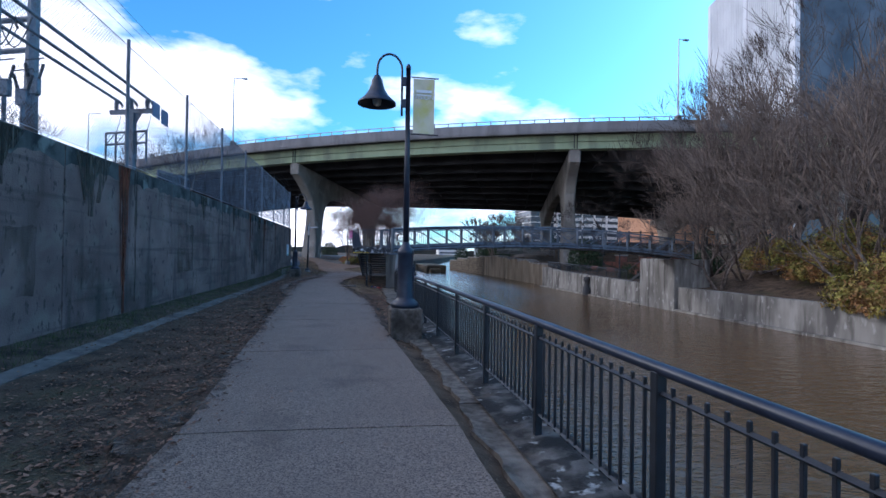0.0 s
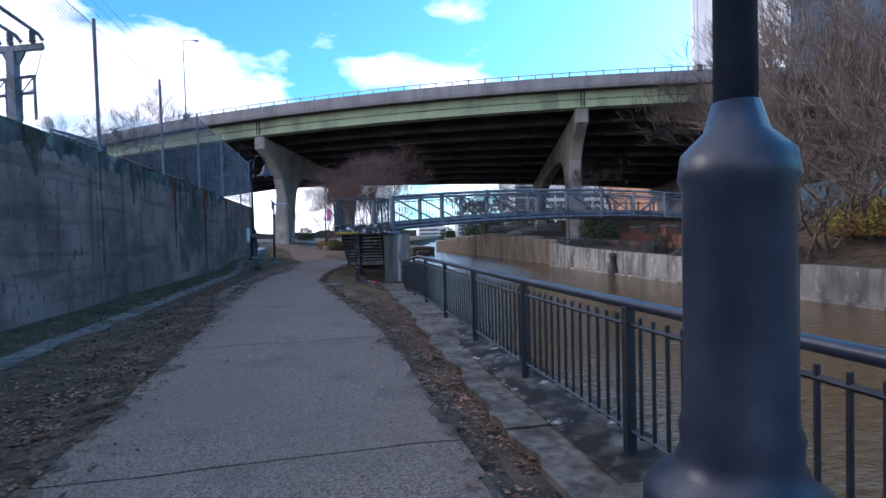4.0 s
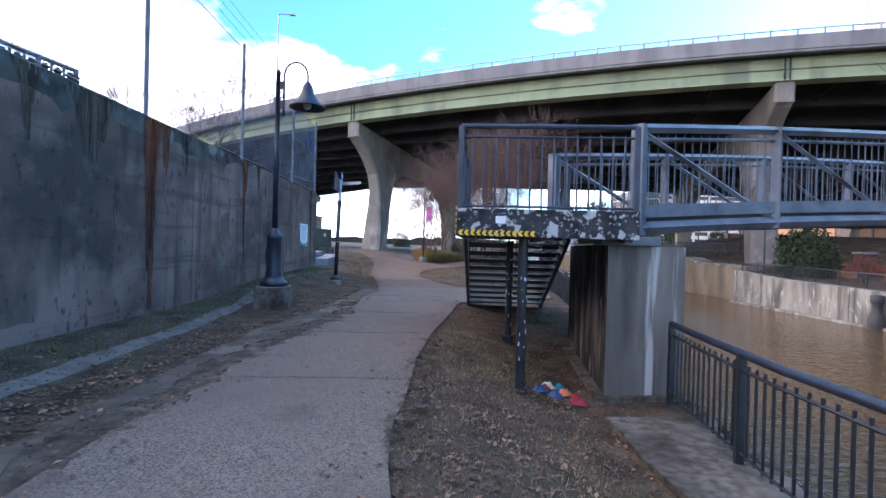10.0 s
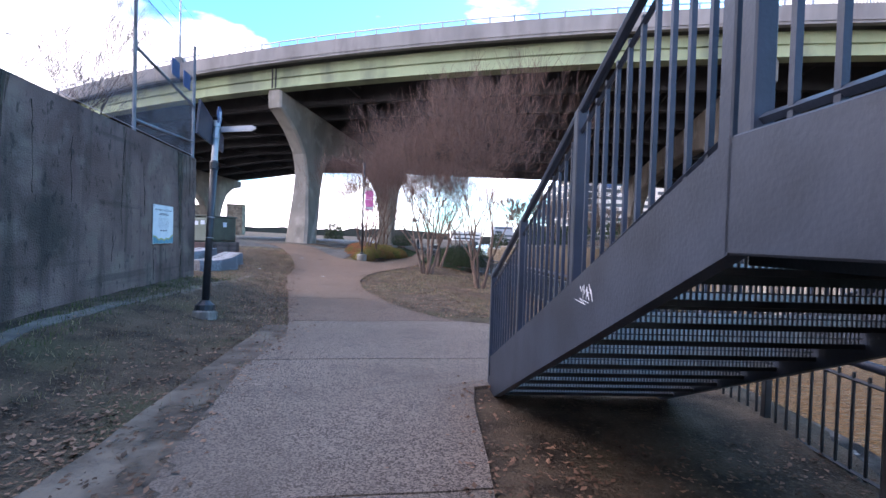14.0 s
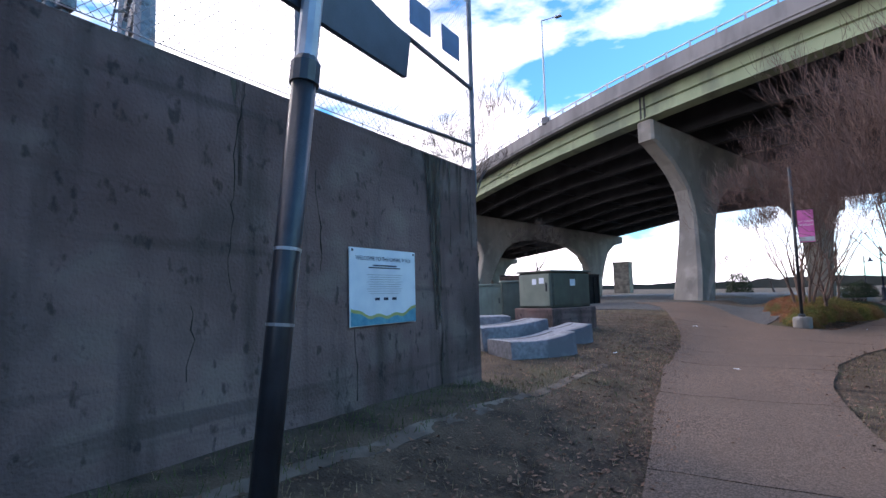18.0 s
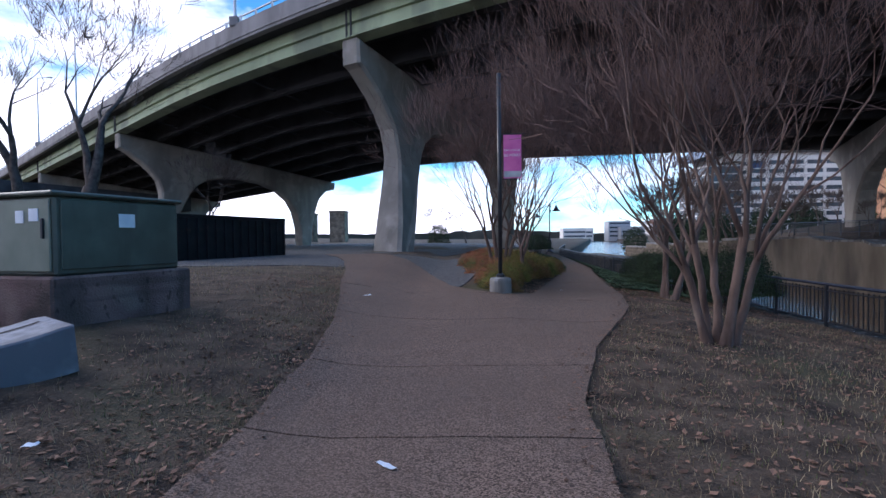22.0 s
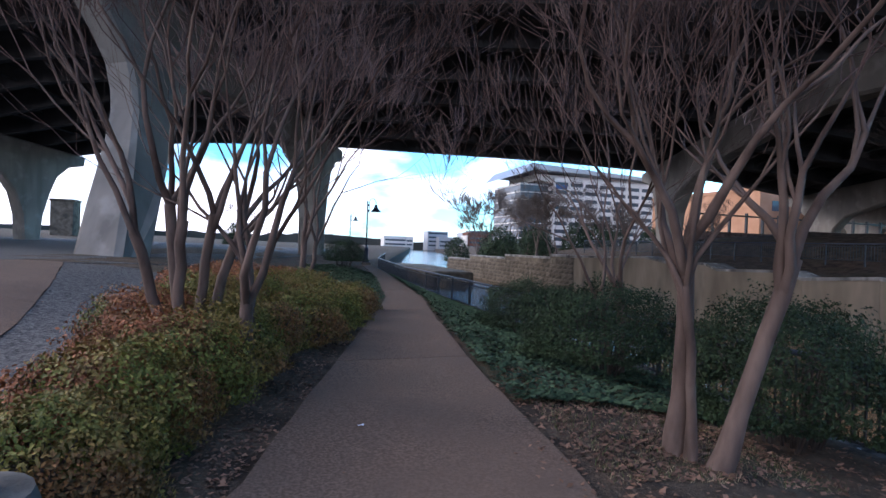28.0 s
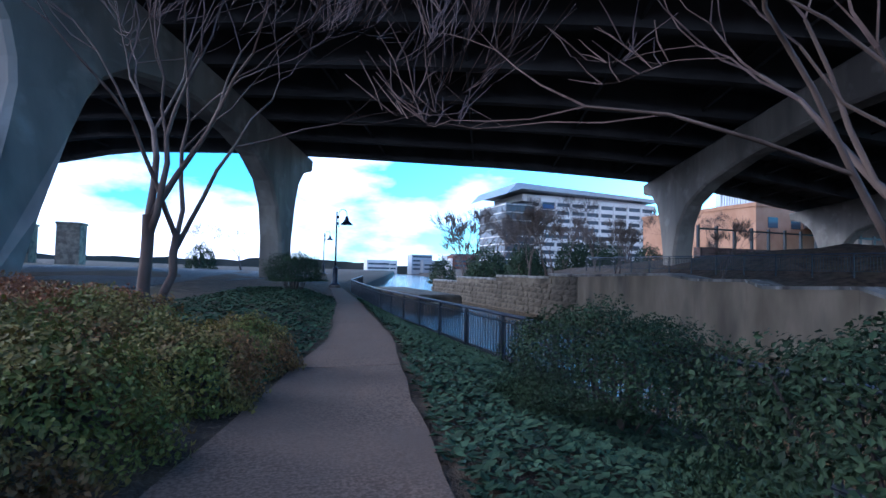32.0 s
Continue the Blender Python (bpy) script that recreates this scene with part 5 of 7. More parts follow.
def build_long_fence():
    fence = thing("chain_link_fence", "tall chain-link fence on galvanised posts on the wall", "fence")
    x, z0, z1 = -5.12, WALL_TOP, 6.35
    ys = [-4.3, 0.05, 4.4, 9.0, 13.4, 17.65, 22.0, 26.5, 31.0, 35.5, 40.4, 44.0]
    post = Geo().tube([(0, 0, -0.3), (0, 0, z1 - z0 + 0.1)], 0.04, 8).mesh("post", STEEL_BLUE)
    for y in ys:
        part("post", post, None, fence).location = (x, y, z0)
    for h in (z0 + 0.12,):
        part("wire", Geo().tube([(x, ys[0], h), (x, ys[-1], h)], 0.006, 4), GALV, fence)
    part("top_wire", Geo().tube([(x, ys[0], z1 - 0.05), (x, ys[-1], z1 - 0.05)], 0.01, 4), GALV, fence)
    part("brace_rail", Geo().tube([(x, 40.4, 5.15), (x, 44.0, 4.85)], 0.035, 6), STEEL_BLUE, fence)
    part("brace_rail", Geo().tube([(x, 40.4, 3.7), (x, 44.0, 3.9)], 0.03, 6), STEEL_BLUE, fence)
    for a, c in zip(ys, ys[1:]):
        g = Geo()
        step = 0.085
        h = z1 - z0 - 0.15
        m = int((c - a + h) / step)
        for i in range(m):
            for d in (1, -1):
                s = a - h + i * step if d > 0 else a + i * step
                t0, t1 = (max(0, a - s), min(h, c - s)) if d > 0 else (max(0, s - c), min(h, s - a))
                if t1 - t0 > 0.05:
                    g.tube([(x, s + d * t0, z0 + 0.12 + t0), (x, s + d * t1, z0 + 0.12 + t1)], 0.0032, 3, False)
        tagged(part("mesh_panel", g, STEEL_BLUE, fence), "diamond wire mesh", kind="stuff")
    for y, z in ((14.8, 5.05), (15.42, 5.0), (42.3, 5.2), (43.1, 5.15)):
        part("fence_sign", Geo().box(x + 0.02, x + 0.035, y, y + 0.5, z, z + 0.4, 0.003), SIGN_BLUE, fence, "small dark blue warning sign")


def post_insulator(g, x, y, z, h, r):
    """A ribbed insulator standing at a point."""
    n = max(4, int(h / 0.12))
    rows = [(r * 0.5, 0.0)]
    for k in range(n):
        rows += [(r, (k + 0.35) * h / n), (r * 0.55, (k + 0.7) * h / n)]
    rows.append((r * 0.5, h))
    return g.turned(rows, 10, (x, y, z))


def build_substation():
    yard = thing("bus_stand", "blue-grey steel bus support with three busbars and insulators", "substation")
    for x, ye in ((-13.1, 36.5), (-14.2, 36.9), (-15.25, 37.3)):
        part("busbar", Geo().tube([(x, 4.0, 11.25), (x, ye, 11.25), (x, ye + 0.35, 11.1)], 0.085, 8), STEEL_BLUE, yard, smooth=True)
        part("insulator", post_insulator(Geo(), x, ye - 0.5, 10.62, 0.6, 0.16), STEEL_BLUE, yard)
        part("drop_wire", Geo().tube([(x, ye + 0.35, 11.1), (x - 0.05, ye + 0.2, 10.2), (x - 0.2, ye, 9.2)], 0.022, 4), STEEL_DARK, yard)
    part("cross_beam", Geo().prism([(-15.75, 37.0, 10.35), (-12.7, 35.85, 10.35), (-12.65, 36.05, 10.35), (-15.7, 37.2, 10.35)], (0, 0, 0.27)), STEEL_BLUE, yard)
    part("pole", Geo().prism([(-14.45, 36.45, 2.0), (-14.05, 36.3, 2.0), (-13.95, 36.6, 2.0), (-14.35, 36.75, 2.0)], (0, 0, 8.4)), STEEL_BLUE, yard)
    part("gusset", Geo().prism([(-14.75, 36.72, 10.35), (-13.6, 36.3, 10.35), (-14.0, 36.45, 9.7), (-14.4, 36.6, 9.7)], (0.05, 0.1, 0)), STEEL_BLUE, yard)
    for z in (9.2, 8.45):
        part("frame_rail", Geo().tube([(-16.2, 37.6, z), (-13.2, 36.2, z)], 0.08, 4), STEEL_BLUE, yard)
    for k in range(5):
        x, y = -16.2 + 0.75 * k, 37.6 - 0.35 * k
        part("frame_post", Geo().tube([(x, y, 7.2), (x, y, 9.25)], 0.07, 4), STEEL_BLUE, yard)
    for k in range(4):
        x, y = -16.2 + 0.75 * k, 37.6 - 0.35 * k
        part("frame_brace", Geo().tube([(x, y, 8.45), (x + 0.75, y - 0.35, 9.2)], 0.04, 4), STEEL_BLUE, yard)
    for bx in (-13.9, -13.3):
        part("jumper_wire", Geo().tube([(bx - 1.3 * i / 8, 24.4, 11.2 - 1.3 * math.sin(math.pi * i / 8)) for i in range(9)], 0.03, 4), STEEL_DARK, yard)
    hf = thing("dead_end_frame", "tall grey steel substation frame with two thick columns and cross arms", "substation")
    for x, y in ((-27.6, 50.0), (-38.5, 54.0)):
        part("column", Geo().tube([(x, y, 2.0), (x, y, 16.0), (x + 0.3, y, 34.0)], [0.62, 0.52, 0.36], 8), STEEL_BLUE, hf)
    for z in (21.4, 18.7):
        part("cross_arm", Geo().tube([(-38.5, 54.0, z), (-27.6, 50.0, z)], 0.24, 6), STEEL_BLUE, hf)
    for k in range(4):
        x, y = -29.3 - 2.4 * k, 50.6 + 0.9 * k
        part("strain_insulator", Geo().tube([(x, y, 21.2), (x + 0.9, y - 1.2, 20.3)], 0.13, 6), STEEL_DARK, hf)
        part("jumper_wire", Geo().tube([(x + 0.9 * (1 - i / 6), y - 1.2, 20.3 - 1.6 * math.sin(math.pi * i / 12)) for i in range(7)], 0.05, 4), STEEL_DARK, hf)
    for k, (x, z) in enumerate(((-30.5, 15.0), (-29.1, 15.4), (-28.1, 14.6), (-26.6, 14.8), (-25.5, 14.2), (-24.9, 15.2))):
        sw = thing("switch_stand", "grey high-voltage switch on a steel stand", "substation", "switch stands in the substation")
        y = 44.0 + 0.3 * k
        part("stand", Geo().tube([(x, y, 2.0), (x, y, z - 0.4)], 0.16, 6), STEEL_BLUE, sw)
        part("housing", Geo().box(x - 0.4, x + 0.4, y - 0.3, y + 0.3, z - 1.6, z - 0.3, 0.06), STEEL_BLUE, sw)
        for dx in (-0.35, 0.35):
            g = post_insulator(Geo(), 0, 0, 0, 1.25, 0.15)
            g.moved(Matrix.Translation((x + dx, y, z - 0.35)) @ Euler((0, dx * 0.7, 0)).to_matrix().to_4x4())
            part("bushing", g, STEEL_DARK, sw)
        part("blade", Geo().tube([(x - 0.6, y, z + 1.1), (x + 0.7, y, z + 1.35)], 0.06, 5), STEEL_DARK, sw)
    rk = thing("bus_rack", "dark steel bus rack with rows of insulators behind the wall", "substation")
    a, c = Vector((-11.9, 34.6, 6.45)), Vector((-11.2, 38.2, 6.45))
    for h in (0.0, -0.62, -1.3):
        part("rack_rail", Geo().tube([a + Vector((0, 0, h)), c + Vector((0, 0, h))], 0.07, 4), STEEL_BLUE, rk)
    for k in range(10):
        p = a.lerp(c, k / 9)
        part("rack_post", Geo().tube([p + Vector((0, 0, -4.2)), p + Vector((0, 0, 0.04))], 0.09 if k % 3 == 0 else 0.05, 4), STEEL_BLUE, rk)
        q = a.lerp(c, min(1, (k + 0.5) / 9))
        part("insulator", post_insulator(Geo(), q.x, q.y, q.z - 0.62, 0.5, 0.13), STEEL_DARK, rk)
        part("insulator", post_insulator(Geo(), q.x, q.y, q.z - 1.3, 0.5, 0.13), STEEL_DARK, rk)
    wall_sub = thing("barbed_wire_run", "thin barbed wires above the chain-link fence", "barbed wire")
    for k in range(3):
        part("barbed_wire", Geo().tube([(-5.06 + 0.1 * k, -4.3, 6.55 + 0.12 * k), (-5.06 + 0.1 * k, 43.6, 6.55 + 0.12 * k)], 0.005, 4), STEEL_BLUE, wall_sub)


def build_signs():
    s = thing("welcome_sign", "white welcome notice board with a teal wave border on the wall", "sign")
    y0, y1, z0, z1, x = 40.9, 42.06, 1.22, 2.06, WALL_X + 0.02
    board = part("board", Geo().box(x, x + 0.012, y0, y1, z0, z1, 0.002), WHITE, s)
    f = x + 0.016
    lettering(board, "WELCOME TO THE CANAL WALK", (f, (y0 + y1) / 2, z1 - 0.13), 90, 90, 0.98, INK)
    for k, (w, h) in enumerate(((0.42, 0.014), (0.56, 0.012))):
        part("text_line", Geo().box(f - 0.002, f, (y0 + y1) / 2 - w / 2, (y0 + y1) / 2 + w / 2, z1 - 0.19 - k * 0.025, z1 - 0.19 - k * 0.025 + h), INK, board)
    for k in range(9):
        w = 0.62 - 0.05 * (k % 3)
        part("text_line", Geo().box(f - 0.002, f, (y0 + y1) / 2 - w / 2, (y0 + y1) / 2 + w / 2, z1 - 0.29 - k * 0.026, z1 - 0.285 - k * 0.026), GALV, board)
    for k in range(3):
        part("logo", Geo().box(f - 0.002, f, y0 + 0.4 + k * 0.15, y0 + 0.48 + k * 0.15, z0 + 0.27, z0 + 0.30), INK, board)
    for mat, lift in ((OLIVE, 0.035), (TEAL, 0.0)):
        low, top = [], []
        for i in range(41):
            u = i / 40
            h = 0.06 + 0.1 * abs(2 * u - 1) ** 3 + 0.03 * math.sin(u * 12) ** 2 + lift
            low.append((f + 0.002 - lift * 0.05, y0 + 0.01 + (y1 - y0 - 0.02) * u, z0 + 0.008))
            top.append((f + 0.002 - lift * 0.05, y0 + 0.01 + (y1 - y0 - 0.02) * u, z0 + h))
        part("wave_border", Geo().strip(low, top), mat, board)
    for yy, zz in ((y0 + 0.04, z1 - 0.03), (y1 - 0.04, z1 - 0.03)):
        part("bolt", Geo().box(f, f + 0.006, yy - 0.012, yy + 0.012, zz - 0.012, zz + 0.012), BLACK, s)
    p = thing("signpost", "black signpost with a blue map board and finger signs", "signpost", at=pose(-3.16, 38.4, ground_z(-3.16, 38.4) - 0.02, -6.5, 0.5, 0))
    part("footing", Geo().turned([(0.2, -0.15), (0.2, 0.1), (0.18, 0.13), (0.02, 0.13)], 16), CONC_PALE, p, "round concrete footing")
    part("collar", Geo().turned([(0.17, 0.12), (0.16, 0.22), (0.1, 0.27), (0.075, 0.3)], 14), BLACK, p)
    part("pole", Geo().tube([(0, 0, 0.2), (0, 0, 2.65)], 0.062, 12), BLACK, p, smooth=True)
    part("pole_cap", Geo().turned([(0.075, 2.55), (0.075, 2.66), (0.05, 2.7)], 12), BLACK, p)
    part("upper_pole", Geo().tube([(0, 0, 2.65), (0, 0, 3.4)], 0.054, 10), GALV, p, "pale metal upper pole")
    for z in (1.35, 1.7):
        part("band", Geo().turned([(0.064, z), (0.066, z + 0.015)], 12), GALV, p)
    b = part("map_board", Geo().prism([(-0.09, -1.02, 2.86), (-0.09, 0.98, 3.1), (-0.09, 1.0, 3.4), (-0.09, -0.96, 3.42)], (0.035, 0, 0)), NAVY, p, "dark blue board")
    b.rotation_euler = (0, 0, radians(4))
    part("finger_sign", Geo().prism([(0.05, 0.05, 3.22), (0.62, -0.16, 3.22), (0.7, -0.19, 3.27), (0.62, -0.16, 3.32), (0.05, 0.05, 3.32)], (0.01, 0.02, 0)), GALV, p, "pale finger sign")
    disc = part("round_sign", Geo().prism([(0.03, 0.15 * math.cos(0.2618 * i), 3.5 + 0.15 * math.sin(0.2618 * i)) for i in range(24)], (0.012, 0, 0)), SIGN_BLUE, p, "round blue sign")
    part("bracket", Geo().box(0.02, 0.03, -0.03, 0.03, 3.34, 3.5), GALV, p)
    part("mark", Geo().tube([(0.046, 0.03, 3.42), (0.046, 0.03, 3.57)], 0.012, 6), WHITE, disc, "white mark")
    part("mark", Geo().tube([(0.046, -0.04, 3.56), (0.046, -0.02, 3.46)], 0.012, 6), WHITE, disc, "white mark")
    part("clamp", Geo().turned([(0.058, 3.08), (0.066, 3.09), (0.066, 3.14), (0.058, 3.15)], 12), GALV, p)
    part("clamp", Geo().turned([(0.058, 3.28), (0.066, 3.29), (0.066, 3.34), (0.058, 3.35)], 12), GALV, p)


def granite_block(at, w, d, h, sag, label, slot=False):
    """A sawn block, its top hollowed along its length and its edges eased."""
    g = Geo()
    n, e = 14, 0.018
    for i in range(n + 1):
        u = i / n - 0.5
        inset = e if i in (0, n) else 0.0
        top = h - sag * (1 - (2 * u) ** 2) - inset
        bow = -0.06 * (1 - (2 * u) ** 2) * (1 if sag else 0)
        y0, y1 = -d / 2 + inset + bow, d / 2 - inset + bow
        for y, z in ((y0, 0), (y1, 0), (y1, top - e), (y1 - e, top), (y0 + e, top), (y0, top - e)):
            g.v.append((u * w, y, z))
    for i in range(n):
        for k in range(6):
            a, c = 6 * i + k, 6 * i + (k + 1) % 6
            g.f.append((a, c, c + 6, a + 6))
    g.f += [tuple(range(6)), tuple(6 * n + k for k in range(5, -1, -1))]
    ob = part("granite_block", g, GRANITE)
    ob.matrix_world = at
    if slot:
        lft, rgt = [], []
        for i in range(n + 1):
            u = (i / n - 0.5) * 0.84
            z = h - sag * (1 - (2 * u) ** 2) + 0.005
            y = d * 0.16 - 0.06 * (1 - (2 * u) ** 2)
            lft.append((u * w, y - 0.03, z))
            rgt.append((u * w, y + 0.03, z))
        part("slot", Geo().strip(lft, rgt), JOINT, ob, "dark sawn groove")
    return tagged(ob, label, "stone block", "granite blocks on the grass")


def build_verge_things():
    for x, y, rz, w, d, h, sag, slot, label in ((-5.3, 46.5, 60, 1.55, 0.85, 0.46, 0.07, True, "cut blue-grey granite block with a grooved hollow top"),
                                                (-6.12, 47.1, 60, 1.7, 0.75, 0.58, 0.04, True, "cut blue-grey granite block behind a lower one"),
                                                (-5.62, 48.7, 54, 1.4, 0.95, 0.44, 0.08, True, "cut blue-grey granite block near the transformer cabinet"),
                                                (-7.0, 47.35, 32, 1.45, 0.68, 0.66, 0.0, False, "straight blue-grey granite block on gravel")):
        granite_block(pose(x, y, ground_z(x, y) - 0.07, 0, -4 if slot else 0, rz), w, d, h, sag, label, slot)
    c = thing("transformer_cabinet", "green metal transformer cabinet on a stained concrete plinth", "cabinet", "utility cabinets", at=pose(-6.68, 51.62, 0.36, 0, 0, -16.4))
    part("plinth", Geo().box(-0.85, 0.55, -0.92, 1.24, -0.4, 0.72, 0.03), CONC_WALL, c, "stained concrete plinth")
    part("body", Geo().box(-0.75, 0.45, -0.8, 1.1, 0.72, 1.74, 0.03), CAB_GREEN, c)
    part("lid", Geo().box(-0.8, 0.5, -0.87, 1.15, 1.74, 1.8, 0.02), CAB_GREEN, c)
    part("door", Geo().box(-0.7, 0.4, -0.83, -0.8, 0.78, 1.7, 0.01), CAB_PALE, c, "paler green door")
    part("side_panel", Geo().box(0.45, 0.475, -0.73, 1.02, 0.8, 1.69, 0.008), CAB_GREEN, c)
    part("warning_label", Geo().box(0.05, 0.22, -0.842, -0.834, 1.42, 1.58), WHITE, c)
    part("warning_label", Geo().box(-0.2, -0.05, -0.842, -0.834, 1.4, 1.56), WHITE, c)
    part("handle", Geo().box(0.28, 0.32, -0.86, -0.83, 1.2, 1.45, 0.005), BLACK, c)
    part("warning_label", Geo().box(0.477, 0.485, 0.05, 0.3, 1.35, 1.54), WHITE, c)
    for x, y, h, pale in ((-9.25, 54.4, 1.4, False), (-10.25, 54.2, 1.3, True), (-11.9, 55.3, 1.5, False)):
        k = thing("utility_cabinet", "tall green utility cabinet" if not pale else "pale green utility cabinet", "cabinet", "utility cabinets", at=pose(x, y, ground_z(x, y) - 0.05, 0, 0, 30))
        part("body", Geo().box(-0.55, 0.55, -0.4, 0.4, 0.0, h, 0.02), CAB_PALE if pale else CAB_GREEN, k)
        part("lid", Geo().box(-0.6, 0.6, -0.45, 0.45, h, h + 0.06, 0.015), CAB_PALE, k)
        part("door", Geo().box(-0.48, 0.48, -0.425, -0.4, 0.1, h - 0.1, 0.008), CAB_PALE if pale else CAB_GREEN, k)
        part("handle", Geo().box(0.3, 0.34, -0.45, -0.425, h * 0.5, h * 0.5 + 0.2), BLACK, k)
    d = thing("dumpster", "long black roll-off dumpster with ribbed sides and rust", "dumpster", at=pose(-13.2, 64.8, 0.24, 0, 0, 73))
    L, W, H = 7.3, 2.3, 2.3
    part("floor", Geo().box(0, L, 0, W, 0.1, 0.22), DUMP, d)
    for y0 in (0, W - 0.07):
        part("side", Geo().box(0, L, y0, y0 + 0.07, 0.15, H, 0.01), DUMP, d)
        for i in range(14):
            xx = 0.2 + i * (L - 0.4) / 13
            yy = -0.07 if y0 == 0 else W
            part("rib", Geo().box(xx - 0.045, xx + 0.045, yy, yy + 0.07, 0.15, H - 0.05, 0.01), DUMP, d)
        part("top_tube", Geo().box(0, L, y0 - 0.03, y0 + 0.1, H, H + 0.12, 0.02), DUMP, d)
    part("rear_wall", Geo().box(L - 0.07, L, 0.07, W - 0.07, 0.15, H), DUMP, d)
    for a in (0.05, W / 2 + 0.02):
        part("gate", Geo().box(-0.07, 0.0, a, a + W / 2 - 0.07, 0.2, H, 0.015), GATE, d, "rusty dark end gate")
        part("gate_rib", Geo().box(-0.11, -0.07, a + 0.45, a + 0.53, 0.2, H), DUMP, d)
    for k in range(2):
        part("stencil_mark", Geo().box(-0.076, -0.071, 0.4 + 0.9 * k, 0.66 + 0.9 * k, 1.6, 1.85), WHITE, d)
    for xx in (0.5, L - 0.6):
        for yy in (0.3, W - 0.3):
            part("wheel", Geo().tube([(xx, yy - 0.1, 0.05), (xx, yy + 0.1, 0.05)], 0.13, 12), BLACK, d)
    # rocks behind the wall's end
    rocks = Geo()
    rnd = random.Random(8)
    for i in range(9000):
        x, y = rnd.uniform(-15, -7.2), rnd.uniform(44.2, 51.5)
        if rnd.random() > smooth_step(-6.6, -9, x) * (1 - smooth_step(48.5, 52, y)):
            continue
        s = 0.025 + 0.06 * rnd.random() ** 2
        m = Matrix.Translation((x, y, ground_z(x, y) + s * 0.25)) @ Euler((rnd.random() * 6, rnd.random() * 6, rnd.random() * 6)).to_matrix().to_4x4() @ Matrix.Diagonal((s, s * rnd.uniform(0.6, 1), s * rnd.uniform(0.5, 0.8), 1))
        gg = Geo().box(-1, 1, -1, 1, -1, 1, 0.45).moved(m)
        rocks.add(gg.v, gg.f)
    tagged(part("riprap", rocks, ROCK), "pile of broken grey rocks", "rocks", kind="stuff")
    # traffic drum
    tb = thing("traffic_drum", "orange and white striped plastic traffic drum on the ground", "traffic drum", at=pose(-22.89, 65.89, ground_z(-22.89, 65.89)))
    part("base", Geo().turned([(0.36, 0.0), (0.36, 0.08), (0.28, 0.1), (0.02, 0.1)], 16), BLACK, tb, "black rubber base")
    for k in range(5):
        r = 0.29 - 0.018 * k
        part("band", Geo().turned([(r, 0.1 + 0.18 * k), (r, 0.26 + 0.18 * k), (r - 0.015, 0.28 + 0.18 * k)], 16), WHITE if k % 2 else DRUM_ORANGE, tb)
    part("top", Geo().turned([(0.2, 0.99), (0.18, 1.02), (0.02, 1.03)], 16), DRUM_ORANGE, tb)
    # manhole, litter
    mh = thing("manhole_cover", "worn round cast-iron manhole cover set in concrete", "manhole cover", at=pose(-0.2, 24.3, ground_z(-0.2, 24.3) + 0.03))
    part("collar", Geo().turned([(0.47, -0.06), (0.46, 0.002), (0.33, 0.002), (0.33, -0.04)], 28), STRIP, mh)
    part("cover", Geo().turned([(0.32, -0.02), (0.32, 0.003), (0.3, 0.005), (0.29, 0.001), (0.24, 0.001), (0.23, 0.005), (0.14, 0.005), (0.13, 0.001), (0.02, 0.002)], 28), PATH_MID, mh)
    for x, y, w, h, rz, nm, lb in ((-1.88, 47.8, 0.16, 0.045, 140, "litter", "scrap of white paper litter on the path"), (-3.42, 55.1, 0.2, 0.13, 20, "litter", "crumpled white paper litter on the path"), (-3.98, 47.5, 0.08, 0.06, 5, "litter", "small white litter on the soil"),
                                   (1.25, 58.6, 0.05, 0.03, 10, "litter", "small pale litter on the path")):
        g = Geo()
        for i in range(7):
            for j in range(4):
                g.v.append(((i / 6 - 0.5) * w, (j / 3 - 0.5) * h, 0.012 + 0.018 * abs(noise.noise((i * 0.9, j * 1.1, x)))))
        g.f = [(i * 4 + j, i * 4 + j + 1, i * 4 + j + 5, i * 4 + j + 4) for i in range(6) for j in range(3)]
        ob = part(nm, g, WHITE)
        ob.matrix_world = pose(x, y, ground_z(x, y) + 0.034, 0, 0, rz)
        tagged(ob, lb, "litter", "litter on the ground")
    rnd = random.Random(3)
    for k, (x, y, mt) in enumerate(((1.42, 28.45, TEALCLOTH), (1.2, 28.3, RED), (1.5, 28.0, RED), (1.28, 28.08, SIGN_BLUE), (1.27, 28.45, CREAM), (1.42, 28.2, ORANGE_CONE), (1.12, 28.2, SIGN_BLUE), (1.5, 27.86, RED), (1.35, 28.62, STEEL_DARK))):
        g = Geo()
        n = 9
        for i in range(n):
            for j in range(n):
                u, v = i / (n - 1) - 0.5, j / (n - 1) - 0.5
                hgt = 0.1 * max(0, 1 - 4 * (u * u + v * v)) * (1 + 0.9 * noise.noise((u * 6 + k * 7, v * 6, 0)))
                g.v.append((u * 0.19, v * 0.15, 0.01 + hgt * 0.6))
        g.f = [(i * n + j, i * n + j + 1, (i + 1) * n + j + 1, (i + 1) * n + j) for i in range(n - 1) for j in range(n - 1)]
        ob = part("discarded_cloth", g, mt, smooth=True)
        ob.matrix_world = pose(x, y, ground_z(x, y) + 0.01, 0, 0, rnd.uniform(0, 180))
        tagged(ob, "crumpled discarded cloth beside the concrete pier", "discarded cloth", "discarded clothes under the footbridge")
    # banner pole on the island
    bp = thing("banner_pole", "black pole with a pink banner on a round concrete base", "lamp post", at=pose(-0.52, 56.75, ground_z(-0.52, 56.75)))
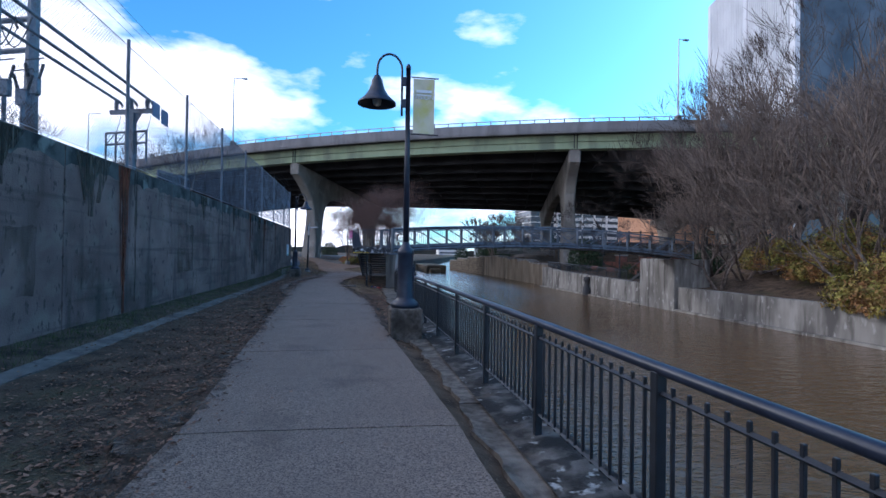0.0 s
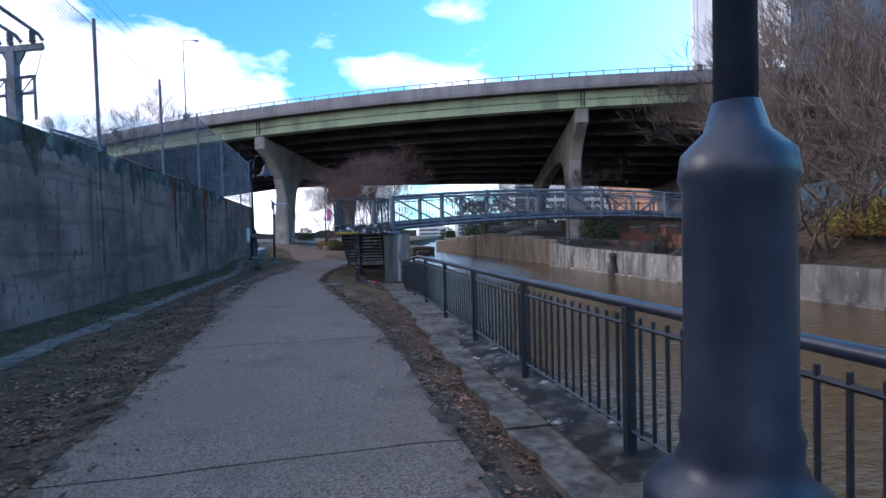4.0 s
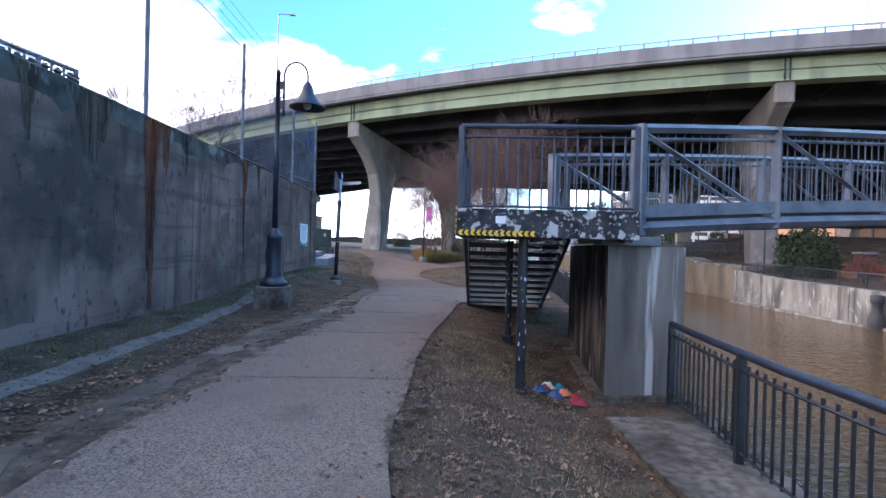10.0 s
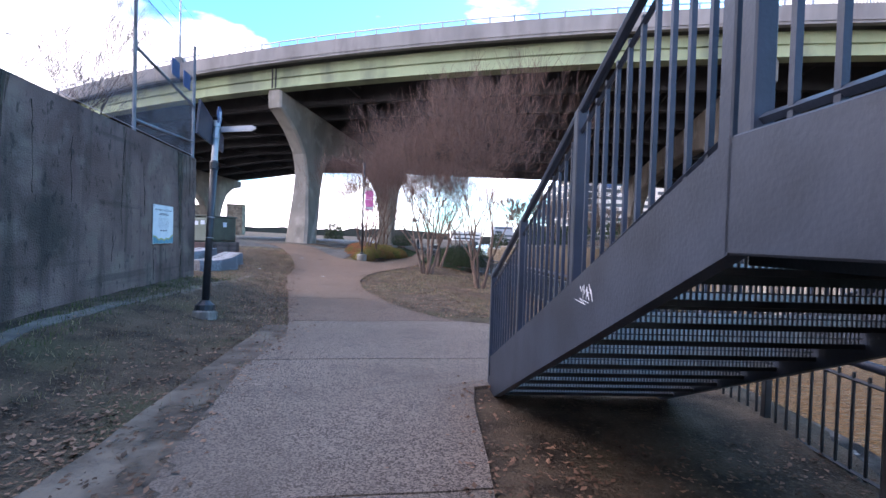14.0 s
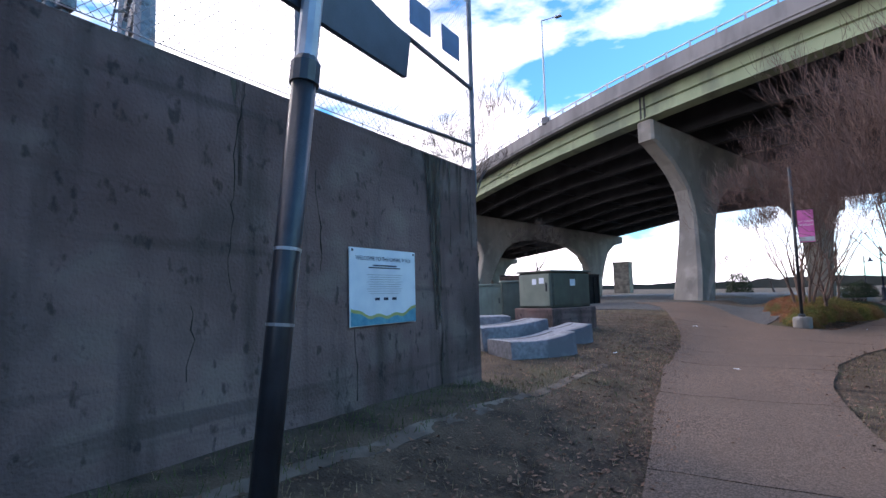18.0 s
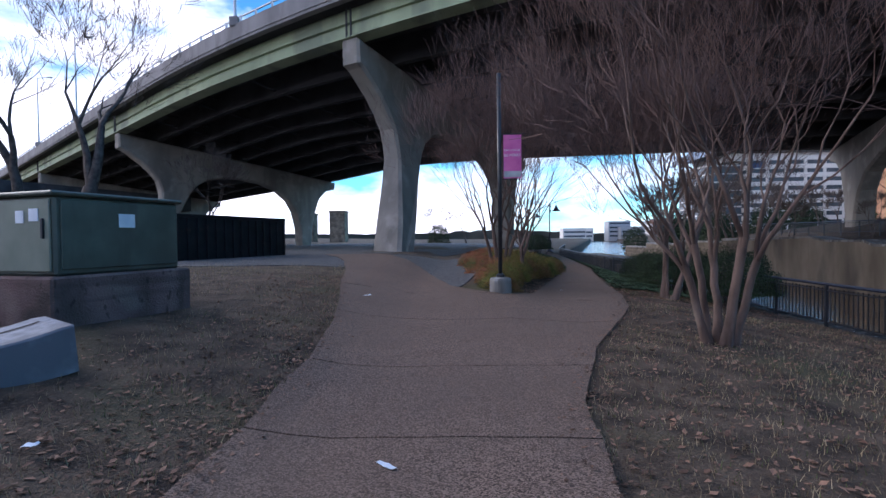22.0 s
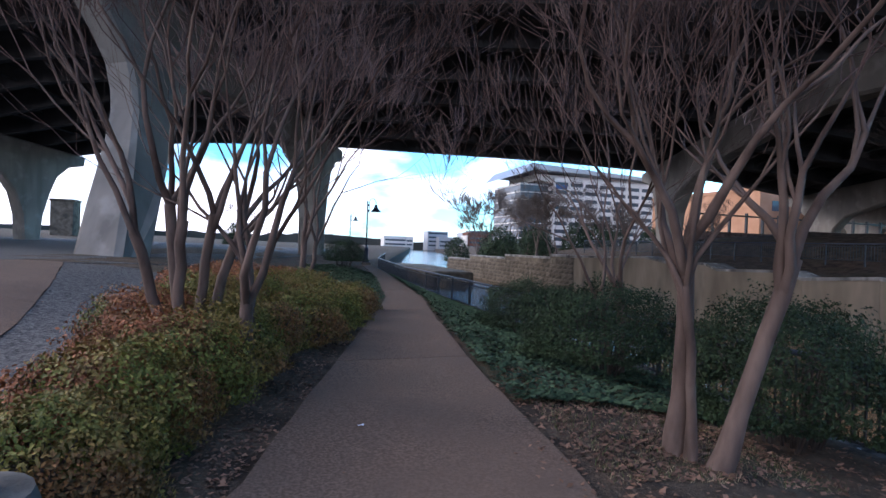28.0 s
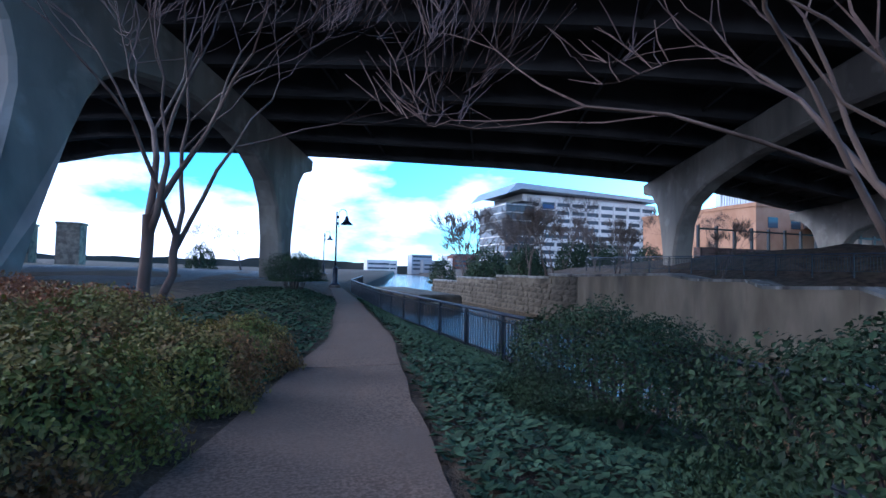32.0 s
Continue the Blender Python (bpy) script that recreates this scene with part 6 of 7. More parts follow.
    part("base", Geo().turned([(0.24, -0.1), (0.26, 0.05), (0.26, 0.3), (0.24, 0.36), (0.15, 0.38), (0.02, 0.38)], 20), CONC_PALE, bp, "round pale concrete base")
    part("collar", Geo().turned([(0.1, 0.37), (0.1, 0.44), (0.055, 0.47)], 12), BLACK, bp)
    part("pole", Geo().tube([(0, 0, 0.4), (0, 0, 5.2)], 0.05, 10), BLACK, bp, smooth=True)
    flag_banner(bp, "pink", 0.06, 2.72, 3.75, 1)


# ---------- plants ----------
def grow(rnd, wood, twigs, p, way, length, radius, level, last, spread, lift, fine, least=0.0, ratio=(0.66, 0.86), crook=0.13):
    """One limb and all that springs from it."""
    n = 4 if level < 2 else 3
    pts, radii = [p], [radius]
    d = way.copy()
    for i in range(n):
        d = (d + Vector((rnd.uniform(-1, 1), rnd.uniform(-1, 1), rnd.uniform(-0.6, 0.8))) * crook + Vector((0, 0, lift * 0.12))).normalized()
        pts.append(pts[-1] + d * (length / n))
        radii.append(radius * (1 - 0.42 * (i + 1) / n))
    target = wood if level <= 2 else twigs
    target.tube(pts, radii, 7 if level == 0 else 5 if level <= 2 else 3, False)
    if level >= last:
        for _ in range(fine):
            k = rnd.randrange(1, n + 1)
            t = (d * 0.8 + Vector((rnd.uniform(-1, 1), rnd.uniform(-1, 1), rnd.uniform(0.0, 1.5))) * 0.5).normalized()
            q = pts[k]
            m = q + t * length * rnd.uniform(0.35, 0.7)
            e = m + (t + Vector((rnd.uniform(-1, 1), rnd.uniform(-1, 1), rnd.uniform(-0.4, 0.8))) * 0.35).normalized() * length * rnd.uniform(0.35, 0.75)
            twigs.tube([q, m, e], [max(least, radius * 0.5), max(least, radius * 0.38), max(least * 0.5, radius * 0.2)], 3, False)
        return
    kids = 2 if rnd.random() < 0.55 else 3
    for c in range(kids):
        a = rnd.uniform(0, 6.283)
        tilt = rnd.uniform(0.55, 1.2) * spread * (0.45 if c == 0 else 1)
        side = d.orthogonal().normalized()
        side.rotate(Matrix.Rotation(a, 3, d))
        w = (d * math.cos(tilt) + side * math.sin(tilt)).normalized()
        q = pts[-1] if c < 2 else pts[-2]
        grow(rnd, wood, twigs, q, w, length * rnd.uniform(*ratio), radii[-1] * (0.9 if c == 0 else 0.72), level + 1, last, spread, lift, fine, least, ratio, crook)


def make_tree(name, label, seed, stems, height, radius, lean, spread, last, fine, bark, twig, group="", lift=0.5, fork=0.2, least=0.0, ratio=(0.66, 0.86), crook=0.13):
    rnd = random.Random(seed)
    tree = thing(name, label, "tree", group)
    twigs = Geo()
    for s in range(stems):
        wood = Geo()
        a = 6.283 * (s + rnd.uniform(-0.3, 0.3)) / stems
        tilt = rnd.uniform(0.4, 1.0) * lean
        w = Vector((math.cos(a) * math.sin(tilt), math.sin(a) * math.sin(tilt), math.cos(tilt)))
        off = 0.0 if stems == 1 else radius * 1.6
        grow(rnd, wood, twigs, Vector((math.cos(a) * off, math.sin(a) * off, -0.12)), w, height * fork * rnd.uniform(0.8, 1.2), radius * rnd.uniform(0.75, 1.1), 0, last, spread, lift, fine, least, ratio, crook)
        part("trunk" if stems == 1 else "stem", wood, bark, tree, smooth=True)
    part("crown", twigs, twig, tree, "bare fine twigs")
    return tree


def make_myrtle(label, seed, stems, reach, spread, last, fine, group, least=0.004, heads=3, crook=0.2):
    """A vase-shaped winter tree; stems: rows of foot x, y, fork x, y, fork height, radius."""
    rnd = random.Random(seed)
    tree = thing("crape_myrtle", label, "tree", group)
    twigs = Geo()
    for x0, y0, x1, y1, h, r in stems:
        wood = Geo()
        a, c = Vector((x0, y0, -0.15)), Vector((x1, y1, h))
        pts, radii = [], []
        for k in range(7):
            u = k / 6
            bend = 0.035 * math.sin(3.0 * u + seed)
            pts.append(a.lerp(c, u) + Vector((rnd.uniform(-0.02, 0.02) + bend * (1 - u), rnd.uniform(-0.02, 0.02), 0)))
            radii.append(r * (1.28 - 0.45 * min(1.0, u * 3)) if u < 0.34 else r * (0.83 - 0.08 * u))
        wood.tube(pts, radii, 9, False)
        way = (pts[-1] - pts[-2]).normalized()
        turn = rnd.uniform(0, 6.283)
        for k in range(heads):
            q = turn + 6.283 * k / heads + rnd.uniform(-0.4, 0.4)
            lean = rnd.uniform(0.5, 1.0) * spread * 1.15
            w = (way + Vector((math.cos(q) * lean, math.sin(q) * lean, 0.25))).normalized()
            grow(rnd, wood, twigs, pts[-1] - way * 0.03 if k < 2 else pts[-2], w, reach * rnd.uniform(0.8, 1.15), r * 0.55, 1, last, spread, 0.5, fine, least, (0.74, 0.93), crook)
        part("stem", wood, BARK, tree, smooth=True)
    part("crown", twigs, TWIG, tree, "bare fine twigs")
    return tree


def leaf_cloud(rnd, points, size, aspect=0.55):
    """A leaf at each (point, normal): a folded rhomb."""
    g = Geo()
    for p, nrm in points:
        t = Vector((rnd.uniform(-1, 1), rnd.uniform(-1, 1), rnd.uniform(-0.6, 1))).normalized()
        nn = (nrm + Vector((rnd.uniform(-1, 1), rnd.uniform(-1, 1), rnd.uniform(-1, 1))) * 0.8).normalized()
        t = (t - nn * t.dot(nn))
        if t.length < 1e-3:
            continue
        t.normalize()
        b_ = nn.cross(t)
        s = size * rnd.uniform(0.6, 1.35)
        n = len(g.v)
        g.v += [tuple(p), tuple(p + t * s * 0.5 + b_ * s * aspect * 0.5 + nn * s * 0.08), tuple(p + t * s), tuple(p + t * s * 0.5 - b_ * s * aspect * 0.5 + nn * s * 0.08)]
        g.f += [(n, n + 1, n + 2, n + 3)]
    return g


def make_shrub(name, label, seed, rx, ry, rz, leaves, size, leaf, category="shrub", group="", stems=10, bottom=0.0):
    """A rounded shrub: stems and a cloud of leaves with a ragged outline."""
    rnd = random.Random(seed)
    sh = thing(name, label, category, group)
    pts = []
    for _ in range(leaves):
        a, c = rnd.uniform(0, 6.283), rnd.uniform(-0.35, 1.0)
        r = math.sqrt(max(0, 1 - c * c))
        u = Vector((r * math.cos(a), r * math.sin(a), c))
        k = 1 + 0.28 * noise.noise(u * 2.3 + Vector((seed, 0, 0))) + 0.16 * noise.noise(u * 6 + Vector((0, seed, 0)))
        k *= rnd.uniform(0.62, 1.03) ** 0.6
        pts.append((Vector((u.x * rx * k, u.y * ry * k, bottom + max(0.02, u.z * k + 0.15) * rz)), u))
    g = Geo()
    for s in range(stems):
        a, r = rnd.uniform(0, 6.283), rnd.uniform(0.1, 0.8)
        e = Vector((rx * r * math.cos(a), ry * r * math.sin(a), bottom + rz * rnd.uniform(0.5, 0.85)))
        f = Vector((e.x * 0.35, e.y * 0.35, -0.05))
        m = f.lerp(e, 0.5) + Vector((rnd.uniform(-0.08, 0.08), rnd.uniform(-0.08, 0.08), 0))
        g.tube([f, m, e], [0.02, 0.014, 0.007], 5, False)
    tagged(part("branching", g, BRANCH_GREY, sh), kind="stuff")
    part("foliage", leaf_cloud(rnd, pts, size), leaf, sh)
    return sh


def scatter(name, label, category, seed, count, area, size, mat, lift=0.01, upright=0.0):
    """Leaves or blades strewn over ground; area(rnd) gives x, y or None."""
    rnd = random.Random(seed)
    g = Geo()
    for _ in range(count):
        xy = area(rnd)
        if xy is None:
            continue
        x, y = xy
        z = ground_z(x, y) + lift
        s = size * rnd.uniform(0.5, 1.4)
        a = rnd.uniform(0, 6.283)
        n = len(g.v)
        if upright:
            dx, dy = math.cos(a), math.sin(a)
            lx, ly = rnd.uniform(-0.5, 0.5) * s, rnd.uniform(-0.5, 0.5) * s
            g.v += [(x - dx * 0.004, y - dy * 0.004, z - 0.01), (x + dx * 0.004, y + dy * 0.004, z - 0.01), (x + lx, y + ly, z + s * upright)]
            g.f.append((n, n + 1, n + 2))
        else:
            dx, dy = math.cos(a) * s, math.sin(a) * s
            t1, t2 = rnd.uniform(-0.3, 0.45) * s, rnd.uniform(0, 0.35) * s
            g.v += [(x, y, z), (x + dx * 0.5 - dy * 0.32, y + dy * 0.5 + dx * 0.32, z + t2), (x + dx, y + dy, z + abs(t1)), (x + dx * 0.5 + dy * 0.32, y + dy * 0.5 - dx * 0.32, z + t2 * 0.6)]
            g.f.append((n, n + 1, n + 2, n + 3))
    return tagged(part(name, g, mat), label, category, kind="stuff")


def on_bank(rnd, y0, y1, side):
    """A place on the soil beside the path."""
    y = rnd.uniform(y0, y1)
    if side < 0:
        x = edge(PATH_LEFT, y) - abs(rnd.gauss(0, 1.1)) - 0.02
        return (x, y) if x > -4.85 or y > 44 else None
    a, c = edge(PATH_RIGHT, y), edge(NEAR_EDGE, y) - 0.3
    return (rnd.uniform(a, c), y) if c > a else None


def build_plants():
    g = "crape myrtles beside the path"
    lab = "leafless crape myrtle with several smooth pinkish-brown stems"
    kinds = [make_myrtle(lab, 11, [(-0.16, 0.0, -0.5, 0.1, 1.2, 0.075), (-0.05, 0.1, -0.2, 0.3, 1.5, 0.07), (0.1, 0.1, 0.15, 0.35, 1.4, 0.075), (0.02, -0.1, 0.1, -0.3, 1.6, 0.085), (0.17, -0.03, 0.5, -0.15, 1.25, 0.075)], 1.3, 0.44, 7, 2, g, crook=0.27),
             make_myrtle(lab, 23, [(-0.1, 0.05, -0.35, 0.2, 1.0, 0.06), (0.0, -0.1, -0.1, -0.35, 1.2, 0.065), (0.1, 0.05, 0.35, 0.15, 1.1, 0.06), (0.0, 0.1, 0.1, 0.4, 1.3, 0.055)], 1.3, 0.44, 7, 2, g, crook=0.27),
             make_myrtle("leafless crape myrtle with two stout smooth trunks", 37, [(-0.02, 0.16, 0.06, 0.2, 1.75, 0.088), (0.03, 0.02, 0.0, 0.1, 1.4, 0.05), (0.06, -0.15, 0.62, -0.3, 1.65, 0.085)], 1.1, 0.46, 7, 2, g, heads=4, crook=0.3),
             make_myrtle("small leafless crape myrtle with slender forked stems", 41, [(0.0, 0.0, -0.03, 0.0, 1.0, 0.062), (0.07, 0.05, 0.2, 0.12, 0.85, 0.045)], 1.0, 0.5, 5, 4, g, 0.0045, crook=0.3),
             make_myrtle("leafless crape myrtle whose single foot forks low", 45, [(0.0, 0.0, 0.02, 0.0, 0.8, 0.085), (0.03, 0.05, 0.2, 0.25, 0.9, 0.06)], 1.3, 0.46, 7, 2, g, crook=0.3)]
    homes = [[(2.4, 52.26, 15, 1.0), (-0.3, 60.0, 205, 0.85)], [(3.9, 48.2, 70, 1.1)], [(3.74, 57.7, 0, 1.0)], [(1.08, 66.5, 0, 1.4), (5.7, 61.3, 140, 1.25)], [(0.3, 59.45, 30, 0.95)]]
    for k, rows in zip(kinds, homes):
        for i, (x, y, rz, s) in enumerate(rows):
            m = pose(x, y, ground_z(x, y) - 0.02, 0, 0, rz) @ Matrix.Diagonal((s, s, s, 1))
            if i == 0:
                k.matrix_basis = m
            else:
                o = copy_thing(k, Matrix())
                o.matrix_basis = m
    # big grey winter trees
    grey = make_tree("bare_tree", "large leafless grey tree with a wide crown", 5, 1, 15, 0.4, 0.1, 0.62, 7, 4, BRANCH_GREY, TWIG_GREY, "bare trees in the distance", fork=0.19, least=0.0095, lift=0.3, ratio=(0.72, 0.9), crook=0.18)
    spots = [(-22, 70, 0, 1.35), (-19, 64.5, 100, 1.0), (-29.5, 71, 60, 1.0), (-33, 76, 120, 0.8), (-17, 76, 200, 0.5), (46, 52, 90, 1.5), (38, 44, 30, 1.2), (29.5, 38.5, 140, 0.85), (35, 46, 75, 1.15), (37, 33, 200, 1.6), (45, 36, 20, 1.7), (60, 118, 20, 0.75), (52, 128, 80, 0.9), (46, 140, 150, 0.95), (40, 150, 230, 1.0), (66, 120, 290, 0.7),
             (48, 160, 300, 1.1), (-8, 150, 0, 0.6), (-1, 140, 90, 0.5), (56, 36, 10, 1.3), (-24, 40, 0, 0.7), (-20, 33, 80, 0.65), (36, 70, 10, 0.8), (33, 64, 55, 0.7)]
    for i, (x, y, rz, s) in enumerate(spots):
        m = pose(x, y, ground_z(x, y) - 0.2, 0, 0, rz) @ Matrix.Diagonal((s, s, s, 1))
        if i == 0:
            grey.matrix_basis = m
        else:
            copy_thing(grey, Matrix()).matrix_basis = m
    wisp = make_tree("bare_tree", "leafless purple-brown tree on the far canal bank", 9, 2, 11, 0.2, 0.3, 0.6, 4, 12, BRUSH, BRUSH, "bare trees in the distance", fork=0.24, least=0.022, lift=0.4)
    for i, (x, y, rz, s) in enumerate(((29, 104, 0, 0.8), (31, 112, 60, 0.95), (34, 120, 130, 1.05), (30.5, 96, 200, 0.55), (38, 128, 20, 1.0), (42, 122, 90, 0.8), (47, 130, 170, 0.8), (37, 108, 250, 0.55), (43, 110, 10, 0.6), (29, 84, 75, 0.4), (55, 124, 40, 0.7), (42, 158, 10, 1.5), (46, 166, 80, 1.7), (50, 160, 200, 1.3), (39, 152, 300, 1.0))):
        m = pose(x, y, ground_z(x, y) - 0.2, 0, 0, rz) @ Matrix.Diagonal((s, s, s, 1))
        if i == 0:
            wisp.matrix_basis = m
        else:
            copy_thing(wisp, Matrix()).matrix_basis = m
    # thicket on the far bank
    brush = [make_tree("brush_tree", "tangled leafless thicket tree on the far bank", 51 + 3 * i, 3, 9.0, 0.1, 0.7, 0.7, 4, 7, BRUSH, BRUSH, "thicket on the far bank", lift=0.2, fork=0.23, least=0.011, ratio=(0.72, 0.95), crook=0.28) for i in range(3)]
    rnd = random.Random(17)
    first = [True, True, True]
    for i in range(24):
        x, y = 24.8 + 13 * rnd.random() ** 1.1, rnd.uniform(11, 39)
        s = rnd.uniform(0.95, 1.5) + 0.06 * (x - 25)
        k = i % 3
        m = pose(x, y, ground_z(x, y) - 0.15, 0, -16 if x < 28 else 0, 0) @ Matrix.Rotation(rnd.uniform(0, 6.283), 4, "Z") @ Matrix.Diagonal((s, s, s, 1))
        if first[k]:
            brush[k].matrix_basis = m
            first[k] = False
        else:
            copy_thing(brush[k], Matrix()).matrix_basis = m
    under = make_shrub("undergrowth", "yellow-green undergrowth on the far bank", 71, 2.2, 2.2, 1.6, 7000, 0.16, LEAF_GREEN, "shrub", "undergrowth on the far bank")
    for i in range(30):
        x, y = 24.8 + 12 * rnd.random(), rnd.uniform(6, 33)
        s = rnd.uniform(0.6, 1.3)
        m = pose(x, y, ground_z(x, y) - 0.1, 0, 0, rnd.uniform(0, 360)) @ Matrix.Diagonal((s, s, s, 1))
        if i == 0:
            under.matrix_basis = m
        else:
            copy_thing(under, Matrix()).matrix_basis = m
    far = make_shrub("evergreen", "dark evergreen bush in the distance", 77, 3, 3, 4.5, 3000, 0.35, LEAF_DARK, "bush", "evergreens in the distance")
    for i, (x, y, s) in enumerate(((28.5, 60, 0.75), (34, 118, 0.9), (38, 126, 1.0), (43, 122, 0.8), (36, 135, 1.2), (52, 130, 1.0), (60, 126, 0.8), (30, 140, 0.8), (27, 47, 0.35), (47, 118, 0.7), (30.5, 40.5, 0.6), (-6, 136, 0.7), (39, 146, 0.8), (44, 150, 0.9), (49, 148, 0.8))):
        m = pose(x, y, ground_z(x, y) - 0.3, 0, 0, 57 * i) @ Matrix.Diagonal((s, s, s, 1))
        if i == 0:
            far.matrix_basis = m
        else:
            copy_thing(far, Matrix()).matrix_basis = m
    # hedge beside the last stretch
    hg = "hedge beside the path"
    green = make_shrub("hedge_shrub", "low green and bronze hedge shrub", 81, 0.7, 0.7, 0.58, 11000, 0.038, LEAF_GREEN, "shrub", hg)
    red = make_shrub("hedge_shrub", "low reddish-bronze hedge shrub", 83, 0.72, 0.72, 0.56, 10000, 0.038, LEAF_RED, "shrub", hg)
    spots = {0: [(-0.5, 57.6, 0.8), (-0.42, 58.25, 0.9), (-0.22, 58.95, 0.9), (0.02, 59.7, 0.95), (0.28, 60.8, 0.95), (-0.25, 61.0, 1.0), (0.8, 62.0, 1.05), (0.2, 62.4, 1.0), (1.15, 63.2, 1.05), (0.55, 63.8, 1.0), (1.7, 64.6, 1.0), (1.0, 65.1, 1.0), (2.1, 65.9, 0.9)],
             1: [(-0.55, 58.25, 0.8), (-0.4, 59.2, 0.9), (-0.75, 60.6, 0.9), (-0.4, 62.0, 1.0), (-0.1, 63.5, 1.0), (0.3, 65.0, 1.0), (-0.7, 63.4, 1.0), (-0.35, 64.9, 1.05), (0.5, 66.4, 1.0), (-0.4, 66.2, 1.0), (-1.0, 65.0, 0.9)]}
    for k, sh in ((0, green), (1, red)):
        for i, (x, y, s) in enumerate(spots[k]):
            m = pose(x, y, ground_z(x, y) - 0.08, 0, 0, 63 * i) @ Matrix.Diagonal((s, s, s, 1))
            if i == 0:
                sh.matrix_basis = m
            else:
                copy_thing(sh, Matrix()).matrix_basis = m
    dark = make_shrub("evergreen_shrub", "dark green feathery evergreen shrub with bare lower stems", 91, 1.25, 1.2, 0.95, 24000, 0.042, LEAF_DARK, "shrub", "evergreen shrubs by the railing", 26, 0.45)
    for i, (x, y, s, h) in enumerate(((5.3, 61.2, 0.95, 0.95), (5.75, 58.5, 0.95, 1.05), (5.75, 64.3, 0.9, 0.85), (3.3, 78, 0.8, 0.9))):
        m = pose(x, y, ground_z(x, y) - 0.05, 0, 0, 80 * i) @ Matrix.Diagonal((s, s, h, 1))
        if i == 0:
            dark.matrix_basis = m
        else:
            copy_thing(dark, Matrix()).matrix_basis = m

    def ivy_area(r):
        y = 59.0 + 21 * r.random() ** 1.7
        a, c = edge(PATH_RIGHT, y) + 0.08, edge(NEAR_EDGE, y) - 0.35
        return (r.uniform(a, min(c, a + 4)), y) if c > a and (y > 60.6 or r.random() < 0.4) else None

    def ivy_left(r):
        y = r.uniform(64.5, 80)
        c = edge(FORK_RIGHT, y) - 0.05
        return (r.uniform(c - 3.2, c), y)

    scatter("ivy", "dark green ivy ground cover", "ivy", 1, 38000, ivy_area, 0.08, LEAF_IVY, 0.05)
    scatter("ivy", "dark green ivy ground cover", "ivy", 2, 17000, ivy_left, 0.085, LEAF_IVY, 0.06)
    scatter("fallen_leaves", "brown fallen leaves on the soil", "leaves", 3, 22000, lambda r: on_bank(r, -1, 34, -1), 0.05, LEAF_DEAD)
    scatter("fallen_leaves", "brown fallen leaves on the soil", "leaves", 4, 13000, lambda r: on_bank(r, 12, 33, 1), 0.045, LEAF_DEAD)
    scatter("fallen_leaves", "brown fallen leaves on the soil", "leaves", 5, 10000, lambda r: on_bank(r, 39, 60, 1), 0.055, LEAF_DEAD)
    scatter("fallen_leaves", "brown fallen leaves on the soil", "leaves", 6, 7000, lambda r: on_bank(r, 34, 58, -1), 0.05, LEAF_DEAD)

    def by_bend(r):
        y = r.uniform(57.3, 60.5)
        x = edge(PATH_RIGHT, y) + r.uniform(0.22, 2.5)
        return (x, y) if noise.noise((x * 1.1, y * 1.1, 9)) + r.random() * 0.7 > 0.05 else None

    def bed(r):
        y = r.uniform(57.4, 62.5)
        return (edge(FORK_RIGHT, y) - 0.04 - 0.9 * r.random(), y)

    scatter("dry_grass", "matted straw-coloured grass and leaves", "grass", 21, 5200, by_bend, 0.09, STRAW, 0.0, 0.35)
    scatter("fallen_leaves", "orange-brown leaves in dry grass", "leaves", 22, 3200, by_bend, 0.05, LEAF_DEAD)
    scatter("green_grass", "tufts of green grass", "grass", 23, 1400, by_bend, 0.07, GRASS, 0.0, 0.9)
    scatter("fallen_leaves", "dark bark mulch and leaves under the hedge", "leaves", 24, 2600, bed, 0.045, LEAF_DEAD)

    def few(r):
        y = r.uniform(2, 66)
        return (r.uniform(edge(PATH_LEFT, y), edge(PATH_RIGHT, y)), y)

    def rim(r):
        y = r.uniform(-1, 58)
        rows = PATH_LEFT if r.random() < 0.55 else PATH_RIGHT
        return (edge(rows, y) + r.gauss(0, 0.16), y) if not (rows is PATH_RIGHT and y < 9) else None

    scatter("fallen_leaves", "fallen leaves drifted against the path edges", "leaves", 8, 7000, rim, 0.042, LEAF_DEAD, 0.042)
    scatter("fallen_leaves", "few fallen leaves on the path", "leaves", 7, 260, few, 0.035, LEAF_DEAD, 0.037)

    def lawn(r):
        y = r.uniform(39, 56)
        a, c = edge(PATH_RIGHT, y), edge(NEAR_EDGE, y) - 0.4
        x = r.uniform(a, c)
        return (x, y) if noise.noise((x * 0.5, y * 0.4, 2)) + r.random() * 0.6 > 0.1 else None

    def lawn2(r):
        y = 30.5 - 11 * r.random() ** 1.2
        return (r.uniform(edge(PATH_RIGHT, y), 1.4), y)

    def lawn3(r):
        y = r.uniform(34, 62)
        x = edge(PATH_LEFT, y) - 6 * r.random() ** 1.4
        return (x, y) if (x > -4.8 or y > 44) and noise.noise((x * 0.6, y * 0.4, 5)) + r.random() * 0.5 > 0 else None

    def foot(r):
        return (r.uniform(-4.85, -4.0), r.uniform(0, 44))

    scatter("dry_grass", "thin dry winter grass", "grass", 11, 16000, lawn, 0.07, STRAW, 0.0, 0.9)
    scatter("dry_grass", "thin dry winter grass", "grass", 12, 17000, lawn2, 0.05, STRAW, 0.0, 0.6)
    scatter("dry_grass", "thin dry winter grass", "grass", 13, 15000, lawn3, 0.07, STRAW, 0.0, 0.9)
    scatter("green_grass", "tufts of green grass", "grass", 14, 5000, lawn, 0.06, GRASS, 0.0, 0.9)
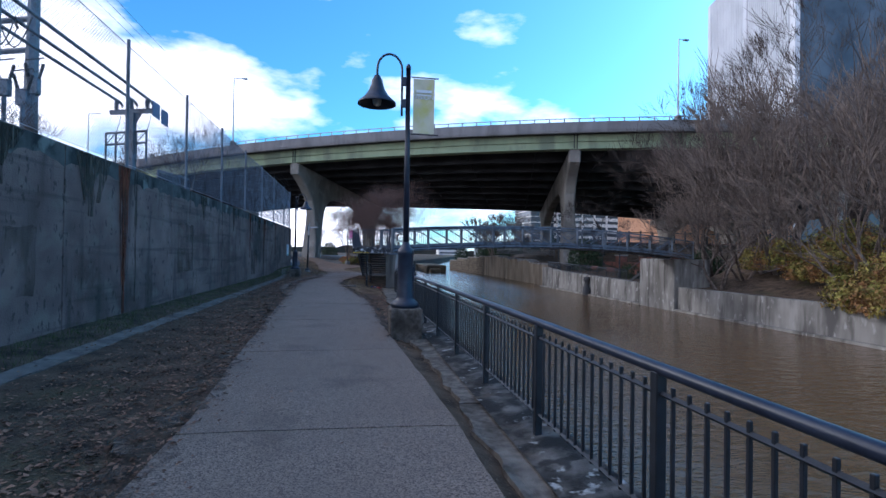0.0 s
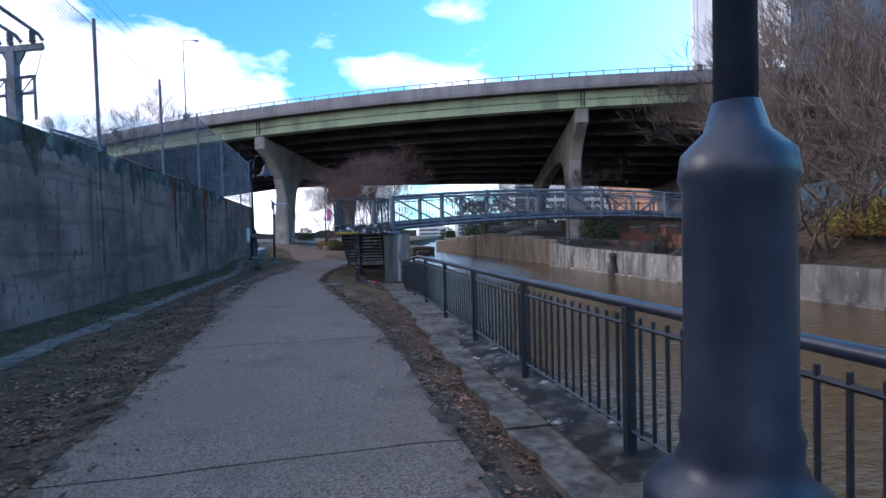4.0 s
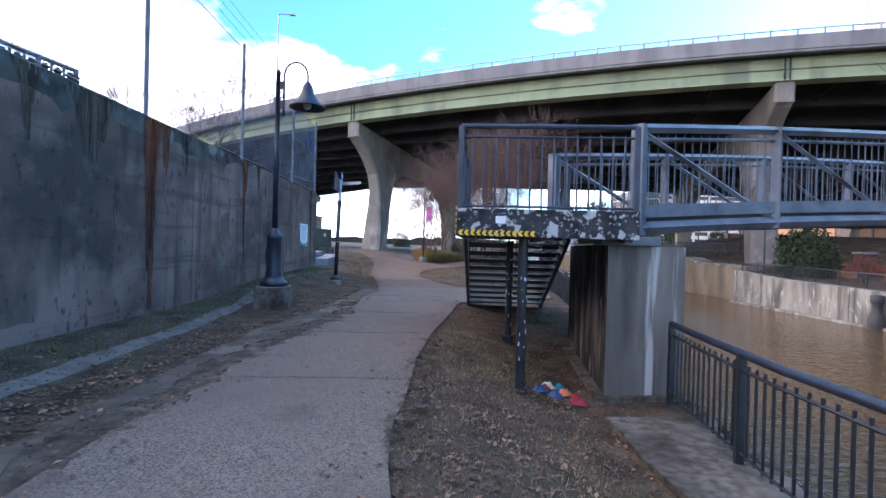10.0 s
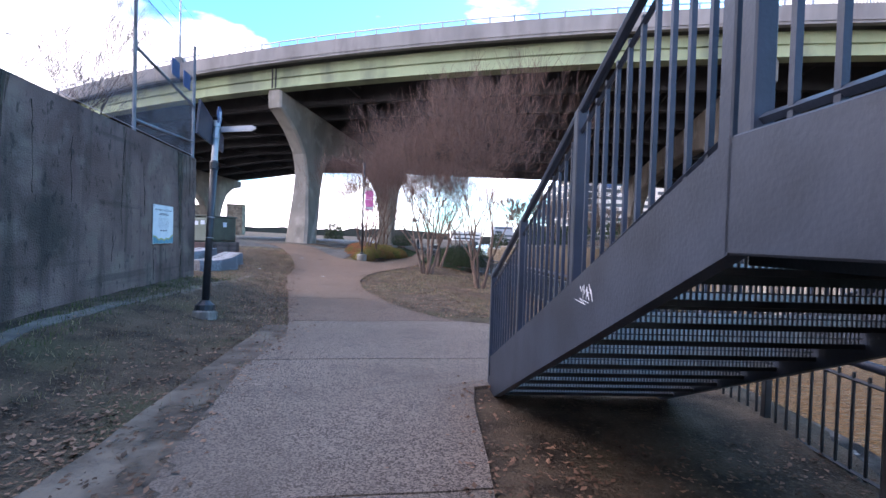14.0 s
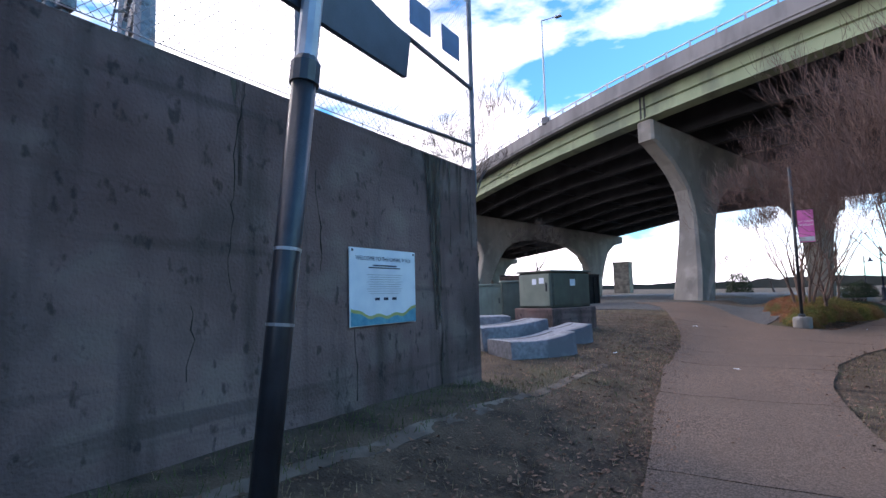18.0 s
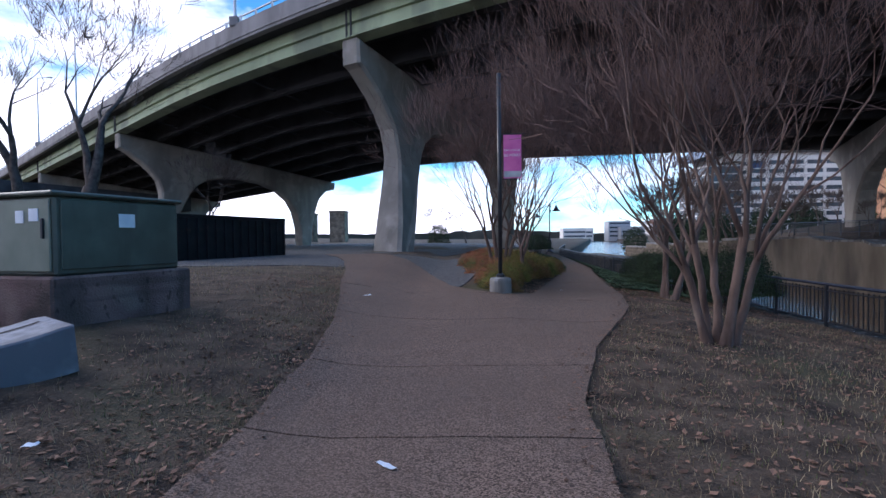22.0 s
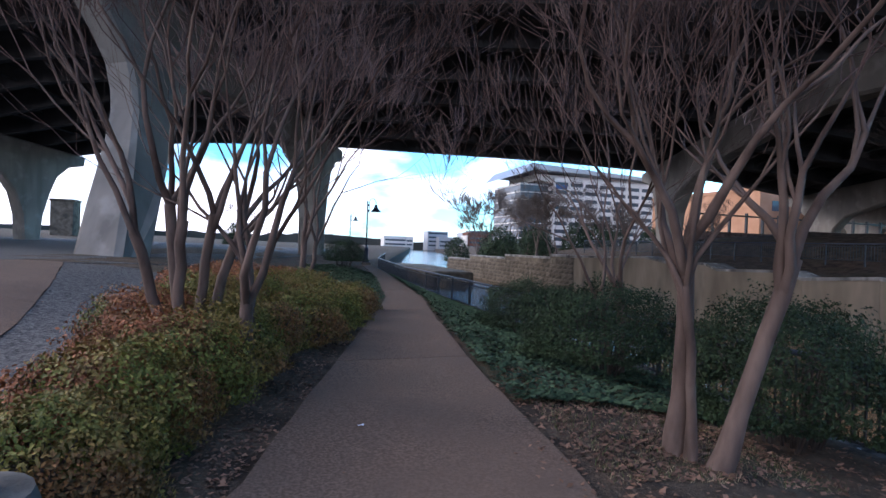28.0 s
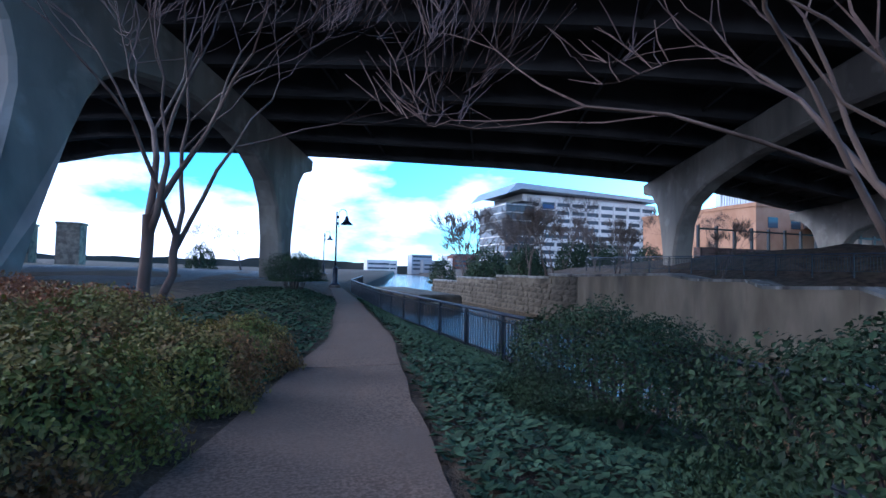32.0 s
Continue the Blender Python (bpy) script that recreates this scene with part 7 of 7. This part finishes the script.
    scatter("green_grass", "tufts of green grass", "grass", 15, 9000, foot, 0.08, GRASS, 0.0, 0.9)
    scatter("green_grass", "tufts of green grass", "grass", 16, 4000, lawn3, 0.06, GRASS, 0.0, 0.9)


# ---------- far bank and distance ----------
def build_far_things():
    build_railing("far_railing", "black picket railing on the far canal wall", [(23.9, 42.0, -0.62), (23.9, 60.5, -0.2)], True)
    build_railing("far_railing", "black picket railing on the far terrace", [(27.0, 66, 1.4), (27.5, 96, 1.6)], True)
    bw = thing("brick_wall", "low red brick terrace wall with pale caps", "wall")
    part("wall_body", Geo().box(34, 34.4, 47, 66, -0.8, 0.75, 0.02), BRICK_RED, bw)
    for y in (50, 55.5, 61):
        part("brick_pillar", Geo().box(33.4, 34.6, y - 0.4, y + 0.4, -0.8, 1.5, 0.02), BRICK_RED, bw)
        part("pillar_cap", Geo().box(33.3, 34.7, y - 0.5, y + 0.5, 1.5, 1.7, 0.04), CONC_PALE, bw)
    for y in (46.5, 51, 54.5):
        be = thing("bench", "metal-framed park bench on the far terrace", "bench", "benches on the far terrace", at=pose(27.6, y, -0.72 + 0.02 * (y - 46), 0, 0, 90))
        for k in range(4):
            part("slat", Geo().box(-0.8, 0.8, 0.02 + 0.11 * k, 0.11 + 0.11 * k, 0.43, 0.46), BRICK_RED, be)
        for k in range(4):
            part("slat", Geo().box(-0.8, 0.8, 0.48, 0.51, 0.52 + 0.1 * k, 0.6 + 0.1 * k), BRICK_RED, be)
        for xx in (-0.75, 0.7):
            part("leg", Geo().box(xx, xx + 0.05, 0.0, 0.05, 0, 0.44), BLACK, be)
            part("leg", Geo().box(xx, xx + 0.05, 0.45, 0.5, 0, 0.92), BLACK, be)
    st = thing("far_stair", "dark steel stair down from the far end of the footbridge", "stair")
    for x in (24.3, 25.5):
        part("stringer", Geo().prism([(x, 37.9, 1.35), (x, 42.4, -0.65), (x, 42.4, -0.85), (x, 37.9, 1.1)], (0.08, 0, 0)), STEEL_DARK, st)
        part("handrail", Geo().tube([(x, 37.9, 2.3), (x, 42.4, 0.3)], 0.03, 6), BLACK, st)
        for k in range(12):
            p = Vector((x + 0.04, 37.9, 1.35)).lerp(Vector((x + 0.04, 42.4, -0.65)), (k + 0.5) / 12)
            part("picket", Geo().tube([p, p + Vector((0, 0, 0.95))], 0.012, 4), BLACK, st)
    for k in range(11):
        part("tread", Geo().box(24.38, 25.5, 37.9 + 0.41 * k, 38.2 + 0.41 * k, 1.15 - 0.182 * k, 1.19 - 0.182 * k), STEEL_DARK, st)
    mp = thing("mooring_post", "dark weathered mooring post at the canal wall", "mooring post")
    part("post", Geo().turned([(0.38, -3.4), (0.4, -1.9), (0.32, -1.6), (0.22, -1.4), (0.2, -1.1), (0.3, -0.95), (0.3, -0.6), (0.1, -0.55)], 12, (22.72, 47.4, 0)), STEEL_DARK, mp, smooth=True)
    tb = thing("waste_bin", "dark waste bin on the far terrace", "bin")
    part("bin_body", Geo().turned([(0.25, -0.5), (0.3, 0.2), (0.32, 0.25), (0.1, 0.3)], 12, (25.3, 57.5, 0)), BLACK, tb)
    for y in (44.5, 59.0):
        lp = thing("far_lamp", "black post lamp on the far terrace", "street lamp", "lamps on the far bank")
        part("pole", Geo().tube([(24.6, y, -0.7), (24.6, y, 3.8)], 0.06, 8), BLACK, lp)
        part("base", Geo().turned([(0.18, -0.75), (0.16, 0.0), (0.08, 0.3)], 10, (24.6, y, 0)), BLACK, lp)
        part("shade", Geo().turned([(0.05, 3.9), (0.15, 3.75), (0.32, 3.5), (0.1, 3.6)], 14, (24.6, y, 0)), NAVY, lp)
    # moored boats and quay far up the canal
    q = thing("stone_quay", "low ruined stone quay out in the canal", "quay")
    part("quay_body", Geo().box(14.5, 18.5, 101, 120, -3, -0.9, 0.2), STONE, q)
    part("quay_block", Geo().box(15, 17, 98.8, 101, -3, -1.5, 0.2), STONE, q)
    ob = thing("office_building", "pale stone office block with dark window bands", "building")
    x0, x1, y0, y1, h, n = 83.0, 127.0, 200.0, 226.0, 24.0, 9
    part("glass_core", Geo().box(x0 + 0.5, x1 - 0.5, y0 + 0.5, y1, 1.0, h), GLASS_FAR, ob, "dark window glass")
    for i in range(n + 1):
        z = 1.2 + i * (h - 1.2) / n
        part("spandrel", Geo().box(x0, x1, y0, y1 + 0.2, z - 0.55, z + 0.75), OFFICE, ob, "pale stone band")
    for i in range(9):
        x = x0 + i * (x1 - x0) / 8
        part("pilaster", Geo().box(x - 0.3, x + 0.3, y0 - 0.15, y0 + 0.6, 0, h + 0.6), OFFICE, ob)
    for i in range(5):
        y = y0 + i * (y1 - y0) / 4
        part("pilaster", Geo().box(x0 - 0.3, x0 + 0.2, y - 0.4, y + 0.4, 0, h + 0.4), OFFICE, ob)
    part("glass_wing", Geo().box(73.0, 83.0, 204.0, 225.0, 0.5, 23.0), GLASS_FAR, ob, "dark glazed wing")
    for i in range(9):
        part("wing_band", Geo().box(72.8, 83.0, 203.8, 225.2, 2.4 + 2.5 * i, 2.75 + 2.5 * i), OFFICE, ob)
    part("roof", Geo().prism([(70.5, 198.5, 25.0), (74.0, 198.5, 28.6), (127.0, 198.5, 26.6), (127.0, 198.5, 25.6), (75.5, 198.5, 26.8)], (0, 30, 0)), GALV, ob, "overhanging sloped metal roof")
    part("plant_room", Geo().box(78, 126, 203, 224, 23.8, 26.0), OFFICE, ob)
    part("office_sign", Geo().box(83.5, 87.5, 199.7, 199.9, 21.2, 22.6), SIGN_BLUE, ob)
    tw = thing("office_tower", "tall office tower with narrow vertical aluminium fins", "building")
    t0, t1 = Vector((147, 191, 0)), Vector((132.5, 135, 0))
    part("tower_body", Geo().prism([tuple(t0), tuple(t1), (192, 120, 0), (206, 176, 0)], (0, 0, 106)), GLASS_FAR, tw)
    run = (t1 - t0).normalized()
    out = Vector((-run.y, run.x, 0)) * (-1 if run.y < 0 else 1)
    for i in range(45):
        p = t0 + (t1 - t0) * (i / 44)
        wd = 1.5 if i in (0, 22, 44) else 0.36
        part("fin", Geo().prism([tuple(p - run * wd - out * 0.2), tuple(p + run * wd - out * 0.2), tuple(p + run * wd + out * 1.2), tuple(p - run * wd + out * 1.2)], (0, 0, 107)), TOWER, tw)
    bo = thing("brick_building", "low orange brick building with a flat roof", "building")
    part("wall_block", Geo().box(88, 127, 130, 160, 2, 14.5), BRICK_OR, bo)
    part("roof_edge", Geo().box(87.8, 127.2, 129.8, 160.2, 14.5, 15.2), BRICK_OR, bo)
    for i in range(6):
        part("window", Geo().box(91 + 6 * i, 93.5 + 6 * i, 129.9, 130.1, 10.6, 12.6), GLASS_FAR, bo)
    rw = thing("terrace_wall", "grey retaining wall with a dark fence on top", "wall")
    part("wall_body", Geo().box(50, 120, 106, 107, 1, 4.6), CONC_WALL, rw)
    for i in range(26):
        x = 50 + i * 2.8
        part("fence_post", Geo().box(x - 0.12, x + 0.12, 106.2, 106.5, 4.6, 7.2), BLACK, rw)
    part("fence_rail", Geo().box(50, 120, 106.3, 106.4, 6.7, 6.9), BLACK, rw)
    # rail viaduct and old piers behind the dumpster
    vi = thing("rail_viaduct", "dark low rail viaduct beyond the car park", "bridge")
    a, c = Vector((-80, 84, 0)), Vector((-47, 128, 0))
    dr = (c - a).normalized()
    sd = Vector((-dr.y, dr.x, 0)) * 2.5
    part("beam", Geo().prism([a + Vector((0, 0, 8.6)), c + Vector((0, 0, 6.6)), c + Vector((0, 0, 8.8)), a + Vector((0, 0, 11.2))], sd), STEEL_DARK, vi)
    for i in range(11):
        p = a.lerp(c, (i + 0.5) / 11)
        part("pier", Geo().prism([p + dr * -0.8, p + dr * 0.8, p + dr * 0.8 + sd, p - dr * 0.8 + sd], (0, 0, 8.2 - 0.18 * i)), CONC_PIER, vi)
    em = thing("rail_embankment", "dark stone embankment wall behind the rail viaduct", "wall")
    part("wall_body", Geo().prism([tuple(a + sd * 2.2 - dr * 14), tuple(c + sd * 2.2 - dr * 6), tuple(c + sd * 2.6 - dr * 6), tuple(a + sd * 2.6 - dr * 14)], (0, 0, 7.2)), STONE, em)
    for x, y, hgt in ((-46.5, 190, 8.6), (-37.5, 190, 9.2)):
        op = thing("old_pier", "square old stone bridge pier standing alone", "pier", "old bridge piers")
        part("shaft", Geo().box(x - 2.2, x + 2.2, y - 2.2, y + 2.2, -1, hgt, 0.1), STONE, op)
        part("cap", Geo().box(x - 2.4, x + 2.4, y - 2.4, y + 2.4, hgt, hgt + 0.5, 0.1), STONE, op)
    # far lamps along the path
    for x, y in ((6.3, 91.0), (8.2, 116.0)):
        lp = bell_lamp(x, y, 0)
        lp.location.z = ground_z(x, y) - 0.3
    # hills and far city
    rnd = random.Random(21)
    g = Geo()
    n = 260
    for i in range(n + 1):
        a = radians(-30 + 240 * i / n)
        r = 420.0
        hgt = 6 + 4 * noise.noise((i * 0.09, 0, 0)) + 2.0 * noise.noise((i * 0.6, 3, 0)) + 0.8 * rnd.random()
        if 60 < -30 + 240 * i / n < 80:
            hgt *= 0.75
        g.v += [(10 + r * math.cos(a), 60 + r * math.sin(a), -4), (10 + r * math.cos(a), 60 + r * math.sin(a), hgt)]
    g.f = [(2 * i, 2 * i + 2, 2 * i + 3, 2 * i + 1) for i in range(n)]
    tagged(part("backdrop", g, HILL), "distant wooded skyline", "backdrop", kind="structure")
    for i in range(16):
        x, y = 110 + rnd.uniform(-60, 90), 385 + rnd.uniform(0, 60)
        far = thing("far_building", "small pale building in the far city", "building", "far city buildings")
        w, h = rnd.uniform(6, 14), rnd.uniform(6, 14)
        mt = (OFFICE, BRICK_RED, GLASS_FAR, GALV)[i % 4]
        part("block", Geo().box(x - w, x + w, y, y + 12, -2, h), mt, far)
        for k in range(int(h / 3)):
            part("window_band", Geo().box(x - w * 0.9, x + w * 0.9, y - 0.15, y + 0.1, 1.2 + 3 * k, 2.4 + 3 * k), GLASS_FAR, far)
    # plain walls that close the place behind the start
    tagged(part("wall_south", Geo().box(-60, 1.4, -34, -33, 0, 5), CONC_WALL), "plain concrete wall behind the start", "wall", kind="structure")


build_footbridge()
build_railing("canal_railing", "black metal picket railing along the canal coping", [(1.76, -6.0, 0.08), (1.74, 6, 0.07), (1.74, 14, 0.03), (1.76, 20, 0.03), (1.9, 22.5, -0.15), (2.05, 24, -0.26), (2.2, 25.6, -0.3), (2.46, 27.3, -0.33), (2.58, 27.95, -0.34)])
build_railing("canal_railing", "black metal picket railing beside the stair", [(2.85, 31.6, -0.2), (3.45, 36, -0.1), (4.5, 43, -0.2), (6.35, 54, -0.48)])
build_railing("canal_railing", "black metal picket railing along the planted bank", [(6.35, 54.02, -0.48), (6.55, 65, -0.5), (6.6, 80, -0.5), (7.9, 95, -0.5), (12.7, 117, -0.5)], True)
bell_lamp(1.12, 10.33, 180, "cream", 1.07)
bell_lamp(-3.4, 32.7, 0)
build_signs()
build_long_fence()
build_substation()
build_verge_things()
build_far_things()
build_plants()
